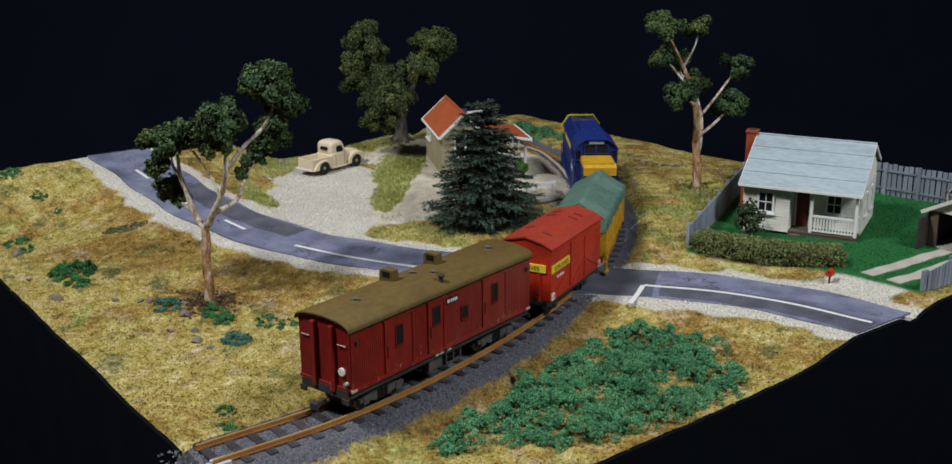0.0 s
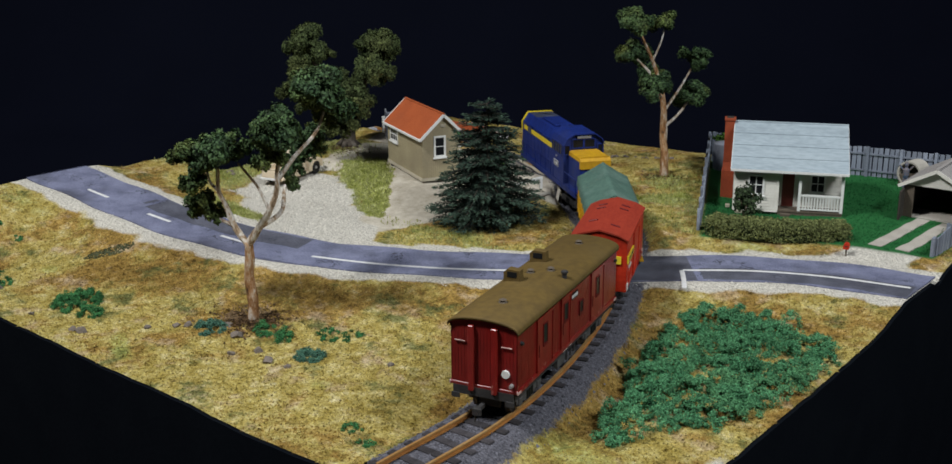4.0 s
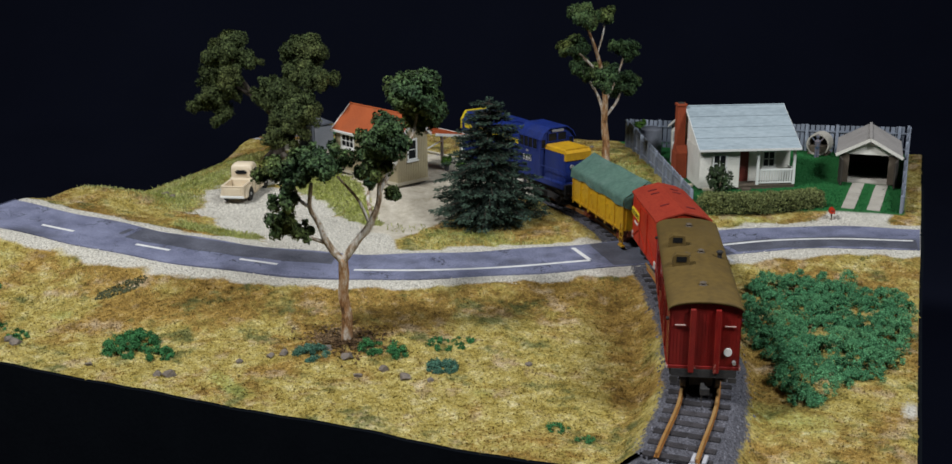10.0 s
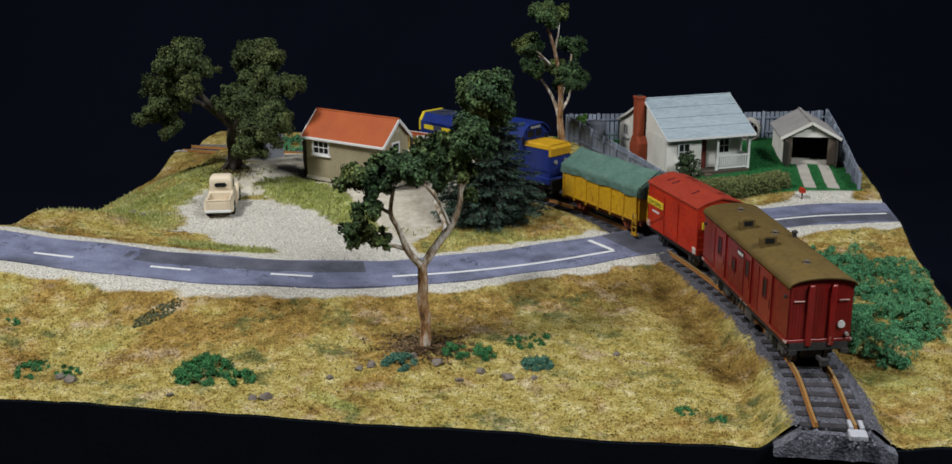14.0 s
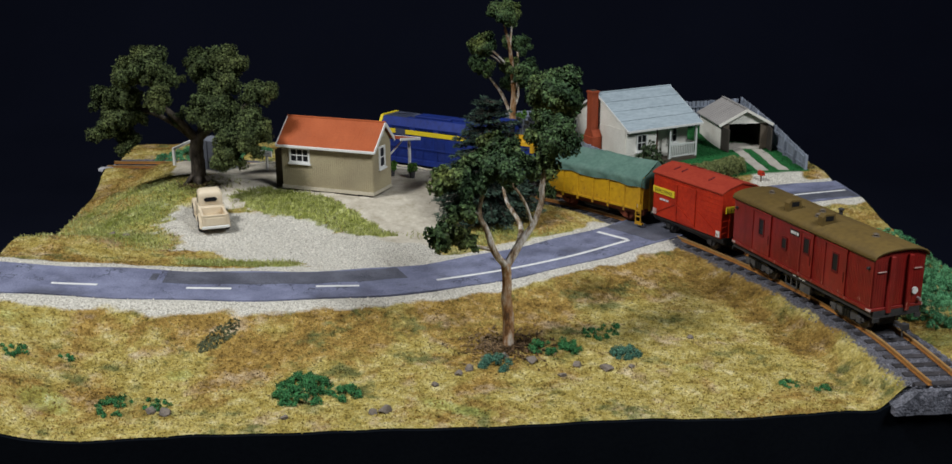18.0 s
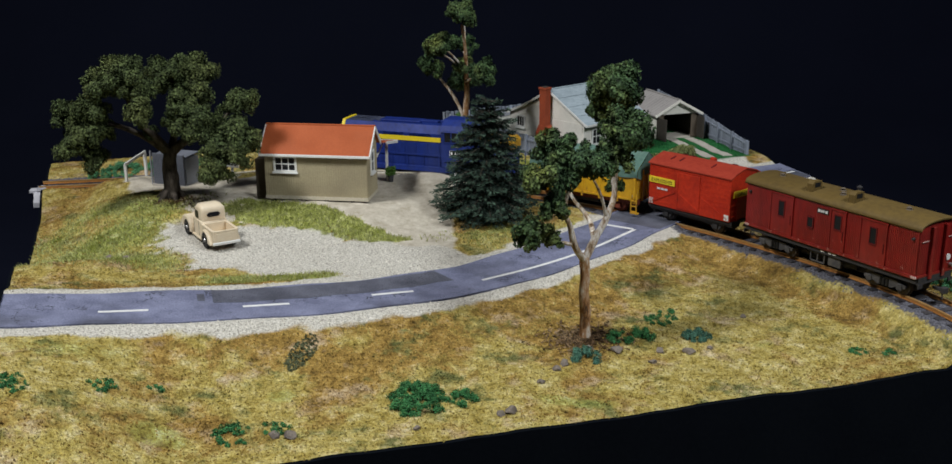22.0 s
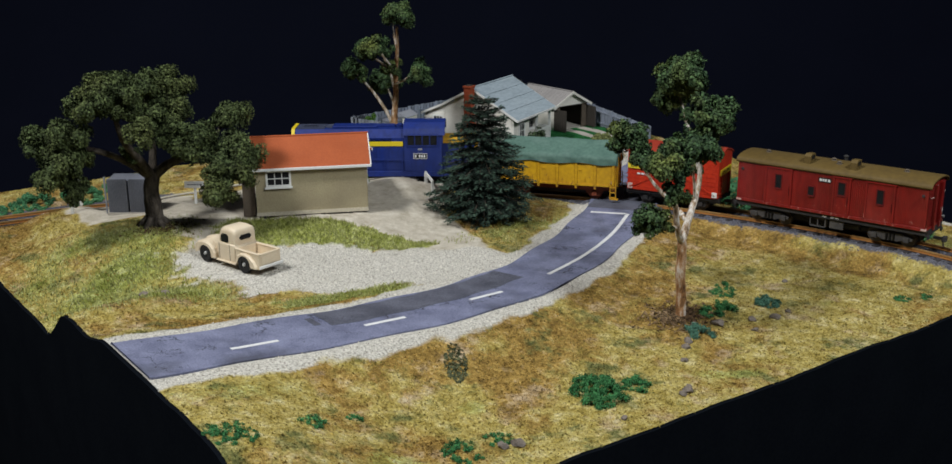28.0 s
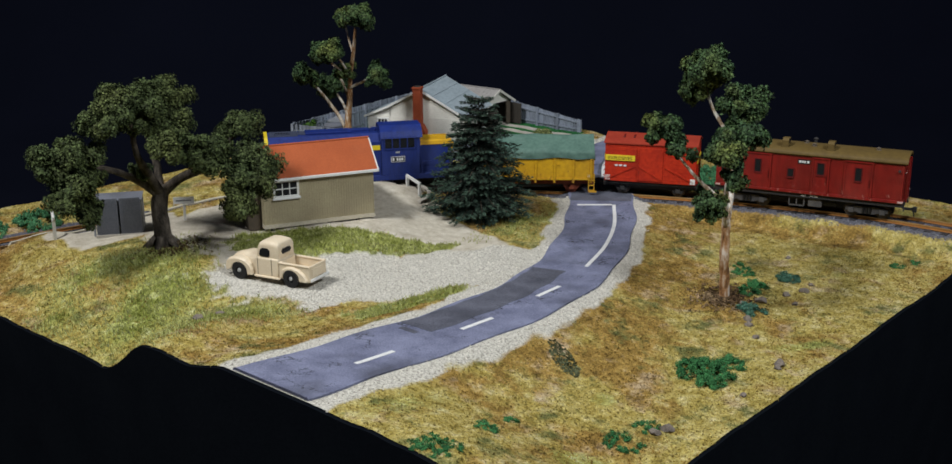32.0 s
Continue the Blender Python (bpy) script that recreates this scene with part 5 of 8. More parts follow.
def pickup():
    """The car's nose points along local +y."""
    t = thing("pickup_truck", -184.5, -5, gz(-185, -8) + 0.3, 14.5, "cream plastic model pickup truck parked on the gravel", "truck")
    C = M["cream"]

    def shell(sections, name, label="", parent=None):
        """Rings of rounded sections (y, half width, z0, z1, roundness) joined along y."""
        b = bm_new()
        rows = []
        for y, w, z0, z1, rr in sections:
            r = []
            for cx, cz, a0 in ((w - rr, z1 - rr, 0), (-w + rr, z1 - rr, 90), (-w + 0.3, z0 + 0.3, 180), (w - 0.3, z0 + 0.3, 270)):
                rad = rr if a0 < 180 else 0.3
                for k in range(7):
                    a = radians(a0 + 15 * k)
                    r.append(b.verts.new((cx + rad * math.cos(a), y, cz + rad * math.sin(a))))
            rows.append(r)
        n = len(rows[0])
        for p, q in zip(rows, rows[1:]):
            for i in range(n):
                b.faces.new((p[i], p[(i + 1) % n], q[(i + 1) % n], q[i]))
        b.faces.new(rows[0])
        b.faces.new(rows[-1][::-1])
        bmesh.ops.recalc_face_normals(b, faces=b.faces[:])
        return part(name, b, C, parent or t, label, True)
    shell([(4.5, 7.8, 3.6, 15.4, 3.4), (9, 7.0, 3.6, 15.6, 4.2), (14, 6.3, 3.6, 15.5, 4.4), (20, 5.6, 3.6, 15.0, 4.3), (24.5, 4.9, 3.6, 13.9, 3.9), (27, 4.3, 3.8, 12.0, 3.2), (28, 3.6, 4.4, 10.0, 2.4)], "bonnet")
    shell([(-10.6, 8.9, 3.2, 15.0, 1.2), (-9.8, 9.1, 3.2, 15.6, 1.2), (4, 9.1, 3.2, 15.6, 1.4), (6.6, 8.2, 3.2, 15.2, 2.6)], "cab_body")
    cab = shell([(-10.5, 7.4, 15.0, 21.6, 2.0), (-10.3, 8.0, 15.0, 24.0, 2.6), (-9.2, 8.3, 15.0, 25.2, 3.0), (-4, 8.4, 15.0, 25.8, 3.1), (1.4, 8.3, 15.0, 25.5, 3.1), (3.4, 8.1, 15.0, 24.4, 3.0), (4.4, 7.9, 15.0, 22.8, 2.6), (6.0, 7.4, 15.0, 15.8, 0.6)], "cab_roof")
    # tray: floor, sides with rolled tops, front board and tailgate
    b = bm_new()
    block(b, -7.6, 7.6, -32.4, -11.0, 6.2, 7.2)
    part("tray_floor", b, C, t)
    for x in (-8.1, 8.1):
        b = bm_new()
        block(b, x - 0.55, x + 0.55, -33, -11.0, 4, 13.6, 0.2)
        block(b, x - 0.95, x + 0.95, -33, -11.0, 13.0, 14.1, 0.3)
        part("tray_side", b, C, t)
    b = bm_new()
    block(b, -7.5, 7.5, -11.8, -11.0, 4, 14.0, 0.2)
    part("tray_front", b, C, t)
    b = bm_new()
    block(b, -7.6, 7.6, -33.2, -32.3, 5, 13.6, 0.2)
    block(b, -6.6, 6.6, -33.6, -33.1, 6.6, 12.0, 0.15)
    block(b, -7.6, 7.6, -33.5, -32.2, 13.0, 14.0, 0.25)
    part("tailgate", b, C, t)
    # pontoon mudguards with wheel openings, rounded on the outside
    def arc(y, r, a0, a1, n=9, cz=5.4):
        return [(y + r * math.cos(radians(lerp(a0, a1, k / n))), cz + r * math.sin(radians(lerp(a0, a1, k / n)))) for k in range(n + 1)]
    front = [(27.4, 4.6), (28.2, 7.6), (27.2, 10.4), (25.0, 12.4), (21.0, 13.6), (16.5, 13.6), (12.4, 12.4), (9.6, 10.0), (8.2, 7.0), (7.8, 3.8), (11.2, 3.8)] + arc(17.5, 6.3, 178, 8)
    rear = [(-12.0, 3.8), (-12.4, 7.6), (-14.2, 10.4), (-17.6, 12.2), (-21.5, 12.6), (-26.0, 11.4), (-29.6, 8.8), (-31.6, 5.4), (-31.6, 4.4), (-26.9, 4.6)] + arc(-20.5, 6.3, 186, 8)
    for pts, w0 in ((front, 4.8), (rear, 8.2)):
        for sd in (-1, 1):
            b = bm_new()
            va = [b.verts.new((sd * w0, p, z)) for p, z in pts]
            vm = [b.verts.new((sd * 9.5, p, z)) for p, z in pts]
            cy, cz = sum(p for p, _ in pts) / len(pts), 6.0
            vb = [b.verts.new((sd * 10.5, lerp(p, cy, 0.05), lerp(z, cz, 0.14 if z > 7 else 0.0))) for p, z in pts]
            n = len(pts)
            for p, q in ((va, vm), (vm, vb)):
                for i in range(n):
                    b.faces.new((p[i], q[i], q[(i + 1) % n], p[(i + 1) % n]))
            b.faces.new(vb[::-1])
            b.faces.new(va)
            bmesh.ops.recalc_face_normals(b, faces=b.faces[:])
            bmesh.ops.triangulate(b, faces=[f for f in b.faces if len(f.verts) > 4])
            part("mudguard", b, C, t)
    for sd in (-1, 1):
        b = bm_new()
        block(b, sd * 8.6, sd * 10.3, -12.2, 6.6, 3.2, 4.3, 0.25)
        part("running_board", b, C, t)
        b = bm_new()
        block(b, sd * 9.0, sd * 9.25, -6.2, -5.9, 4.6, 15.2)
        block(b, sd * 9.0, sd * 9.25, 4.0, 4.3, 4.6, 15.0)
        part("door_seam", b, M["timber"], t)
        for y in (-20.5, 17.5):
            b = bm_new()
            m90 = Matrix.Translation((sd * 9.35, y, 5.4)) @ Matrix.Rotation(radians(90), 4, "Y")
            n = 20
            prof = [(2.4, -1.3), (5.0, -1.3), (5.6, -0.8), (5.6, 0.8), (5.0, 1.3), (2.4, 1.2)]
            rows = [[b.verts.new(m90 @ Vector((r * math.cos(6.2832 * i / n), r * math.sin(6.2832 * i / n), z))) for i in range(n)] for r, z in prof]
            for k in range(len(prof)):
                p, q = rows[k], rows[(k + 1) % len(prof)]
                for i in range(n):
                    b.faces.new((p[i], p[(i + 1) % n], q[(i + 1) % n], q[i]))
            bmesh.ops.recalc_face_normals(b, faces=b.faces[:])
            wh = part("wheel", b, M["tyre"], t, "black rubber tyre")
            b = bm_new()
            rod(b, (sd * 8.2, y, 5.4), (sd * 10.0, y, 5.4), 2.5, 2.4, 16)
            part("wheel_disc", b, M["tyre"], wh)
            b = bm_new()
            rod(b, (sd * 9.9, y, 5.4), (sd * 10.9, y, 5.4), 1.5, 0.9, 14)
            part("hub_cap", b, M["hubgrey"], wh)
        b = bm_new()
        rod(b, (sd * 6.9, 26.6, 9.8), (sd * 6.9, 28.6, 9.6), 1.7, 1.4, 12)
        part("headlight", b, M["hubgrey"], t)
    b = bm_new()
    block(b, -9.4, 9.4, -34.9, -33.8, 4.6, 6.6, 0.4)
    part("rear_bumper", b, M["white"], t, "white painted rear bumper")
    b = bm_new()
    block(b, -8.6, 8.6, 29.0, 30.2, 4.0, 6.0, 0.4)
    part("front_bumper", b, M["white"], t)
    # window openings: dark glass, a little proud of the shell, for the shade inside
    for nm, vs4 in (("rear_window", [(-4.6, -10.72, 18.0), (4.6, -10.72, 18.0), (4.4, -10.45, 21.0), (-4.4, -10.45, 21.0)]),
                    ("windscreen", [(-6.0, 5.7, 16.6), (6.0, 5.7, 16.6), (5.4, 4.1, 21.8), (-5.4, 4.1, 21.8)]),
                    ("side_window", [(-8.25, -4.6, 16.0), (-8.1, 3.6, 16.0), (-8.0, 2.0, 21.4), (-8.2, -4.6, 21.4)]),
                    ("side_window", [(8.25, -4.6, 16.0), (8.1, 3.6, 16.0), (8.0, 2.0, 21.4), (8.2, -4.6, 21.4)])):
        b = bm_new()
        c = sum((Vector(p) for p in vs4), Vector()) / 4
        nrm = (Vector(vs4[1]) - Vector(vs4[0])).cross(Vector(vs4[2]) - Vector(vs4[0])).normalized()
        if nrm.dot(c - Vector((0, -3, 18))) < 0:
            nrm = -nrm
        fr = [b.verts.new(Vector(p) + nrm * 0.45) for p in vs4]
        bk = [b.verts.new(Vector(p) - nrm * 1.4) for p in vs4]
        b.faces.new(fr)
        for i in range(4):
            b.faces.new((fr[i], bk[i], bk[(i + 1) % 4], fr[(i + 1) % 4]))
        bmesh.ops.recalc_face_normals(b, faces=b.faces[:])
        bmesh.ops.bevel(b, geom=[e for e in b.edges if e.verts[0] in fr and e.verts[1] in bk or e.verts[1] in fr and e.verts[0] in bk], offset=0.9, segments=3, affect="EDGES")
        part(nm, b, M["glass"], cab)


M["tyre"] = mat("black_rubber", (0.008, 0.008, 0.009), 0.6, (0.015, 0.015, 0.016), 90, 0.6, 900)
M["hubgrey"] = mat("silver_paint", (0.5, 0.5, 0.5), 0.35, (0.4, 0.4, 0.4), 90, 0.6, 900, metal=0.6)
pickup()


# ---- train ----
M["bogiegrey"] = mat("dusty_dark_grey_frame", (0.045, 0.044, 0.047), 0.75, (0.10, 0.093, 0.086), 120, 0.8, 900, 0.1)
M["redbrown"] = mat("red_brown_underframe", (0.22, 0.05, 0.022), 0.7, (0.13, 0.03, 0.015), 90, 0.8, 900, 0.05)
M["wheelrim"] = mat("worn_wheel_steel", (0.10, 0.085, 0.075), 0.45, (0.06, 0.05, 0.045), 90, 0.8, 900, metal=0.5)
M["signyellow"] = mat("sign_yellow", (0.75, 0.58, 0.03), 0.55, (0.65, 0.48, 0.03), 90, 0.5, 900)
M["blackpaint"] = mat("black_sign_paint", (0.01, 0.01, 0.01), 0.5)
M["stripe"] = mat("stripe_yellow", (0.68, 0.52, 0.02), 0.5, (0.58, 0.42, 0.02), 90, 0.5, 900)
M["chip"] = mat("pale_worn_paint", (0.55, 0.42, 0.38), 0.7, (0.4, 0.22, 0.2), 120, 0.8, 900)
M["vangroove"] = mat("deep_crimson", (0.13, 0.008, 0.009), 0.5, (0.09, 0.006, 0.007), 60, 0.7, 900)


def wheelset(parent, x, r=5.3, gauge=7.4, m=None):
    for s in (-1, 1):
        b = bm_new()
        rod(b, (x, s * gauge, r), (x, s * (gauge + 2.0), r), r, r, 20)
        rod(b, (x, s * (gauge - 0.5), r), (x, s * gauge, r), r + 0.7, r + 0.7, 20)
        w = part("wheel", b, m or M["wheelrim"], parent)
        b = bm_new()
        rod(b, (x, s * (gauge + 1.9), r), (x, s * (gauge + 2.5), r), r * 0.45, r * 0.35, 12)
        part("hub", b, M["dark"], w)
    b = bm_new()
    rod(b, (x, -gauge, r), (x, gauge, r), 0.9, None, 8)
    part("axle", b, M["dark"], parent)


def bogie(parent, x, m, half=11.0, name="bogie"):
    """Two axles in side frames with springs and axle boxes."""
    for s in (-1, 1):
        b = bm_new()
        y = s * 11.4
        extrude_profile(b, [(x - half - 4, 6.8), (x - half + 3, 8.8), (x + half - 3, 8.8), (x + half + 4, 6.8), (x + half + 4, 5.0), (x + half - 3, 4.4), (x + 5, 3.2), (x - 5, 3.2), (x - half + 3, 4.4), (x - half - 4, 5.0)], y - 0.8, y + 0.8, "y")
        fr = part(name + "_side_frame", b, m, parent)
        b = bm_new()
        for dx in (-half, half):
            block(b, x + dx - 2, x + dx + 2, y + s * 0.2 - 1.2, y + s * 0.2 + 1.4, 3.4, 7.2, 0.3)
        part("axle_box", b, m, fr)
        b = bm_new()
        for dx in (-2.4, 0, 2.4):
            rod(b, (x + dx, y + s * 0.9, 3.6), (x + dx, y + s * 0.9, 8.0), 0.95, None, 8)
        part("spring", b, M["blackpaint"], fr)
    for dx in (-half, half):
        wheelset(parent, x + dx)


def knuckle(parent, x, sgn):
    b = bm_new()
    block(b, x, x + sgn * 6, -0.9, 0.9, 6.4, 8.2)
    block(b, x + sgn * 5.5, x + sgn * 8.6, -1.9, 1.6, 5.4, 9.2, 0.4)
    block(b, x + sgn * 7.0, x + sgn * 8.4, -2.6, -1.6, 5.6, 9.0, 0.2)
    rod(b, (x + sgn * 6.5, 0.5, 5.4), (x + sgn * 7.2, 0.8, 1.8), 0.4, None, 6)
    part("coupler", b, M["dark"], parent, "black knuckle coupler")


def on_track(name, x, y, rz, label):
    return thing(name, x, y, RAIL_Z, rz, label, "railway vehicle", "train on the track")


def lettering(parent, text, m, size, at, material, name="lettering"):
    cu = bpy.data.curves.new(name, "FONT")
    cu.body, cu.size, cu.align_x, cu.extrude = text, size * MM, "CENTER", 0.06 * MM
    tmp = new(name + "_source", cu)
    me = bpy.data.meshes.new_from_object(tmp.evaluated_get(bpy.context.evaluated_depsgraph_get()))
    bpy.data.objects.remove(tmp)
    me.materials.clear()
    me.materials.append(material)
    ob = new(name, me)
    ob.parent = parent
    ob.matrix_basis = at
    return ob


def brake_van():
    v = on_track("brake_van", 197.2, -174.2, 104.5, "crimson timber bogie brake van with brown arched roof")
    H0, H1, L, Wd = 15.0, 44.5, 68.0, 16.4
    b = bm_new()
    block(b, -L, L, -Wd + 1.2, Wd - 1.2, 12.6, H0)
    for s in (-1, 1):
        block(b, -L, L, s * 14.6 - 0.9, s * 14.6 + 0.9, 11.4, 14.8)
    block(b, -L - 1.2, -L, -15, 15, 11, 15)
    block(b, L, L + 1.2, -15, 15, 11, 15)
    part("underframe", b, M["dark"], v)
    for s in (-1, 1):
        b = bm_new()
        y = s * Wd
        block(b, -L, L, y - 0.4 - 0.4 * s, y + 0.4 - 0.4 * s, H0, H1)
        side = part("side_wall", b, M["van"], v)
        b = bm_new()
        k = -L + 0.4
        while k < L - 0.5:
            block(b, k, k + 1.05, s * Wd - 0.14, s * Wd + 0.14, H0 + 2.4, H1 - 0.6)
            k += 1.36
        tagged(part("cladding", b, M["van"], side), kind="stuff")
        b = bm_new()
        block(b, -L - 0.3, L + 0.3, s * (Wd - 0.4), s * (Wd + 0.7), H0 - 0.4, H0 + 1.7, 0.15)
        block(b, -L, L, s * (Wd - 0.2), s * (Wd + 0.45), H1 - 1.6, H1)
        part("sill_strip", b, M["van"], side)
        for x0, x1 in ((27, 46), (-15.5, -4), (-46, -27)):
            b = bm_new()
            block(b, x0, x1, s * (Wd - 0.1), s * (Wd + 0.55), H0 + 1.8, H1 - 2.0)
            for xx in (x0, x1):
                block(b, xx - 0.5, xx + 0.5, s * Wd, s * (Wd + 1.0), H0 + 1.8, H1 - 2.0)
            block(b, x0 - 1, x1 + 1, s * Wd, s * (Wd + 1.2), H1 - 2.3, H1 - 1.3)
            dr = part("sliding_door", b, M["van"], side)
            b = bm_new()
            rod(b, (x0 + 1.4, s * (Wd + 1.0), H0 + 9), (x0 + 1.4, s * (Wd + 1.0), H0 + 15), 0.25, None, 6)
            part("handle", b, M["vangroove"], dr)
        for xw, w, zw, h in ((36.5, 4.4, 28.5, 9.5), (12.0, 4.2, 27, 6.0), (-9.7, 4.8, 30.5, 8.5), (-36.5, 4.4, 28.5, 9.5)):
            b = bm_new()
            block(b, xw - w / 2, xw + w / 2, s * (Wd - 0.3), s * (Wd + 0.66), zw, zw + h)
            win = part("window", b, M["glass"], side)
            b = bm_new()
            for a in ((xw - w / 2 - 0.6, xw - w / 2, zw - 0.6, zw + h + 0.6), (xw + w / 2, xw + w / 2 + 0.6, zw - 0.6, zw + h + 0.6), (xw - w / 2, xw + w / 2, zw - 0.6, zw), (xw - w / 2, xw + w / 2, zw + h, zw + h + 0.6)):
                block(b, a[0], a[1], s * Wd, s * (Wd + 0.95), a[2], a[3])
            part("window_frame", b, M["vangroove"], win)
            b = bm_new()
            block(b, xw - w / 2 - 0.4, xw + w / 2 + 0.4, s * Wd, s * (Wd + 1.1), zw - 1.1, zw - 0.6)
            part("window_sill", b, M["vangroove"], win)
        b = bm_new()
        block(b, -1.8, 7.2, s * Wd, s * (Wd + 0.5), H1 - 7.0, H1 - 3.8)
        pl = part("number_board", b, M["blackpaint"], side, "black board with white bars of lettering")
        b = bm_new()
        for x0, x1 in ((-1.2, 0.6), (1.4, 2.6), (3.0, 4.2), (4.6, 6.4)):
            block(b, x0, x1, s * Wd, s * (Wd + 0.62), H1 - 6.3, H1 - 4.6)
        part("lettering_bars", b, M["line"], pl)
        b = bm_new()
        for x0, x1 in ((-9, -6.4), (-5.8, -3), (0, 3)):
            block(b, x0, x1, s * 15.5, s * 15.62, 12.6, 13.6)
        part("stencil_bars", b, M["line"], side)
        for xl in (-64.5, 64.5):
            b = bm_new()
            rod(b, (xl, s * Wd, H1 - 6), (xl, s * (Wd + 1.6), H1 - 6), 1.0, 0.8, 10)
            part("side_lamp", b, M["dark"], v)
        for xl in (-66.5, 66.5):
            b = bm_new()
            block(b, xl - 2.2, xl + 1.6, s * Wd, s * (Wd + 0.82), H0 - 0.2, H0 + 1.4, 0.2)
            part("worn_corner", b, M["chip"], v, "pale chipped paint at the corner")
    # ends with twin upright posts, planks and fittings
    for e in (-1, 1):
        b = bm_new()
        n = 14
        pts = [(-Wd, H0), (Wd, H0), (Wd, H1)] + [(Wd * math.cos(math.pi * k / n), H1 + 4.2 * math.sin(math.pi * k / n)) for k in range(1, n)] + [(-Wd, H1)]
        extrude_profile(b, pts, e * (L - 0.9), e * L)
        end = part("end_wall", b, M["van"], v)
        b = bm_new()
        k = -Wd + 0.4
        while k < Wd - 0.8:
            block(b, e * L - 0.12, e * L + 0.18, k, k + 1.25, H0 + 2, H1 - 1.0)
            k += 1.6
        tagged(part("cladding", b, M["van"], end), kind="stuff")
        for y in (-5.8, 5.8):
            b = bm_new()
            block(b, e * L, e * (L + 2.4), y - 1.3, y + 1.3, H0 - 1.5, H1 + 0.8, 0.35)
            part("end_post", b, M["van"], end)
        b = bm_new()
        block(b, e * L, e * (L + 0.9), -Wd, Wd, H0, H0 + 1.6, 0.2)
        part("end_sill", b, M["van"], end)
        for y in (-11.5, 11.5):
            b = bm_new()
            rod(b, (e * (L + 0.8), y - 2.6, H1 - 7.6), (e * (L + 0.8), y + 2.6, H1 - 7.6), 0.32, None, 6)
            part("hand_rail", b, M["chip"], end)
        for y0 in (-15.5, 11.5):
            b = bm_new()
            block(b, e * (L + 1.2), e * (L + 2.0), y0, y0 + 4, 9.0, 11.4)
            part("foot_step", b, M["dark"], v)
        knuckle(v, e * (L + 1), e)
    b = bm_new()
    rod(b, (-L - 0.2, -11.0, 24.0), (-L - 1.1, -11.0, 24.0), 2.0, 1.9, 18)
    part("tail_disc", b, M["white"], v, "round white tail disc")
    b = bm_new()
    rod(b, (-L - 0.2, -14.0, 19.0), (-L - 2.4, -14.0, 19.0), 1.0, 0.8, 12)
    part("tail_lamp", b, M["hubgrey"], v)
    # arched roof
    b = bm_new()
    n = 20
    rows = []
    for x in (-L - 1.8, -L - 1.5, L + 1.5, L + 1.8):
        top, bot = [], []
        for k in range(n + 1):
            a = math.pi * k / n
            drop = 0.25 if abs(x) > L + 1.6 else 0
            top.append(b.verts.new((x, (Wd + 1.0) * math.cos(a), H1 - 0.1 + (5.1 - drop) * math.sin(a) ** 0.8)))
            bot.append(b.verts.new((x, (Wd + 1.0) * math.cos(a), H1 - 1.0 + 4.6 * math.sin(a) ** 0.8)))
        rows.append((top, bot))
    for (t0, b0), (t1, b1) in zip(rows, rows[1:]):
        for k in range(n):
            b.faces.new((t0[k], t0[k + 1], t1[k + 1], t1[k]))
            b.faces.new((b0[k], b1[k], b1[k + 1], b0[k + 1]))
        b.faces.new((t0[0], t1[0], b1[0], b0[0]))
        b.faces.new((t0[n], b0[n], b1[n], t1[n]))
    for t0, b0 in (rows[0], rows[-1]):
        for k in range(n):
            b.faces.new((t0[k], b0[k], b0[k + 1], t0[k + 1]))
    bmesh.ops.recalc_face_normals(b, faces=b.faces[:])
    roof = part("roof", b, M["vanroof"], v, "", True)
    # roof lookouts on the left side, ventilators, chimney
    for x, lean in ((18.0, 0), (-15.0, 0)):
        b = bm_new()
        extrude_profile(b, [(4.0, H1 + 2.6), (13.0, H1 + 0.6), (13.0, H1 + 8.6), (11.0, H1 + 10.4), (4.6, H1 + 10.0)], x - 2.3, x + 2.3)
        lk = part("roof_lookout", b, M["vanroof"], roof)
        b = bm_new()
        block(b, x - 2.5, x - 2.25, 6.0, 11.0, H1 + 6.4, H1 + 9.2)
        part("lookout_glass", b, M["glass"], lk)
    for x, y in ((53, 0), (5, -3), (-47, 0), (-2, 5)):
        b = bm_new()
        lathe(b, [(2.2, H1 + 4.0), (2.2, H1 + 5.0), (1.2, H1 + 5.4), (1.2, H1 + 6.0), (1.9, H1 + 6.2), (0.6, H1 + 6.8)], 10, (x, y))
        part("roof_ventilator", b, M["timber"], roof)
    b = bm_new()
    lathe(b, [(1.2, H1 + 1.6), (1.2, H1 + 6.4), (1.8, H1 + 6.4), (1.8, H1 + 7.2), (0.5, H1 + 7.9)], 10, (0, -12.2))
    part("stove_chimney", b, M["dark"], roof)
    for x in (-44, 44):
        bogie(v, x, M["bogiegrey"])
    for x0, x1, z0 in ((-12, 10, 4.6),):
        for s in (-1, 1):
            b = bm_new()
            block(b, x0, x0 + 10, s * 12.8 - 1.2, s * 12.8 + 1.2, z0, 11.6, 0.3)
            part("battery_box", b, M["bogiegrey"], v)
            b = bm_new()
            for zz in (z0, z0 + 5.6):
                bar(b, (x0 + 13, s * 13.6, zz), (x0 + 24, s * 13.6, zz), 0.8, 0.9)
            for xx in (x0 + 13, x0 + 18.5, x0 + 24):
                bar(b, (xx, s * 13.6, z0), (xx, s * 13.6, 11.8), 0.9, 0.9)
            part("step_frame", b, M["bogiegrey"], v)
    # plain block added in place of dense gear, keeping the van's underside dark
    b = bm_new()
    block(b, -62, 62, -5.5, 5.5, 3.6, 12.4, 0.4)
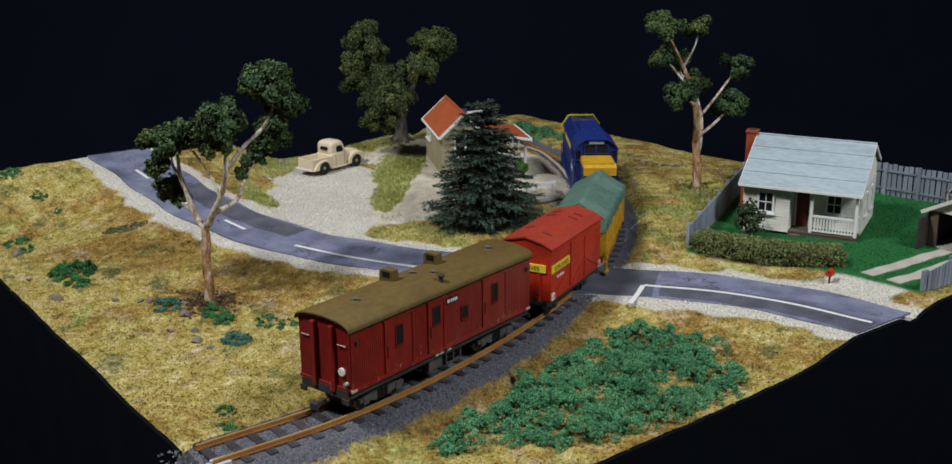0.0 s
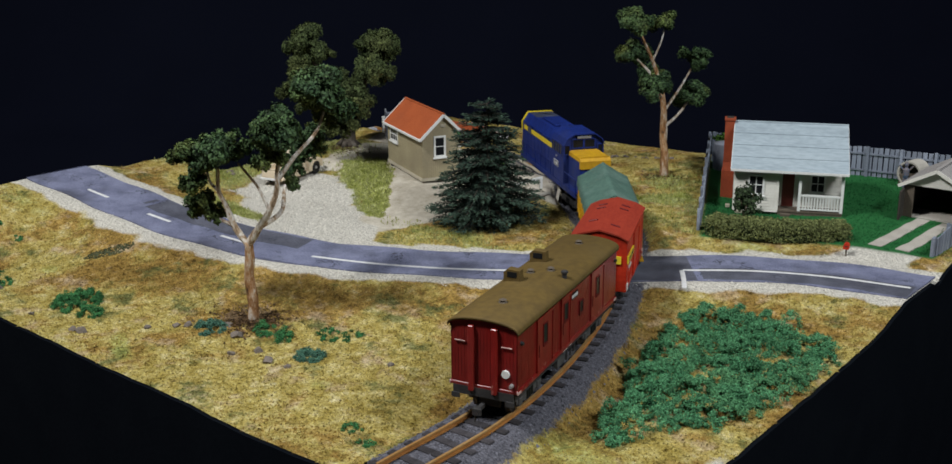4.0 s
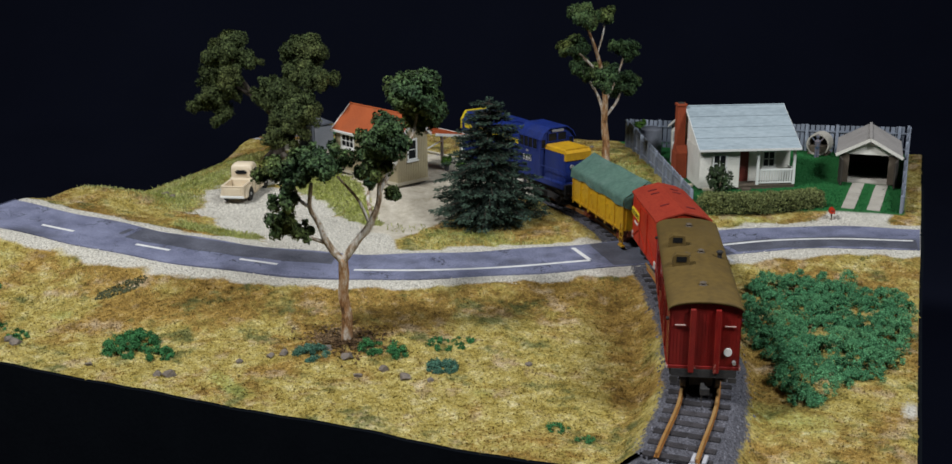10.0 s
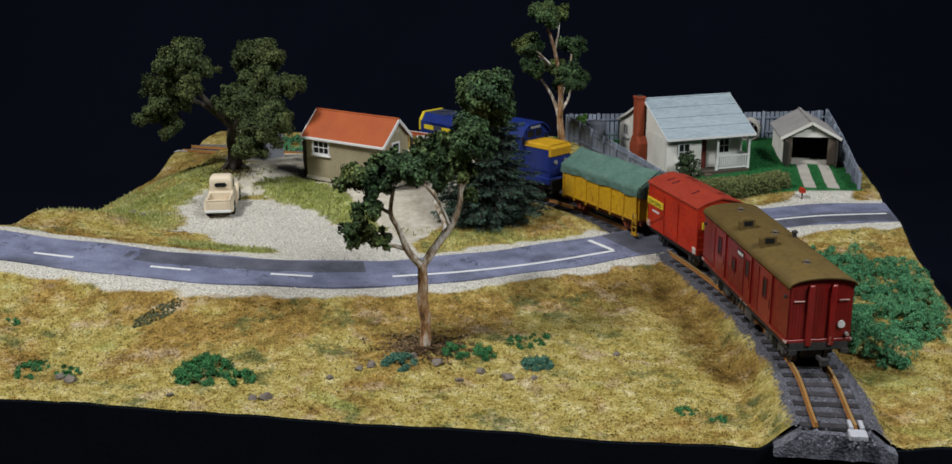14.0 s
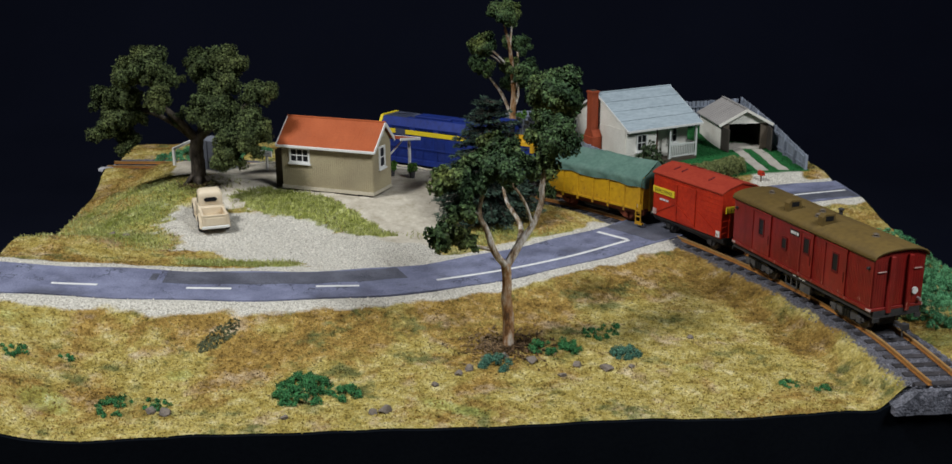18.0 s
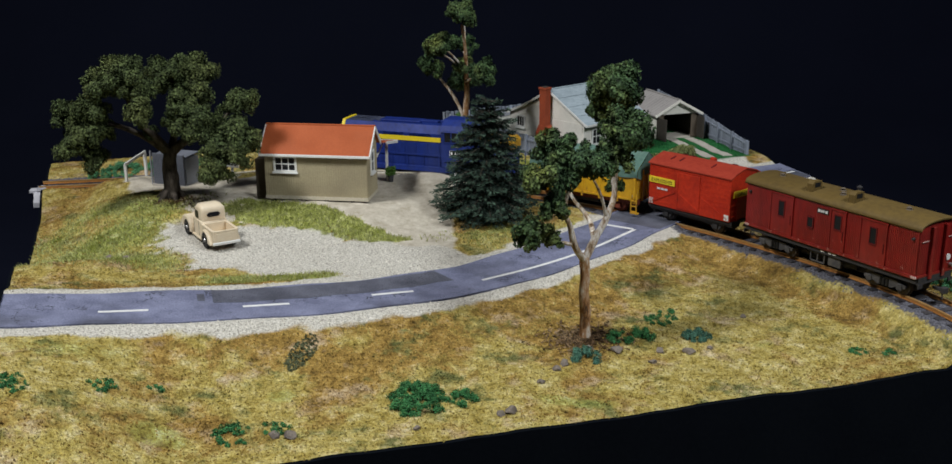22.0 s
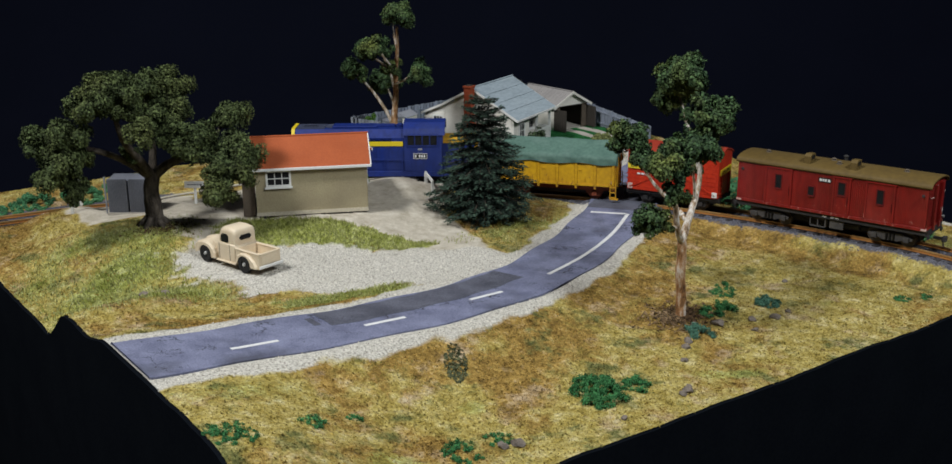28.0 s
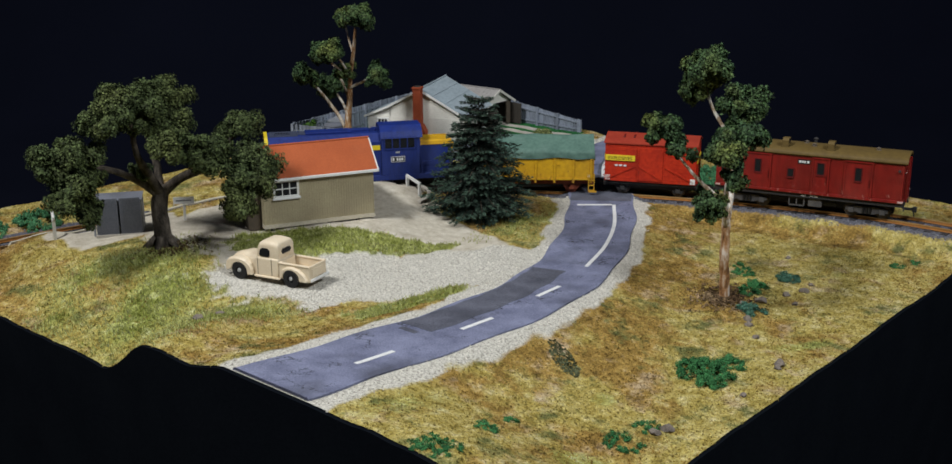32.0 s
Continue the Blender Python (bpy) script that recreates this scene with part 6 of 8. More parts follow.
    part("centre_gear", b, M["dark"], v)
    b = bm_new()
    rod(b, (-22, 8.5, 8), (-6, 8.5, 8), 2.6, None, 14)
    part("air_reservoir", b, M["dark"], v)
    b = bm_new()
    for s in (-1, 1):
        bar(b, (-28, s * 9, 11.5), (-14, s * 9, 5), 0.7, 0.7)
        bar(b, (-14, s * 9, 5), (14, s * 9, 5), 0.7, 0.7)
        bar(b, (14, s * 9, 5), (28, s * 9, 11.5), 0.7, 0.7)
    part("truss_rod", b, M["dark"], v)


brake_van()


def red_wagon():
    v = on_track("explosives_wagon", 160.5, -57.5, 114.5, "bright red enclosed wagon with yellow warning strips")
    H0, H1, L, Wd = 11.5, 42.5, 36.0, 16.2
    b = bm_new()
    block(b, -L - 1, L + 1, -Wd + 1.5, Wd - 1.5, 9.4, H0)
    for s in (-1, 1):
        block(b, -L - 1, L + 1, s * 12.5 - 0.9, s * 12.5 + 0.9, 7.6, H0)
    part("underframe", b, M["dark"], v)
    b = bm_new()
    block(b, -L, L, -Wd, Wd, H0, H1, 0.35)
    body = part("body", b, M["red"], v)
    for s in (-1, 1):
        y = s * Wd
        b = bm_new()
        for z in np.arange(H0 + 3, H1 - 1, 3.2):
            block(b, -L + 0.4, L - 0.4, y - 0.1, y + 0.16 * 1.0 if s > 0 else y + 0.1, z, z + 0.35) if s > 0 else block(b, -L + 0.4, L - 0.4, y - 0.16, y + 0.1, z, z + 0.35)
        part("board_seam", b, M["red"], body)
        b = bm_new()
        block(b, -10, 10, s * Wd, s * (Wd + 0.7), H0 + 1.5, H1 - 3, 0.15)
        dr = part("side_door", b, M["red"], body)
        b = bm_new()
        bar(b, (-9, s * (Wd + 0.9), H0 + 3), (9, s * (Wd + 0.9), H0 + 13), 0.6, 1.1)
        bar(b, (9.3, s * (Wd + 0.9), H0 + 2), (9.3, s * (Wd + 0.9), H1 - 4), 0.6, 0.8)
        part("door_brace", b, M["red"], dr)
        for x0, x1 in ((-L + 2, -12), (12, L - 2)):
            b = bm_new()
            bar(b, (x0, s * (Wd + 0.35), H0 + (2 if x0 < 0 else 13)), (x1, s * (Wd + 0.35), H0 + (13 if x0 < 0 else 2)), 0.5, 1.2)
            part("diagonal_brace", b, M["red"], body)
        xa, xb = (12.0, 35.5) if s > 0 else (-35.5, -12.0)
        b = bm_new()
        block(b, xa, xb, s * (Wd + 0.05), s * (Wd + 0.85), H1 - 14, H1 - 9.6)
        sg = part("warning_strip", b, M["signyellow"], body, "yellow strip lettered EXPLOSIVES")
        m = mpose((xa + xb) / 2, s * (Wd + 0.9), H1 - 13.2, 90, 0, 180 if s > 0 else 0)
        lettering(sg, "EXPLOSIVES", None, 3.6, m, M["blackpaint"])
        b = bm_new()
        for k in range(3):
            block(b, (xa + xb) / 2 - 5 + k * 3.4, (xa + xb) / 2 - 2.6 + k * 3.4, s * Wd, s * (Wd + 0.6), H1 - 18.5, H1 - 17.3)
        part("stencil_bars", b, M["line"], body)
        for xl, mm in ((-L + 2.5, M["white"]), (L - 2.5, M["chip"])):
            b = bm_new()
            block(b, xl - 1.9, xl + 1.9, s * Wd, s * (Wd + 0.6), H0 + 1, H0 + 5)
            part("label_holder", b, mm, body)
    for e in (-1, 1):
        b = bm_new()
        extrude_profile(b, [(-Wd, H1 - 0.4), (Wd, H1 - 0.4), (Wd * 0.7, H1 + 2.0), (0, H1 + 4.6), (-Wd * 0.7, H1 + 2.0)], e * (L - 1), e * L)
        part("end_gable", b, M["red"], body)
        b = bm_new()
        block(b, e * L, e * (L + 0.8), -13, 13, H1 - 14, H1 - 9.6)
        sg = part("warning_strip", b, M["signyellow"], body)
        lettering(sg, "EXPLOSIVES", None, 3.6, mpose(e * (L + 0.85), 0, H1 - 13.2, 90, 0, 90 if e > 0 else -90), M["blackpaint"])
        b = bm_new()
        for y in (-9, 9):
            block(b, e * L, e * (L + 0.9), y - 0.9, y + 0.9, H0, H1 - 15)
        part("end_stanchion", b, M["red"], body)
        for z in (H0 + 4, H0 + 8, H0 + 12):
            b = bm_new()
            rod(b, (e * (L + 1.0), 10.5, z), (e * (L + 1.0), 15.5, z), 0.35, None, 6)
            part("hand_rail", b, M["red"], body)
        knuckle(v, e * (L + 1), e)
    b = bm_new()
    pts = [(-Wd - 0.9, H1 - 0.6), (-Wd * 0.7, H1 + 2.1), (0, H1 + 4.8), (Wd * 0.7, H1 + 2.1), (Wd + 0.9, H1 - 0.6), (Wd + 0.9, H1 + 0.2), (Wd * 0.7, H1 + 3.0), (0, H1 + 5.8), (-Wd * 0.7, H1 + 3.0), (-Wd - 0.9, H1 + 0.2)]
    extrude_profile(b, pts, -L - 0.9, L + 0.9)
    rf = part("roof", b, M["redroof"], v, "faded red roof")
    for x, y in ((14, 7), (22, 7), (14, -7), (22, -7), (-14, 7), (-22, -7)):
        b = bm_new()
        box(b, x, y, H1 + 4.2, 1.2, 5.6, 1.0, (math.copysign(14, -y), 0, 0), 0.2)
        part("roof_rib", b, M["vangroove"], rf, "dark red roof slat")
    for x in (-22, 22):
        wheelset(v, x)
        for s in (-1, 1):
            b = bm_new()
            extrude_profile(b, [(x - 7, 9.5), (x + 7, 9.5), (x + 3, 3.2), (x - 3, 3.2)], s * 11.4 - 0.5, s * 11.4 + 0.5, "y")
            wi = part("axle_guard", b, M["dark"], v)
            b = bm_new()
            block(b, x - 1.9, x + 1.9, s * 12.2 - 1, s * 12.2 + 1, 3.6, 7, 0.3)
            bar(b, (x - 8, s * 12.4, 8.4), (x + 8, s * 12.4, 8.4), 1.2, 1.4)
            part("axle_box", b, M["dark"], wi)
    # plain block added between the wheels to darken the wagon's underside
    b = bm_new()
    block(b, -30, 30, -5.5, 5.5, 3.4, 9.6, 0.4)
    part("centre_gear", b, M["dark"], v)
    b = bm_new()
    bar(b, (-20, 11.8, 6), (16, 11.8, 8), 0.6, 0.9)
    part("brake_lever", b, M["dark"], v)


M["redroof"] = mat("faded_red_roof_paint", (0.32, 0.04, 0.02), 0.75, (0.25, 0.026, 0.014), 70, 0.9, 700, 0.1, dirt=(0.13, 0.05, 0.035), dirt_amount=0.6, streak=(0.4, 1.0, 1.0), spec=0.2)
red_wagon()


def yellow_wagon():
    v = on_track("open_wagon", 108.5, 21.0, 128.4, "yellow open wagon under a dark green tarpaulin")
    H0, H1, L, Wd = 12.5, 34.0, 45.0, 16.2
    b = bm_new()
    for s in (-1, 1):
        block(b, -L - 1, L + 1, s * 12.5 - 1.2, s * 12.5 + 1.2, 8.0, H0)
    block(b, -L - 1, L + 1, -12, 12, 10, H0 - 0.2)
    part("underframe", b, M["redbrown"], v)
    for s in (-1, 1):
        b = bm_new()
        block(b, -L, L, s * Wd - 0.8, s * Wd + 0.8, H0, H1)
        side = part("side_wall", b, M["yellow"], v)
        for x in (-44, -30, -15, 0, 15, 30, 44):
            b = bm_new()
            block(b, x - 0.9, x + 0.9, s * (Wd + 0.6), s * (Wd + 1.5), H0 - 2.8, H1 - 0.5, 0.2)
            part("stanchion", b, M["yellow"], side)
        b = bm_new()
        block(b, -L, L, s * (Wd + 0.6), s * (Wd + 1.5), H0 - 0.4, H0 + 1.0)
        part("bottom_strip", b, M["yellow"], side)
        for x in (-22, 7, 22):
            b = bm_new()
            box(b, x + 4, s * (Wd + 1.0), H0 + 12, 2.2, 0.6, 1.0)
            rod(b, (x, s * (Wd + 1.0), H0 + 3), (x, s * (Wd + 1.0), H0 + 6), 0.35, None, 6)
            part("door_catch", b, M["yellow"], side)
        b = bm_new()
        block(b, -L + 1, -L + 3.4, s * (Wd + 0.8), s * (Wd + 1.1), H0 + 1.6, H0 + 4)
        part("label_holder", b, M["white"], side)
    for e in (-1, 1):
        b = bm_new()
        block(b, e * (L - 0.8), e * (L + 0.8), -Wd + 0.8, Wd - 0.8, H0, H1 + 2)
        end = part("end_wall", b, M["yellow"], v)
        for y in (-8, 0, 8):
            b = bm_new()
            block(b, e * (L + 0.8), e * (L + 2), y - 0.9, y + 0.9, H0 - 2, H1, 0.2)
            part("stanchion", b, M["yellow"], end)
        knuckle(v, e * (L + 1), e)
    # end ladder and foot step at the crossing end
    for s in (-1, 1):
        b = bm_new()
        for x in (-L - 1.6, -L + 2.8):
            bar(b, (x, s * (Wd + 2.0), 3.0), (x, s * (Wd + 2.0), H0 + 5), 0.7, 0.7)
        for z in (4.0, 8.0, 12.0):
            bar(b, (-L - 1.6, s * (Wd + 2.0), z), (-L + 2.8, s * (Wd + 2.0), z), 0.8, 0.8)
        block(b, -L - 3.6, -L + 3.0, s * (Wd + 0.8), s * (Wd + 3.4), 2.4, 3.4)
        part("foot_step_ladder", b, M["yellow"], v)
    # tarpaulin: ridged, sagging between hoops, hem hanging over the top
    nx, ny = 40, 22
    g = np.random.default_rng(3)
    verts, faces = [], []
    for i in range(nx + 1):
        x = -L - 1.6 + (2 * L + 3.2) * i / nx
        for j in range(ny + 1):
            u = j / ny * 2 - 1
            f = abs(u)
            if f < 0.74:
                y = u / 0.74 * (Wd + 1.9)
                k = abs(y) / (Wd + 1.9)
                z = H1 + 12.4 - 10.8 * k - 0.8 * math.sin(math.pi * (i / nx * 2 % 1)) * (1 - k) - 0.5 * math.sin(math.pi * k) * (0.6 + 0.4 * math.sin(i * 0.5))
            else:
                y = math.copysign(Wd + 2.0 + 0.35 * math.sin(i * 0.9 + j), u)
                z = H1 + 1.4 - (f - 0.74) / 0.26 * (5.6 + 0.7 * math.sin(i * 0.37))
            z += 0.16 * math.sin(i * 0.75 + j * 0.4) * math.sin(j * 0.8)
            verts.append((x, y, z))
    for i in range(nx):
        for j in range(ny):
            a = i * (ny + 1) + j
            faces.append((a, a + 1, a + ny + 2, a + ny + 1))
    tp = soup("tarpaulin_sheet", verts, faces, M["tarp"], v, True)
    for e, sx in ((-1, -L - 1.7), (1, L + 1.7)):
        b = bm_new()
        cols = []
        for j in range(13):
            u = j / 12 * 2 - 1
            k = abs(u)
            y = u * (Wd + 1.9)
            zt = H1 + 12.2 - 10.6 * k ** 0.95 - math.sin(math.pi * k) * 1.0
            zb = H1 - 5.0 + 3.5 * math.cos(u * 5) * 0.5
            cols.append([b.verts.new((sx + e * 0.9 * math.sin(j * 1.3) * t, y * (1 - 0.03 * t), lerp(zt, zb, t))) for t in (0, 0.35, 0.7, 1)])
        for p, q in zip(cols, cols[1:]):
            for k in range(3):
                b.faces.new((p[k], q[k], q[k + 1], p[k + 1]))
        part("tarpaulin_end_flap", b, M["tarp"], v, "", True)
    for x in (-29, 29):
        wheelset(v, x, 5.3, 7.4, M["redbrown"])
        for s in (-1, 1):
            b = bm_new()
            extrude_profile(b, [(x - 8, 9.5), (x + 8, 9.5), (x + 6, 5), (x + 3, 3.0), (x - 3, 3.0), (x - 6, 5)], s * 11.4 - 0.5, s * 11.4 + 0.5, "y")
            wi = part("axle_guard", b, M["redbrown"], v)
            b = bm_new()
            block(b, x - 2.2, x + 2.2, s * 12.4 - 1.1, s * 12.4 + 1.1, 3.4, 7.2, 0.3)
            bar(b, (x - 8, s * 12.6, 8.6), (x + 8, s * 12.6, 8.6), 1.2, 1.5)
            part("axle_box", b, M["redbrown"], wi)
    b = bm_new()
    block(b, -12, 12, 9.5, 12, 5, 8.6, 0.3)
    # long plain block added to darken the underside
    block(b, -38, 38, -5.0, 5.0, 3.4, 10.2, 0.4)
    part("brake_gear", b, M["dark"], v)


yellow_wagon()


def locomotive():
    v = on_track("diesel_locomotive", 5.4, 116.2, -36.9, "blue diesel locomotive with yellow nose and yellow stripe")
    B, Y = M["blue"], M["yellow"]
    b = bm_new()
    block(b, -76, 76, -15.8, 15.8, 16.2, 19.0, 0.3)
    for s in (-1, 1):
        block(b, -76, 76, s * 15.8 - 0.6, s * 15.8 + 0.6, 15.0, 18.9)
    part("frame", b, B, v)
    # long hood
    b = bm_new()
    extrude_profile(b, [(-14.6, 19), (14.6, 19), (14.6, 46), (10.4, 52.4), (-10.4, 52.4), (-14.6, 46)], -74, 14)
    hood = part("long_hood", b, B, v)
    b = bm_new()
    extrude_profile(b, [(-14.9, 19), (14.9, 19), (14.9, 46.2), (10.6, 52.9), (-10.6, 52.9), (-14.9, 46.2)], -75.4, -73.6)
    part("end_panel", b, B, hood)
    b = bm_new()
    for p, q in (((-14.7, 38), (-14.7, 46.2)), ((-14.7, 46.2), (-10.5, 52.7)), ((-10.5, 52.7), (10.5, 52.7)), ((10.5, 52.7), (14.7, 46.2)), ((14.7, 46.2), (14.7, 38))):
        bar(b, (-74.6, p[0], p[1]), (-74.6, q[0], q[1]), 2.6, 1.0)
    part("end_trim", b, M["stripe"], hood, "yellow edge trim")
    for s in (-1, 1):
        b = bm_new()
        block(b, -70, 13, s * 14.5, s * 15.05, 39.5, 43.2)
        part("stripe", b, M["stripe"], hood, "yellow side stripe")
        for i in range(8):
            b = bm_new()
            x0 = -68 + i * 10.0
            block(b, x0, x0 + 9.4, s * 14.5, s * 14.85, 20.5, 38, 0.1)
            for k in range(2):
                block(b, x0 + 1 + k * 4, x0 + 4 + k * 4, s * 14.8, s * 15.0, 23, 25)
            part("hood_door", b, B, hood)
        for i in range(3):
            b = bm_new()
            for k in range(7):
                block(b, -62 + i * 24, -44 + i * 24, s * 14.5, s * 15.3, 44.0 + k * 0.3, 44.12 + k * 0.3)
            part("louvre", b, B, hood)
    for x in (-62, -45, -28):
        b = bm_new()
        lathe(b, [(6.2, 52.2), (6.2, 53.4), (5.4, 53.5), (5.2, 53.0)], 20, (x, 0))
        part("roof_fan", b, M["bluegrey"], hood)
    b = bm_new()
    block(b, -14, 6, -3, 3, 52.2, 54.4, 0.3)
    block(b, 8, 12, -2, 2, 52.2, 55.0, 0.3)
    part("exhaust_stack", b, B, hood)
    # dark roof grille, side panel, raised roof hatch
    b = bm_new()
    block(b, -72, -50, -9.6, 9.6, 52.3, 52.75)
    for k in range(10):
        block(b, -71 + k * 2.1, -70 + k * 2.1, -9.2, 9.2, 52.7, 53.0)
    part("roof_grille", b, M["bluegrey"], hood, "grimy dark roof grille")
    b = bm_new()
    block(b, -44, -8, -6.5, 6.5, 52.3, 54.0, 0.4)
    part("roof_hatch", b, B, hood)
    for s in (-1, 1):
        b = bm_new()
        block(b, -58, -48, s * 14.5, s * 15.2, 38.6, 44.4)
        part("side_grille", b, M["bluegrey"], hood, "dark side grille")
    # cab with faceted shoulders
    b = bm_new()
    extrude_profile(b, [(-16.0, 19), (16.0, 19), (16.0, 48.5), (13.4, 52.8), (8.0, 56.4), (-8.0, 56.4), (-13.4, 52.8), (-16.0, 48.5)], 14, 44)
    cabm = part("cab", b, B, v)
    b = bm_new()
    out = [(16.8, 48.4), (14.0, 53.4), (8.3, 57.4), (-8.3, 57.4), (-14.0, 53.4), (-16.8, 48.4)]
    inn = [(-16.1, 48.6), (-13.5, 52.9), (-8.1, 56.5), (8.1, 56.5), (13.5, 52.9), (16.1, 48.6)]
    extrude_profile(b, out + inn, 13.4, 46.6)
    part("cab_roof", b, B, cabm, "", False)
    b = bm_new()
    block(b, 43.9, 45.6, -5.6, 5.6, 53.4, 55.4, 0.2)
    part("headlight_panel", b, M["palegrey"], cabm, "pale grey headlight panel under the roof brow")
    for s in (-1, 1):
        for x0, x1 in ((17, 22), (23, 28), (29, 34), (35, 40)):
            b = bm_new()
            block(b, x0, x1, s * 15.6, s * 16.15, 40.5, 48.5)
            w = part("side_window", b, M["glass"], cabm)
        b = bm_new()
        for x in (16.4, 22.5, 28.5, 34.5, 40.6):
            block(b, x - 0.35, x + 0.35, s * 15.8, s * 16.5, 39.8, 49.2)
        block(b, 16, 41, s * 15.8, s * 16.5, 39.4, 40.3)
        block(b, 16, 41, s * 15.8, s * 16.5, 48.6, 49.4)
        part("window_frame", b, B, cabm)
        b = bm_new()
        block(b, 21.5, 32, s * 16.0, s * 16.4, 29.6, 33.6)
        pl = part("number_panel", b, M["blackpaint"], cabm, "dark panel with white bars of numbering")
        b = bm_new()
        for x0, x1 in ((22.4, 23.7), (25.6, 26.9), (27.5, 28.8), (29.4, 30.7)):
            block(b, x0, x1, s * 16.3, s * 16.5, 30.5, 32.7)
        part("number_bars", b, M["line"], pl)
        b = bm_new()
        for x0, x1, z0, z1 in ((21.3, 32.2, 29.4, 29.7), (21.3, 32.2, 33.5, 33.8), (21.3, 21.6, 29.7, 33.5), (31.9, 32.2, 29.7, 33.5)):
            block(b, x0, x1, s * 16.2, s * 16.5, z0, z1)
        part("panel_border", b, M["line"], pl)
        b = bm_new()
        block(b, 25, 28.4, s * 16.0, s * 16.35, 36.4, 37.8, 0.2)
        part("badge", b, M["hubgrey"], cabm)
        b = bm_new()
        block(b, 14.6, 19, s * 16.0, s * 16.3, 19.5, 28)
        part("cab_door", b, B, cabm)
    for y, w, z0, z1 in ((-4.6, 3.9, 46.4, 52.4), (4.6, 3.9, 46.4, 52.4), (-13.2, 1.8, 41.5, 48.0), (13.2, 1.8, 41.5, 48.0)):
        b = bm_new()
        block(b, 43.6, 44.25, y - w, y + w, z0, z1)
        ws = part("windscreen", b, M["glass"], cabm)
        b = bm_new()
        for yy in (y - w - 0.4, y + w + 0.4):
            block(b, 43.8, 44.8, yy - 0.4, yy + 0.4, z0 - 0.7, z1 + 0.7)
        block(b, 43.8, 44.8, y - w, y + w, z0 - 0.7, z0)
        block(b, 43.8, 44.8, y - w, y + w, z1, z1 + 0.7)
        part("windscreen_frame", b, B, ws)
    # low nose: yellow top and front edge
    b = bm_new()
    extrude_profile(b, [(-11.6, 19), (11.6, 19), (11.6, 41.4), (-11.6, 41.4)], 44.1, 71.5)
    nose = part("nose", b, B, v)
    b = bm_new()
    extrude_profile(b, [(-12.0, 41.2), (12.0, 41.2), (11.6, 43.8), (10.4, 44.8), (-10.4, 44.8), (-11.6, 43.8)], 44.9, 70.6)
    extrude_profile(b, [(70.0, 44.4), (72.6, 41.8), (72.6, 36.0), (70.0, 36.0)], -11.8, 11.8, "y")
    part("nose_top", b, Y, nose, "yellow painted nose top")
    for y in (-6, 6):
        b = bm_new()
        rod(b, (72.0, y, 31), (73.0, y, 31), 1.9, 1.7, 14)
        part("headlight", b, M["hubgrey"], nose)
    # walkway handrails
    for s in (-1, 1):
        b = bm_new()
        rod(b, (-72, s * 16.2, 29), (12, s * 16.2, 29), 0.3, None, 6)
        rod(b, (46, s * 16.2, 29), (75, s * 16.2, 29), 0.3, None, 6)
        for x in list(range(-72, 14, 14)) + [46, 60, 75]:
            rod(b, (x, s * 16.2, 18.5), (x, s * 16.2, 29), 0.3, None, 6)
        part("hand_rail", b, B, v)
    for e in (-1, 1):
        b = bm_new()
        block(b, e * 76, e * 77.4, -15.8, 15.8, 9.5, 19.0, 0.3)
        part("headstock", b, M["dark"], v)
        for s in (-1, 1):
            for z in (4, 8, 12):
                b = bm_new()
                block(b, min(e * 74, e * 78.2), max(e * 74, e * 78.2), s * 14.6 - 1.8, s * 14.6 + 1.8, z, z + 0.7)
                part("step", b, M["dark"], v)
        knuckle(v, e * 77, e)
    for x in (-46, 46):
        bogie(v, x, M["dark"], 13.0)
    b = bm_new()
    extrude_profile(b, [(-14.0, 16.4), (14.0, 16.4), (14.0, 6), (11, 3.6), (-11, 3.6), (-14.0, 6)], -22, 22)
    part("fuel_tank", b, M["dark"], v)
    b = bm_new()
    block(b, -74, 74, -9, 9, 8.5, 16.4)
    part("chassis", b, M["dark"], v)


M["bluegrey"] = mat("grimy_blue_grey", (0.05, 0.06, 0.10), 0.6, (0.03, 0.035, 0.06), 60, 0.8, 900)
locomotive()


# ---- trees ----
def limb(bm, pts, r0, r1, seg=9):
    """A bent tapering limb: one smooth tube through the points, a little uneven."""
    p = np.array(pts, float)
    n = (len(p) - 1) * 5 + 1
    k = np.linspace(0, len(p) - 1, n)
    tang = np.gradient(p, axis=0)
    i = np.minimum(k.astype(int), len(p) - 2)
    u = (k - i)[:, None]
    c = (2 * u**3 - 3 * u**2 + 1) * p[i] + (u**3 - 2 * u**2 + u) * tang[i] + (-2 * u**3 + 3 * u**2) * p[i + 1] + (u**3 - u**2) * tang[i + 1]
    rows = []
    for j in range(n):
        d = Vector(c[min(j + 1, n - 1)] - c[max(j - 1, 0)]).normalized()
        e1 = d.cross(Vector((0.3, 1, 0.2))).normalized()
        e2 = d.cross(e1)
        r = lerp(r0, r1, j / (n - 1))
        ring = []
        for q in range(seg):
            a = 6.2832 * q / seg
            w = r * (1 + 0.16 * noise.noise(Vector(c[j]) * 0.16 + Vector((math.cos(a), math.sin(a), 0)) * 1.2) + 0.07 * math.sin(3 * a + j * 0.4))
            ring.append(bm.verts.new(Vector(c[j]) + e1 * (w * math.cos(a)) + e2 * (w * math.sin(a))))
        rows.append(ring)
    for g, h in zip(rows, rows[1:]):
        for q in range(seg):
            bm.faces.new((g[q], g[(q + 1) % seg], h[(q + 1) % seg], h[q]))
    bm.faces.new(rows[0][::-1])
    bm.faces.new(rows[-1])
    bmesh.ops.recalc_face_normals(bm, faces=bm.faces[:])


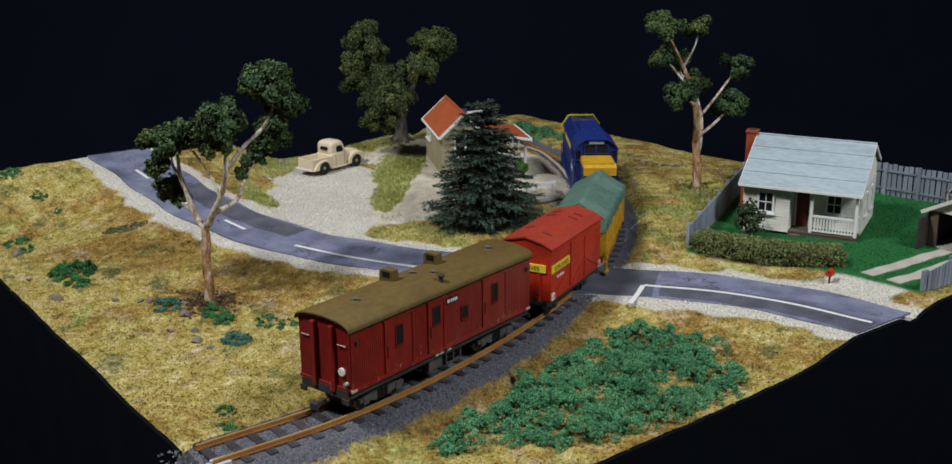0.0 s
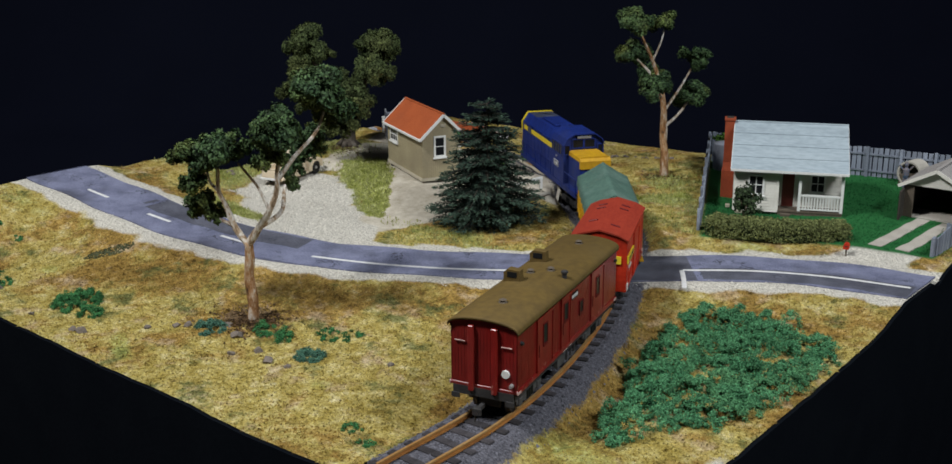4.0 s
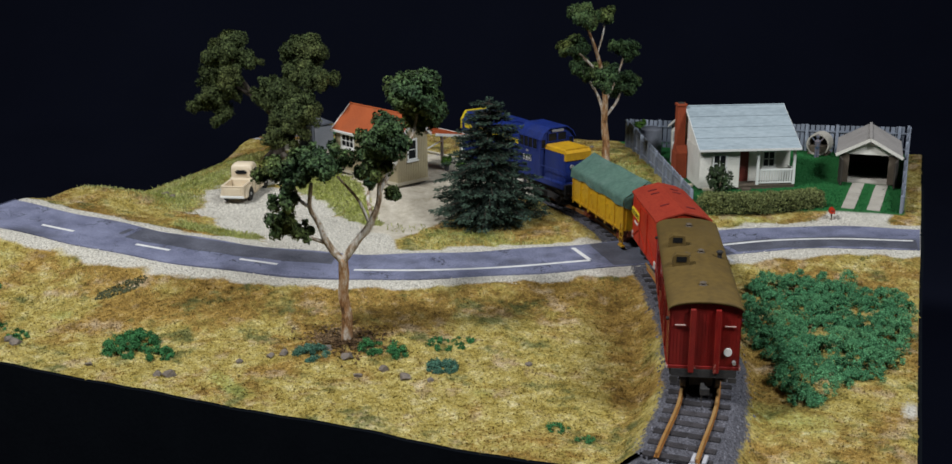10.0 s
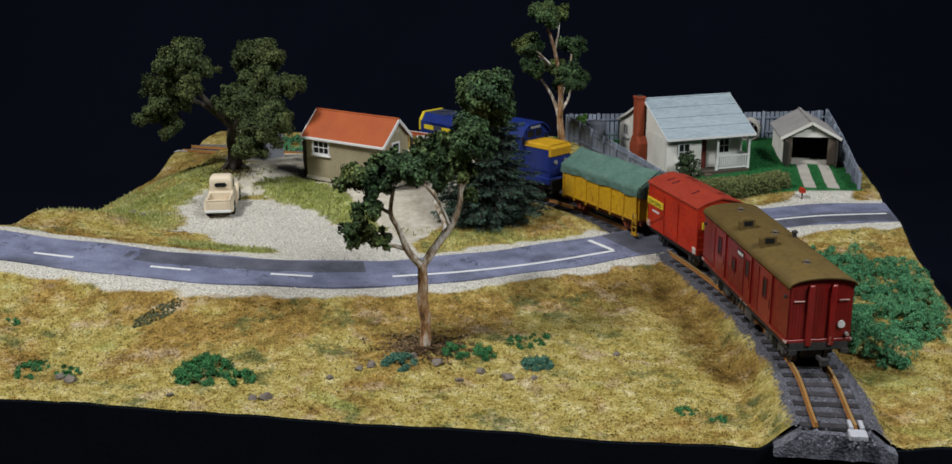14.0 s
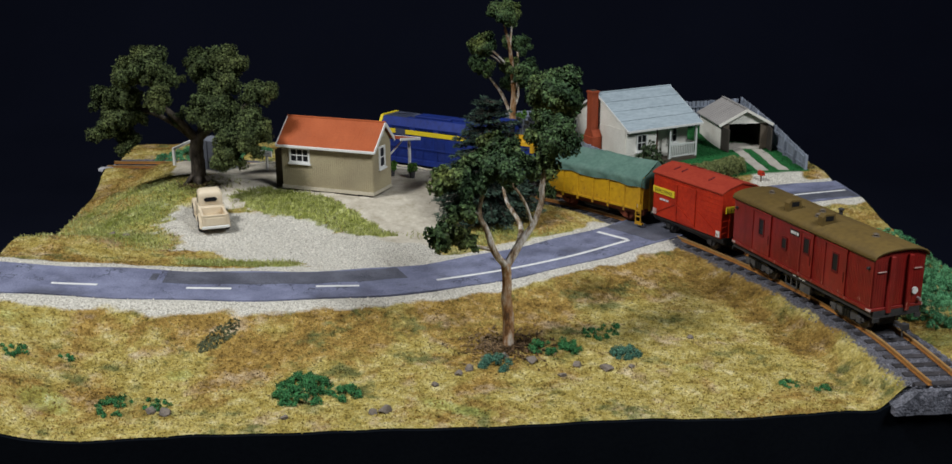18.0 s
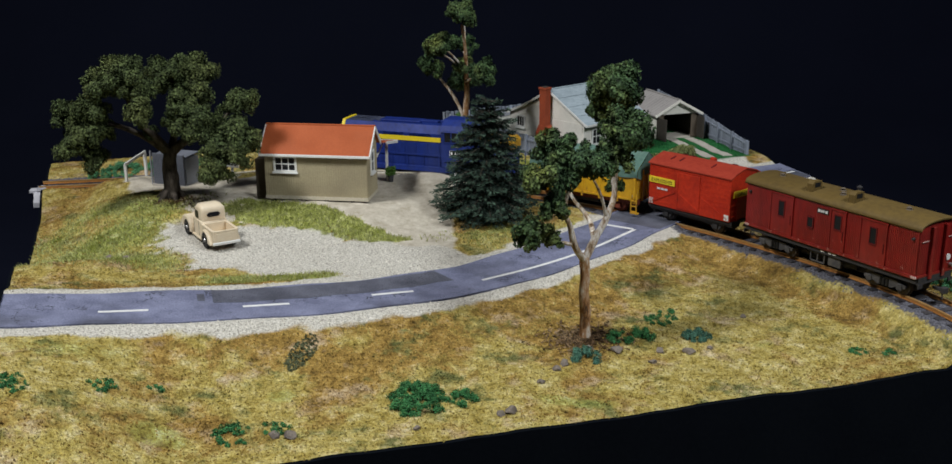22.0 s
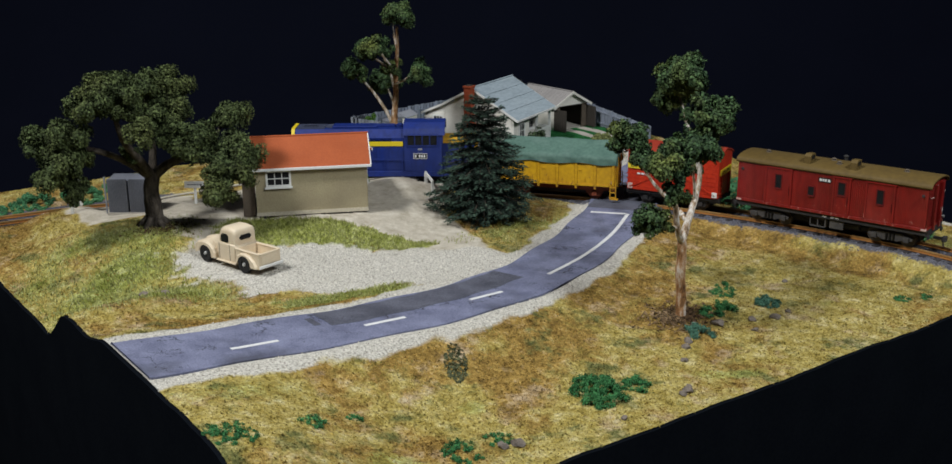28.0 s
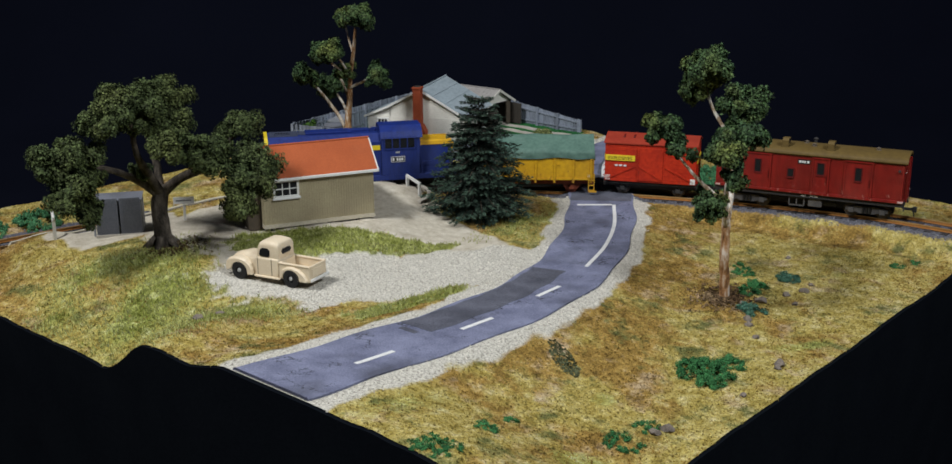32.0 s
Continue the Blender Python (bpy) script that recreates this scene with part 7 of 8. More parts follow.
def tree(name, base, trunk, limbs, clumps, label, leaf, trunk_bark, size=2.1, density=7.0, seed=1, roots=0, limb_bark=None):
    """trunk and limbs: lists of (points, r0, r1) in board space; clumps: (x, y, z, r, pieces)."""
    x0, y0 = base
    z0 = gz(x0, y0)
    t = thing(name, x0, y0, z0, 0, label, "tree")

    def rel(p):
        return (p[0] - x0, p[1] - y0, p[2] - z0)
    for k, (pts, r0, r1) in enumerate(trunk + limbs):
        b = bm_new()
        limb(b, [rel(p) for p in pts], r0, r1)
        if k == 0:
            for i in range(roots):
                a = 6.283 * i / roots
                rod(b, (r0 * 0.5 * math.cos(a), r0 * 0.5 * math.sin(a), 5), (r0 * 1.9 * math.cos(a), r0 * 1.9 * math.sin(a), -1.5), r0 * 0.5, r0 * 0.25, 6)
        part("trunk" if k < len(trunk) else "limb", b, trunk_bark if k < len(trunk) or limb_bark is None else limb_bark, t, "", True)
    for i, (cx, cy, cz, r, n) in enumerate(clumps):
        v, f = leaf_cloud(tufty(*rel((cx, cy, cz)), r * 1.12, n, seed * 50 + i), size, density, seed * 31 + i)
        # bigger inner leaves added to stop light passing through the clump
        v2, f2 = leaf_cloud([(bx, by, bz, br * 0.62) for bx, by, bz, br, *_ in tufty(*rel((cx, cy, cz)), r * 0.95, n, seed * 50 + i)], size * 2.2, density * 0.35, seed * 37 + i, 0.35, 0.2)
        soup("foliage_clump", np.concatenate([v, v2]), np.concatenate([f, f2 + len(v)]), leaf, t)
    return t


def bark(name, tones, scale, tall=0.35):
    """Blotched bark: four tones over stretched noise, with fine flaking relief."""
    m = bpy.data.materials.new(name)
    m.use_nodes = True
    n, l = m.node_tree.nodes, m.node_tree.links
    b = n["Principled BSDF"]
    b.inputs["Roughness"].default_value, b.inputs["Specular IOR Level"].default_value = 0.92, 0.15
    tc, mp = n.new("ShaderNodeTexCoord"), n.new("ShaderNodeMapping")
    mp.inputs["Scale"].default_value = (1, 1, tall)
    l.new(tc.outputs["Object"], mp.inputs[0])
    t = n.new("ShaderNodeTexNoise")
    t.inputs["Scale"].default_value, t.inputs["Detail"].default_value, t.inputs["Roughness"].default_value = scale, 6.0, 0.75
    l.new(mp.outputs[0], t.inputs["Vector"])
    r = n.new("ShaderNodeValToRGB")
    e = r.color_ramp.elements
    e.new(0.5)
    e.new(0.5)
    for k, (p, c) in enumerate(zip((0.36, 0.46, 0.54, 0.66), tones)):
        e[k].position, e[k].color = p, (*c, 1)
    l.new(t.outputs["Fac"], r.inputs[0])
    l.new(r.outputs[0], b.inputs["Base Color"])
    bp = n.new("ShaderNodeBump")
    bp.inputs["Distance"].default_value, bp.inputs["Strength"].default_value = 0.0014, 0.9
    l.new(t.outputs["Fac"], bp.inputs["Height"])
    l.new(bp.outputs[0], b.inputs["Normal"])
    return m


M["gumbark"] = bark("tan_and_grey_gum_bark", ((0.06, 0.038, 0.024), (0.29, 0.14, 0.055), (0.42, 0.28, 0.17), (0.66, 0.62, 0.56)), 200)
M["palebark"] = bark("pale_gum_bark", ((0.12, 0.075, 0.045), (0.36, 0.26, 0.17), (0.58, 0.53, 0.47), (0.74, 0.72, 0.68)), 240)
M["oakbark"] = bark("dark_grey_brown_bark", ((0.018, 0.015, 0.012), (0.05, 0.042, 0.034), (0.085, 0.07, 0.056), (0.13, 0.115, 0.098)), 170)
# the second tone blotches yellow-green highlights into the gum leaf colour
M["gumleaf"] = mat("dark_gum_leaf", (0.060, 0.105, 0.038), 0.7, (0.024, 0.050, 0.026), 60, 0.9, 400, 0, island=0.85, dirt=(0.24, 0.25, 0.05), dirt_amount=0.5, spec=0.2)
M["oakleaf"] = mat("dull_olive_leaf", (0.072, 0.095, 0.034), 0.8, (0.032, 0.048, 0.019), 60, 0.9, 400, 0, island=0.8, dirt=(0.15, 0.16, 0.05), dirt_amount=0.45, spec=0.2)

tree("gum_tree", (7.7, -207), [([(7.7, -207, -20), (8.5, -206.5, -4), (7, -206.5, 10), (7.5, -206, 22), (7, -206, 32)], 3.3, 2.7)],
     [([(7, -206, 30), (0, -209, 40), (-4, -211, 52), (-8, -213, 62), (-6, -214, 76)], 2.2, 1.0), ([(-1, -209, 41), (-10, -212, 44), (-20, -214, 47)], 1.2, 0.7), ([(-8, -213, 62), (-14, -214, 66), (-17, -214, 74)], 1.1, 0.6),
      ([(7, -206, 30), (15, -203, 42), (22, -201, 52), (27, -199, 64), (28, -198, 78), (33, -196, 92)], 2.4, 1.0), ([(14, -203, 41), (17, -188, 48), (10, -178, 60), (9, -166, 72)], 1.7, 0.7), ([(27, -198, 70), (32, -188, 84), (37, -176, 96), (38, -168, 112)], 1.5, 0.7), ([(22, -201, 52), (17, -204, 66), (8, -210, 80)], 1.0, 0.6)],
     [(38, -170, 119, 15, 13), (43, -164, 105, 11, 9), (31, -160, 107, 9, 8), (34, -179, 120, 10, 8), (34, -200, 100, 14, 12), (27, -202, 87, 10, 8), (31, -191, 68, 5.5, 5), (-21, -218, 82, 12, 10), (-18, -222, 67, 8.5, 7), (4, -215, 87, 13, 11), (-9, -214, 91, 8, 7), (-25, -212, 50, 11, 9), (-16, -211, 46, 7, 6), (7, -161, 84, 12, 10), (9, -170, 72, 9, 8)],
     "forked gum tree with tan bark and dark leaf clumps", M["gumleaf"], M["gumbark"], 2.0, 15, 1, 0, M["palebark"])
tree("tall_gum_tree", (56, 185), [([(56, 185, 3), (56, 184, 22), (54, 184, 40), (55, 182, 60), (53, 178, 80), (50, 170, 100), (44, 160, 122)], 3.7, 1.0)],
     [([(55, 185, 28), (52, 191, 42), (46, 198, 56), (38, 202, 68), (28, 204, 80)], 1.9, 0.8), ([(54, 184, 44), (60, 196, 54), (62, 210, 64)], 1.4, 0.8), ([(55, 182, 58), (60, 198, 76), (62, 216, 94)], 1.2, 0.7), ([(53, 180, 70), (58, 168, 76), (61, 157, 82)], 1.2, 0.7), ([(53, 178, 80), (40, 174, 94), (28, 172, 104)], 1.0, 0.6), ([(53, 179, 78), (40, 181, 90), (28, 184, 98)], 1.0, 0.6), ([(50, 170, 100), (52, 178, 114), (53, 182, 126)], 1.0, 0.6)],
     [(42, 156, 131, 13, 11), (53, 181, 130, 10, 8), (27, 184, 100, 12, 10), (26, 205, 80, 11, 9), (62, 218, 98, 11, 9), (62, 213, 68, 12, 10), (61, 155, 82, 12, 10), (50, 181, 84, 9, 8), (26, 171, 106, 10, 8)],
     "tall slender gum tree with pale forked trunk behind the railway", M["gumleaf"], M["gumbark"], 1.9, 15, 2, 0, M["palebark"])
tree("spreading_tree", (-206, 78), [([(-206, 78, 6), (-205, 78, 20), (-206, 79, 34), (-204, 79, 48)], 6.4, 4.8)],
     [([(-204, 79, 45), (-214, 73, 60), (-226, 66, 76), (-233, 59, 100)], 3.6, 1.2), ([(-204, 79, 44), (-220, 80, 58), (-240, 82, 68), (-258, 84, 72)], 3.0, 1.0), ([(-204, 79, 46), (-192, 70, 56), (-178, 56, 62), (-162, 48, 64)], 3.8, 1.3), ([(-178, 56, 62), (-166, 58, 72), (-156, 61, 84)], 1.8, 0.8),
      ([(-204, 79, 46), (-198, 90, 64), (-196, 102, 82), (-194, 108, 98)], 3.0, 1.1), ([(-197, 98, 76), (-188, 98, 88), (-182, 98, 100)], 1.5, 0.8), ([(-250, 83, 70), (-260, 79, 60), (-266, 75, 52)], 1.2, 0.6)],
     [(cx, cy, cz, r, int(r * 0.85)) for cx, cy, cz, r in (
         (-233, 59, 106, 16), (-222, 41, 84, 11), (-246, 65, 99, 14), (-200, 114, 98, 17), (-197, 92, 104, 9), (-254, 77, 80, 13), (-265, 86, 74, 16), (-267, 75, 56, 15), (-250, 81, 65, 10), (-256, 73, 44, 10),
         (-174, 40, 56, 13), (-176, 34, 38, 12), (-160, 40, 50, 14), (-159, 42, 60, 16), (-155, 62, 85, 14), (-184, 50, 72, 15), (-195, 50, 75, 12), (-219, 77, 63, 8), (-183, 99, 104, 14), (-180, 98, 94, 15), (-222, 62, 97, 13), (-188, 90, 79, 14))],
     "wide spreading tree with thick dark trunk beside the station", M["oakleaf"], M["oakbark"], 1.7, 13, 3, 5)


def pine():
    x0, y0 = 16.4, 2.5
    t = thing("pine_tree", x0, y0, gz(x0, y0), 0, "dense dark green conifer beside the road and railway", "tree")
    b = bm_new()
    rod(b, (0, 0, -3), (0, 0, 80), 3.2, 0.6, 9)
    part("trunk", b, M["oakbark"], t)
    g = np.random.default_rng(9)
    sets = {"needles": [], "tip_foliage": []}
    limbs_bm = bm_new()
    levels = 15
    for lev in range(levels):
        z = 4.5 + lev * 5.55
        reach = (45 * (1 - lev / (levels + 0.5)) ** 0.66 + 1) * (0.74, 0.88, 0.96, 1.0)[min(lev, 3)]
        count = int(9 + reach / 2.6)
        turn = g.random() * 6.283
        for k in range(count):
            a = turn + 6.283 * (k + 0.5 * g.random()) / count
            r = reach * (0.70 + 0.42 * g.random())
            zz = z + g.normal() * 1.5
            droop = 0.08 + 0.14 * g.random()
            lift = 0.35 * max(0, (lev - 7) / 7)
            start = np.array([0, 0, zz + 1])
            tip = np.array([r * math.cos(a), r * math.sin(a), zz - r * droop + r * lift])
            rod(limbs_bm, start, start + (tip - start) * 0.9, 0.6, 0.2, 4)
            n = int(28 + r * 4.2)
            u = 0.12 + 0.88 * g.random(n) ** 0.8
            side = np.array([-math.sin(a), math.cos(a), 0])
            spread = (g.random(n) - 0.5) * (2.4 + r * 0.30) * (1.2 - u)
            c = start + (tip - start) * u[:, None] + side * spread[:, None] + g.normal(size=(n, 3)) * (0.35, 0.35, 0.45)
            c[:, 2] -= 0.10 * np.abs(spread)
            d = (tip - start) / np.linalg.norm(tip - start) * 0.75 + side * np.sign(spread)[:, None] * 0.65 + g.normal(size=(n, 3)) * 0.22
            d /= np.linalg.norm(d, axis=1)[:, None]
            wv = np.cross(d, np.array([0, 0, 1.0]) + g.normal(size=(n, 3)) * 0.5)
            wv /= np.linalg.norm(wv, axis=1)[:, None]
            ln = (2.0 + 1.7 * g.random(n))[:, None]
            q = np.stack([c - wv * 0.36, c + d * ln * 0.6 - wv * 0.44, c + d * ln, c + d * ln * 0.6 + wv * 0.44], 1)
            # inner needles take the shade-darkened green, outer ones the paler tip colour
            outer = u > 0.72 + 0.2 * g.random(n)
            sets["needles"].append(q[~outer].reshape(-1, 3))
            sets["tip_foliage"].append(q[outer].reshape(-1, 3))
    part("branch", limbs_bm, M["oakbark"], t)
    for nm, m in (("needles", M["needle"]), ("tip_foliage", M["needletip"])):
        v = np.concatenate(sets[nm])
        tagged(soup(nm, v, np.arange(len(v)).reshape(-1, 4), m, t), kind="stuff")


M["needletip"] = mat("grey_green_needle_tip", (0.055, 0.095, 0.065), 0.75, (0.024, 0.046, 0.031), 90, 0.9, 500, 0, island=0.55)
pine()

# ---- bushes, rocks, litter ----
M["bushgreen"] = mat("bright_green_foam", (0.05, 0.20, 0.062), 0.85, (0.022, 0.10, 0.034), 80, 0.8, 600, 0, island=0.5)
M["bushblue"] = mat("blue_green_foam", (0.075, 0.185, 0.125), 0.85, (0.035, 0.10, 0.07), 80, 0.8, 600, 0, island=0.5)
M["bushdark"] = mat("grey_green_foam", (0.13, 0.14, 0.068), 0.9, (0.07, 0.082, 0.042), 80, 0.8, 600, 0, island=0.5)
M["rock"] = mat("grey_brown_rock", (0.20, 0.165, 0.135), 0.9, (0.11, 0.095, 0.085), 120, 0.9, 900, 0.4)


def bush(x, y, r, h, material, label, seed, name="low_bush", squeeze=1.0, turn=0.0, thin=1.0, fill=1.0):
    z = gz(x, y)
    t = thing(name, x, y, z, 0, label, "bush", "bushes in the grass")
    g = random.Random(seed)
    balls = []
    r, h = r * 1.15, h * 1.25
    lumps = [(0.0, 0.0)] + [(0.75 * r * math.sqrt(g.random()) * math.cos(k * 2.4), 0.75 * r * math.sqrt(g.random()) * math.sin(k * 2.4)) for k in range(1, max(4, int(r / 1.6)))]
    for _ in range(max(9, int(r * r * fill / 3.4))):
        a, d = g.uniform(0, 6.283), r * math.sqrt(g.random())
        u, w = d * math.cos(a), d * math.sin(a) * squeeze
        px, py = u * math.cos(turn) - w * math.sin(turn), u * math.sin(turn) + w * math.cos(turn)
        lx, ly = min(lumps, key=lambda q: (q[0] - px) ** 2 + (q[1] - py) ** 2)
        near = max(0.0, 1 - math.hypot(px - lx, py - ly) / (0.42 * r))
        lift = h * (0.08 + 0.72 * near ** 0.6 * g.uniform(0.5, 1.0)) * (1 - 0.4 * d / r)
        base = gz(x + px, y + py) - z
        balls.append((px, py, base + lift, g.uniform(1.3, 2.6) * thin, lx, ly, base - 1.0))
    v, f = leaf_cloud(balls, 0.85, 40, seed, 0.5, 0.3)
    soup("foliage", v, f, material, t)


for i, (x, y, r, h, m, lab) in enumerate((
        (-102, -257, 13, 10, "bushgreen", "bright green low bush in straw-coloured grass"), (-80, -261, 6.5, 6, "bushgreen", "small bright green bush in straw-coloured grass"),
        (-195, -267, 8.55, 2.5, "bushgreen", "flat green bush near the front edge"), (-174, -266, 5.7, 2.5, "bushgreen", "flat green bush near the front edge"),
(-1, -231, 8, 5, "bushblue", "blue-green low bush near the gum tree"),
        (27, -214, 6, 7, "bushgreen", "green low bush beside the gum tree"), (42, -212, 6, 6, "bushgreen", "green low bush beside the gum tree"),
        (60, -193, 6.65, 2, "bushgreen", "sparse green bush near the gum tree"), (72, -186, 5.7, 2, "bushgreen", "sparse green bush near the gum tree"),
        (72, -220, 7.5, 4, "bushblue", "blue-green low bush in dry grass"), (-294, -242, 9.5, 1.5, "bushgreen", "flat green tuft by the edge of the board"),
        (-251, -233, 5.7, 1.5, "bushgreen", "flat green tuft in dry grass"), (-228, -227, 3.8, 1.5, "bushgreen", "flat green tuft in dry grass"),
        (-205, 244, 15, 12, "bush", "blue-green bush behind the railway"), (-240, 250, 13, 9, "bush", "blue-green bush behind the railway"), (-262, 240, 9, 7, "bush", "blue-green bush behind the railway"),
        (-176, 252, 9, 7, "bush", "blue-green bush behind the railway"), (150, -262, 4.75, 1.5, "bushgreen", "flat green tuft near the track"), (165, -268, 3.8, 1.5, "bushgreen", "flat green tuft near the track"))):
    bush(x, y, r, h, M[m], lab, 100 + i, thin=0.7 if h < 3 else 1.0, fill=1.3)
bush(-152, -201, 15, 0.4, M["bushdark"], "dull grey-green mat of moss in dry grass", 140, "moss_mat", 0.36, 1.0, 0.34, 3.2)


def thicket():
    """Lumpy foam mounds in a patch beside the track, with gaps between them and a bare notch towards the road's end."""
    g = random.Random(21)
    rim = [(222, -129), (209, -58), (217, -40), (246, -35), (268, -33), (280, -54), (292, -46), (303, -58), (304, -88), (303, -134), (292, -164), (275, -184), (265, -207), (254, -208), (247, -187), (240, -156)]

    def within(x, y):
        odd = False
        for (ax, ay), (bx, by) in zip(rim, rim[1:] + rim[:1]):
            if (ay > y) != (by > y) and x < (bx - ax) * (y - ay) / (by - ay) + ax:
                odd = not odd
        return odd
    mounds = []
    tries = 0
    while len(mounds) < 260 and tries < 9000:
        tries += 1
        x, y = g.uniform(212, 305), g.uniform(-210, -32)
        if not within(x, y):
            continue
        r = g.uniform(3.6, 8.2)
        if float(wob(x, y, 7.5, 0.6)) < -0.45 and y < -60:
            continue
        if any((x - m[0]) ** 2 + (y - m[1]) ** 2 < (0.56 * (r + m[2])) ** 2 for m in mounds):
            continue
        mounds.append((x, y, r))
    balls = []
    for x, y, r in mounds:
        h = r * g.uniform(0.6, 1.35) * (1.0 + 0.45 * float(wob(x, y, 11.0, 1.9)))
        turn = g.uniform(0, 6.283)
        for _ in range(int(r * 3.6)):
            a, e = g.uniform(0, 6.283), g.uniform(0.0, 1.5)
            d = r * (0.84 + 0.24 * math.sin(3 * a + turn)) * math.cos(e)
            px, py = x + d * math.cos(a), y + d * math.sin(a)
            balls.append((px, py, gz(px, py) + 0.6 + h * math.sin(e), g.uniform(1.0, 2.1), x, y, gz(x, y) - 1.0))
    v, f = leaf_cloud(balls, 0.8, 23, 22, 0.5, 0.4)
    tagged(soup("thicket", v, f, M["bush"]), "dense low blue-green shrub thicket beside the track", "shrubs", kind="stuff")


thicket()


def rock(x, y, r, seed):
    """A chunky stone: a ball with flats cut from it."""
    b = bm_new()
    bmesh.ops.create_icosphere(b, subdivisions=3, radius=r)
    g = random.Random(seed * 7)
    flats = [(Vector((g.gauss(0, 1), g.gauss(0, 1), g.gauss(0, 0.8))).normalized(), r * g.uniform(0.5, 0.85)) for _ in range(11)]
    for v in b.verts:
        for n, d in flats:
            over = v.co.dot(n) - d
            if over > 0:
                v.co -= n * over
        v.co *= 1 + 0.08 * noise.noise(v.co * (2.6 / r) + Vector((seed, 0, 0)))
        v.co.z *= 0.72
        v.co.x *= 1.15
    o = part("rock", b, M["rock"], None)
    o.matrix_basis = mpose(x, y, gz(x, y) + r * 0.2, 0, 0, seed * 47)
    tagged(o, "small grey-brown rock lying in the dry grass", "rock", "rocks")


for i, (x, y, r) in enumerate(((-16, -236, 3.0), (19, -227, 4.2), (58, -238, 3.6), (-61, -279, 3.8), (-67, -281, 2.6), (-169, -274, 3.8), (-176, -272, 3.0), (-35, -251, 2.4), (114, -199, 2.2), (-22, -240, 2.6), (43, -232, 3.0), (33, -243, 2.4), (-250, -20, 3.6), (-240, -26, 2.8), (4, -222, 2.8), (72, -236, 2.0), (-110, -283, 2.2))):
    rock(x, y, r, i + 1)


for i in range(15):
    rock(-46 + i * 5.2 + rnd.uniform(-2, 2), 225 + i * 1.75 + rnd.uniform(-3, 3), rnd.uniform(1.2, 2.7), 40 + i)


def scatter(n, seed, keep_fn, box4=None):
    g = np.random.default_rng(seed)
    bx = box4 or (X0, X1, Y0, Y1)
    x, y = g.uniform(bx[0], bx[1], n * 3), g.uniform(bx[2], bx[3], n * 3)
    ok = keep_fn(x, y, g)
    return x[ok][:n], y[ok][:n], g


def grass(name, n, seed, keep_fn, h0, h1, material, label, box4=None, w=0.34, lean=0.7, lift=0.0):
    """Short leaning blades, one triangle each pair."""
    x, y, g = scatter(n, seed, keep_fn, box4)
    m = len(x)
    z = ground_z(x, y) - 0.25 + lift
    h = g.uniform(h0, h1, m)
    a = g.uniform(0, 6.283, m)
    ln = g.uniform(0.1, lean, m) * h
    p = np.stack([x, y, z], 1)
    sidev = np.stack([np.cos(a + 1.57), np.sin(a + 1.57), np.zeros(m)], 1) * (w * g.uniform(0.6, 1.3, m))[:, None]
    tip = p + np.stack([np.cos(a) * ln, np.sin(a) * ln, h], 1)
    mid = p + np.stack([np.cos(a) * ln * 0.35, np.sin(a) * ln * 0.35, h * 0.6], 1)
    v = np.stack([p - sidev, p + sidev, mid + sidev * 0.7, tip, mid - sidev * 0.7], 1).reshape(-1, 3)
    f = np.arange(5 * m).reshape(m, 5)
    ob = soup(name, v, f, material)
    mask_layer(ob.data, "rust", np.repeat(rust_share(x, y), 5))
    tagged(ob, label, "grass", kind="stuff")


def dry_zone(x, y, g):
    gr, pl, yd, dr, dt = ground_zones(x, y)
    return (gr < 0.35) & (pl < 0.35) & (yd < 0.3) & (np.abs(dt) > 24) & (np.abs(dr) > 31)


M["straw"] = ground_material(True)
M["greenblade"] = mat("yellow_green_blade", (0.23, 0.26, 0.05), 0.9, (0.46, 0.47, 0.22), 45, 1.0, 200, 0, island=0.4, spec=0.1)
M["lawnblade"] = mat("lawn_green_blade", (0.018, 0.13, 0.04), 0.9, (0.01, 0.075, 0.025), 60, 0.8, 200, 0, island=0.4, spec=0.1)
grass("dry_grass", 70000, 1, lambda x, y, g: dry_zone(x, y, g) & (g.random(len(x)) > green_share(x, y)), 0.35, 1.0, M["straw"], "short dry straw-coloured static grass on the ground", None, 0.34, 1.2)
def green_zone(x, y, g):
    gr, pl, yd, dr, dt = ground_zones(x, y)
    return (gr < 0.55) & (yd < 0.3) & (np.abs(dt) > 24) & (np.abs(dr) > 31) & (g.random(len(x)) * 0.8 + 0.12 < green_share(x, y))


grass("green_grass", 46000, 2, green_zone, 1.0, 3.0, M["greenblade"], "longer yellow-green static grass near the gravel", (X0, 160, -130, 230), 0.3, 0.9)
grass("lawn_grass", 14000, 3, lambda x, y, g: (ground_zones(x, y)[2] > 0.7) & ~((x > 253) & (x < 289) & (y < 200) & (np.abs(((x - 253) % 18) - 6.5) < 5)), 0.5, 1.3, M["lawnblade"], "dark green lawn fibres of the cottage yard", (120, 300, 90, 300))


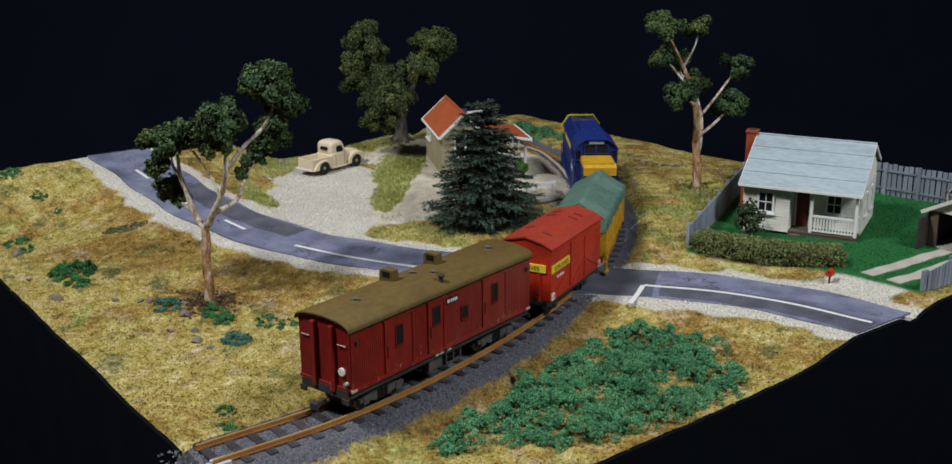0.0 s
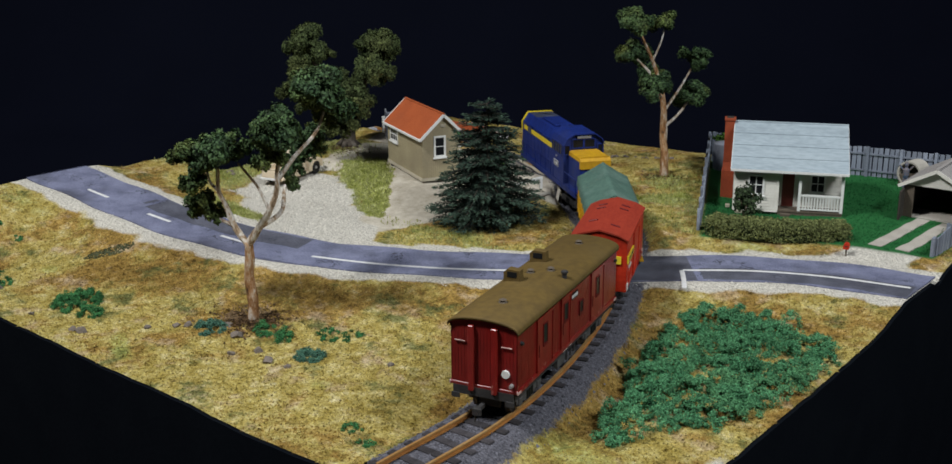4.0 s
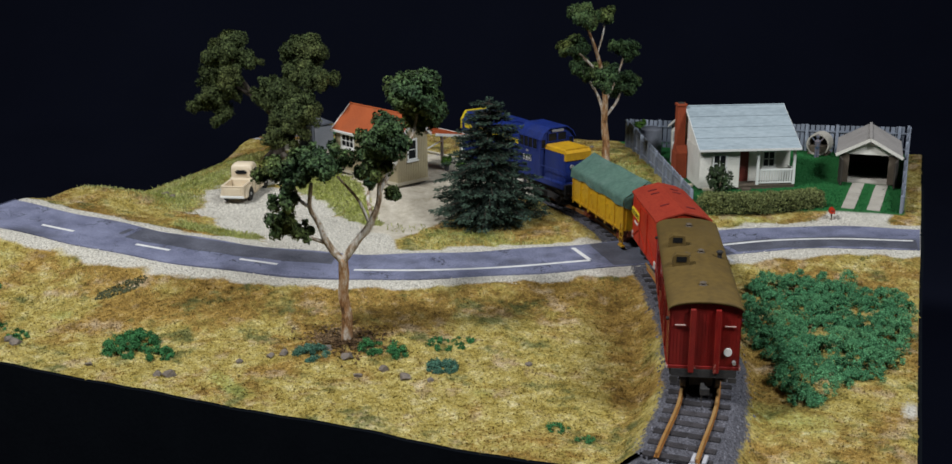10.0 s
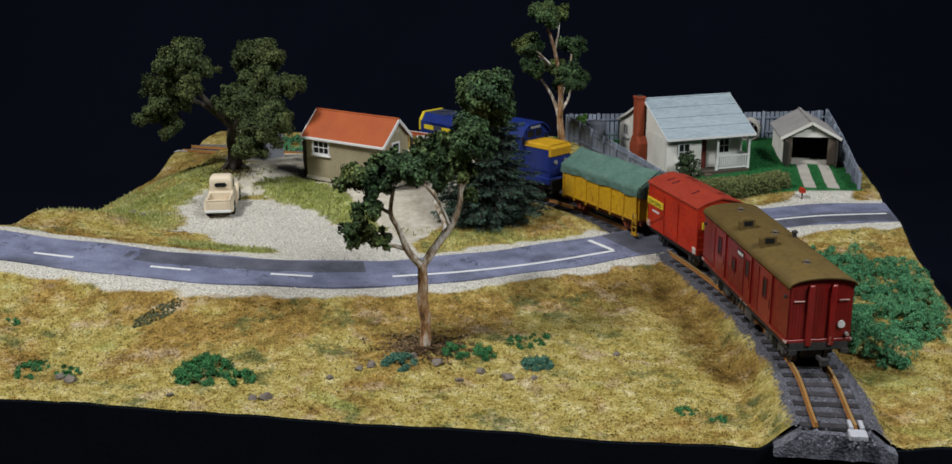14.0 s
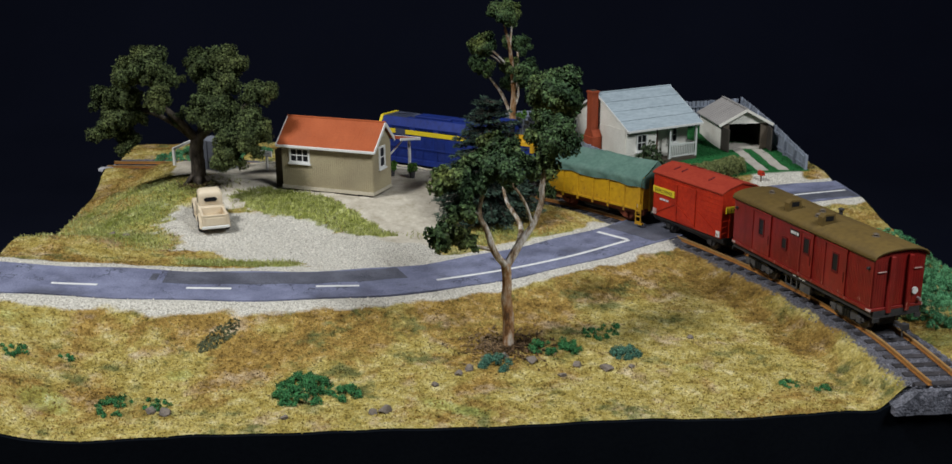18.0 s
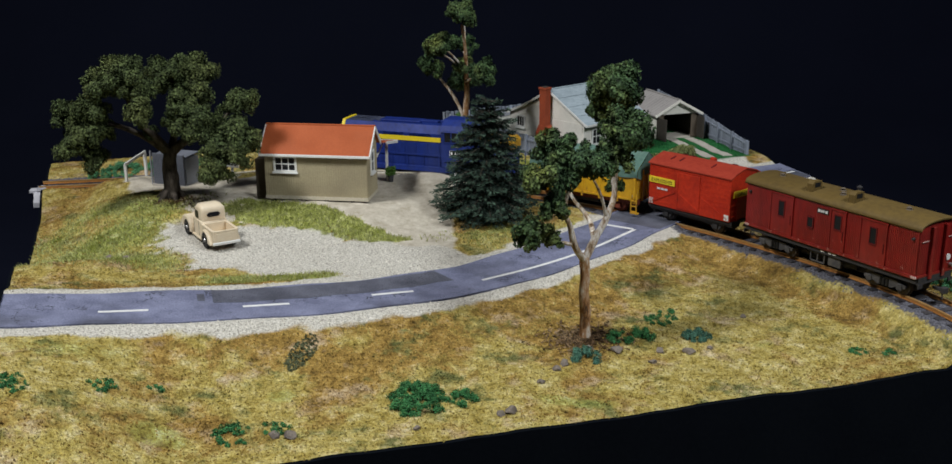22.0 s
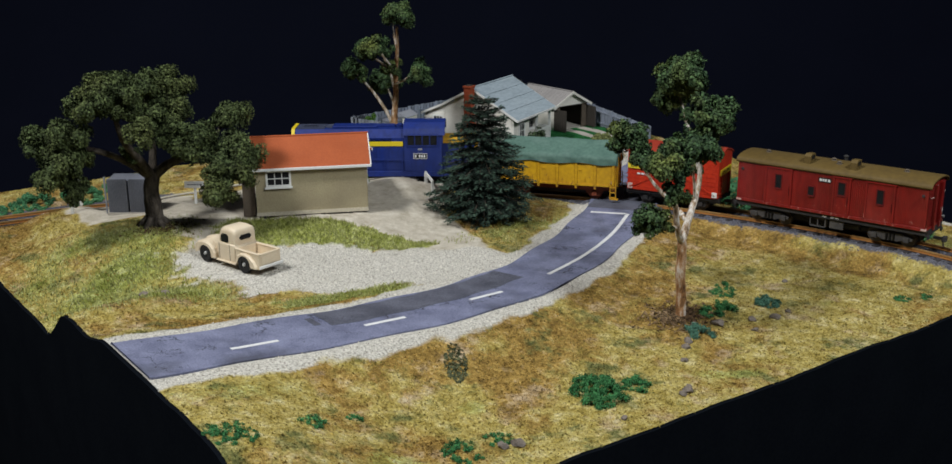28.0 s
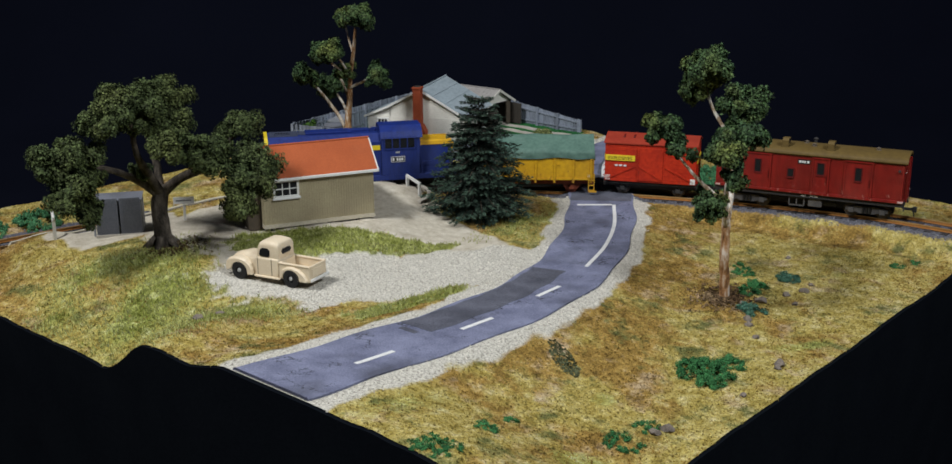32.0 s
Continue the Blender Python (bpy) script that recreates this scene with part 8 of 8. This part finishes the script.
def pebbles(name, n, seed, keep_fn, r0, r1, material, label, box4=None, lift=0.0):
    """Little four-sided stones."""
    x, y, g = scatter(n, seed, keep_fn, box4)
    m = len(x)
    c = np.stack([x, y, ground_z(x, y) + lift], 1)
    r = g.uniform(r0, r1, m)[:, None]
    base = np.array([(1, 0, -0.35), (-0.5, 0.87, -0.35), (-0.5, -0.87, -0.35), (0.1, 0.1, 0.8)])
    a = g.uniform(0, 6.283, m)
    ca, sa = np.cos(a), np.sin(a)
    v = []
    for k in range(4):
        q = np.tile(base[k], (m, 1)) * (1 + 0.4 * g.normal(size=(m, 3)))
        v.append(c + np.stack([ca * q[:, 0] - sa * q[:, 1], sa * q[:, 0] + ca * q[:, 1], q[:, 2]], 1) * r)
    v = np.stack(v, 1).reshape(-1, 3)
    k = np.arange(m)[:, None] * 4
    f = np.concatenate([k + np.array([[0, 1, 3]]), k + np.array([[1, 2, 3]]), k + np.array([[2, 0, 3]])])
    tagged(soup(name, v, f, material), label, "gravel", kind="stuff")


M["stone"] = mat("pale_gravel_stone", (0.61, 0.58, 0.52), 0.9, (0.40, 0.375, 0.325), 60, 0.8, 500, 0, island=0.45, spec=0.15)
M["ballaststone"] = mat("grey_ballast_stone", (0.185, 0.183, 0.215), 0.85, (0.065, 0.065, 0.078), 60, 0.8, 500, 0, island=0.6, spec=0.15)
pebbles("gravel", 30000, 5, lambda x, y, g: (ground_zones(x, y)[0] > 0.12 + 0.55 * g.random(len(x))) & (ground_zones(x, y)[2] < 0.2) & (np.abs(to_line(x, y, RD, RD_D)[0]) > 25.2 - np.abs(g.normal(size=len(x))) * 0.9) & (np.abs(to_line(x, y, TRK, TRK_D)[0]) > 18), 0.3, 0.85, M["stone"], "pale crushed gravel along the road and on the parking lot")
pebbles("ballast", 22000, 6, lambda x, y, g: ((y > Y0) | (np.abs(x - 215) < 18)) & ((x > X0) | (np.abs(y - 221) < 14)) & (np.abs(to_line(x, y, TRK, TRK_D)[0]) + 5.0 * ((to_line(x, y, TRK, TRK_D)[0] > 0) & (y < -40)) < 25 + 2 * g.normal(size=len(x))) & (np.abs(to_line(x, y, RD, RD_D)[0]) > 25), 0.4, 1.0, M["ballaststone"], "dark grey stone ballast of the track bed", (X0 - 3, X1, Y0 - 20, Y1))
def litter(n, seed, cx, cy, reach, label):
    """Bark strips and dead leaves lying flat round a trunk."""
    grass("leaf_litter", n, seed, lambda x, y, g: np.hypot(x - cx, (y - cy) * 1.3) < reach * (0.35 + 0.65 * np.abs(g.normal(size=len(x)))), 0.45, 1.0, M["litter"], label, (cx - 45, cx + 45, cy - 40, cy + 40), 0.7, 6.0, 0.8)


M["litter"] = mat("brown_leaf_litter", (0.13, 0.078, 0.04), 0.9, (0.035, 0.024, 0.015), 60, 0.8, 500, 0, island=0.8, dirt=(0.40, 0.29, 0.17), dirt_amount=0.6, spec=0.1)
litter(4200, 7, 7, -208, 17, "brown bark and leaf litter under the gum tree")
litter(1800, 8, -204, 68, 16, "dark leaf litter under the spreading tree")
litter(700, 9, 56, 183, 14, "brown leaf litter under the tall gum tree")

# crumbs of ground foam over the dry grass
M["crumb"] = ground_material(True)
pebbles("ground_foam", 62000, 12, lambda x, y, g: dry_zone(x, y, g) & (g.random(len(x)) > 0.8 * green_share(x, y)), 0.25, 0.9, M["crumb"], "crumbs of straw and brown ground foam in the dry grass")


# ---- motion ----
def motions():
    """Everything on the board turns with it."""
    still = ("backdrop",)
    for ob in list(scene.objects):
        if ob.parent is None and ob.type in ("MESH", "EMPTY") and ob.name not in still:
            base = ob.matrix_basis.copy()
            walk(ob, [(t, pose(0, 0, 0, 0, 0, a) @ base) for t, a in TURN])


motions()
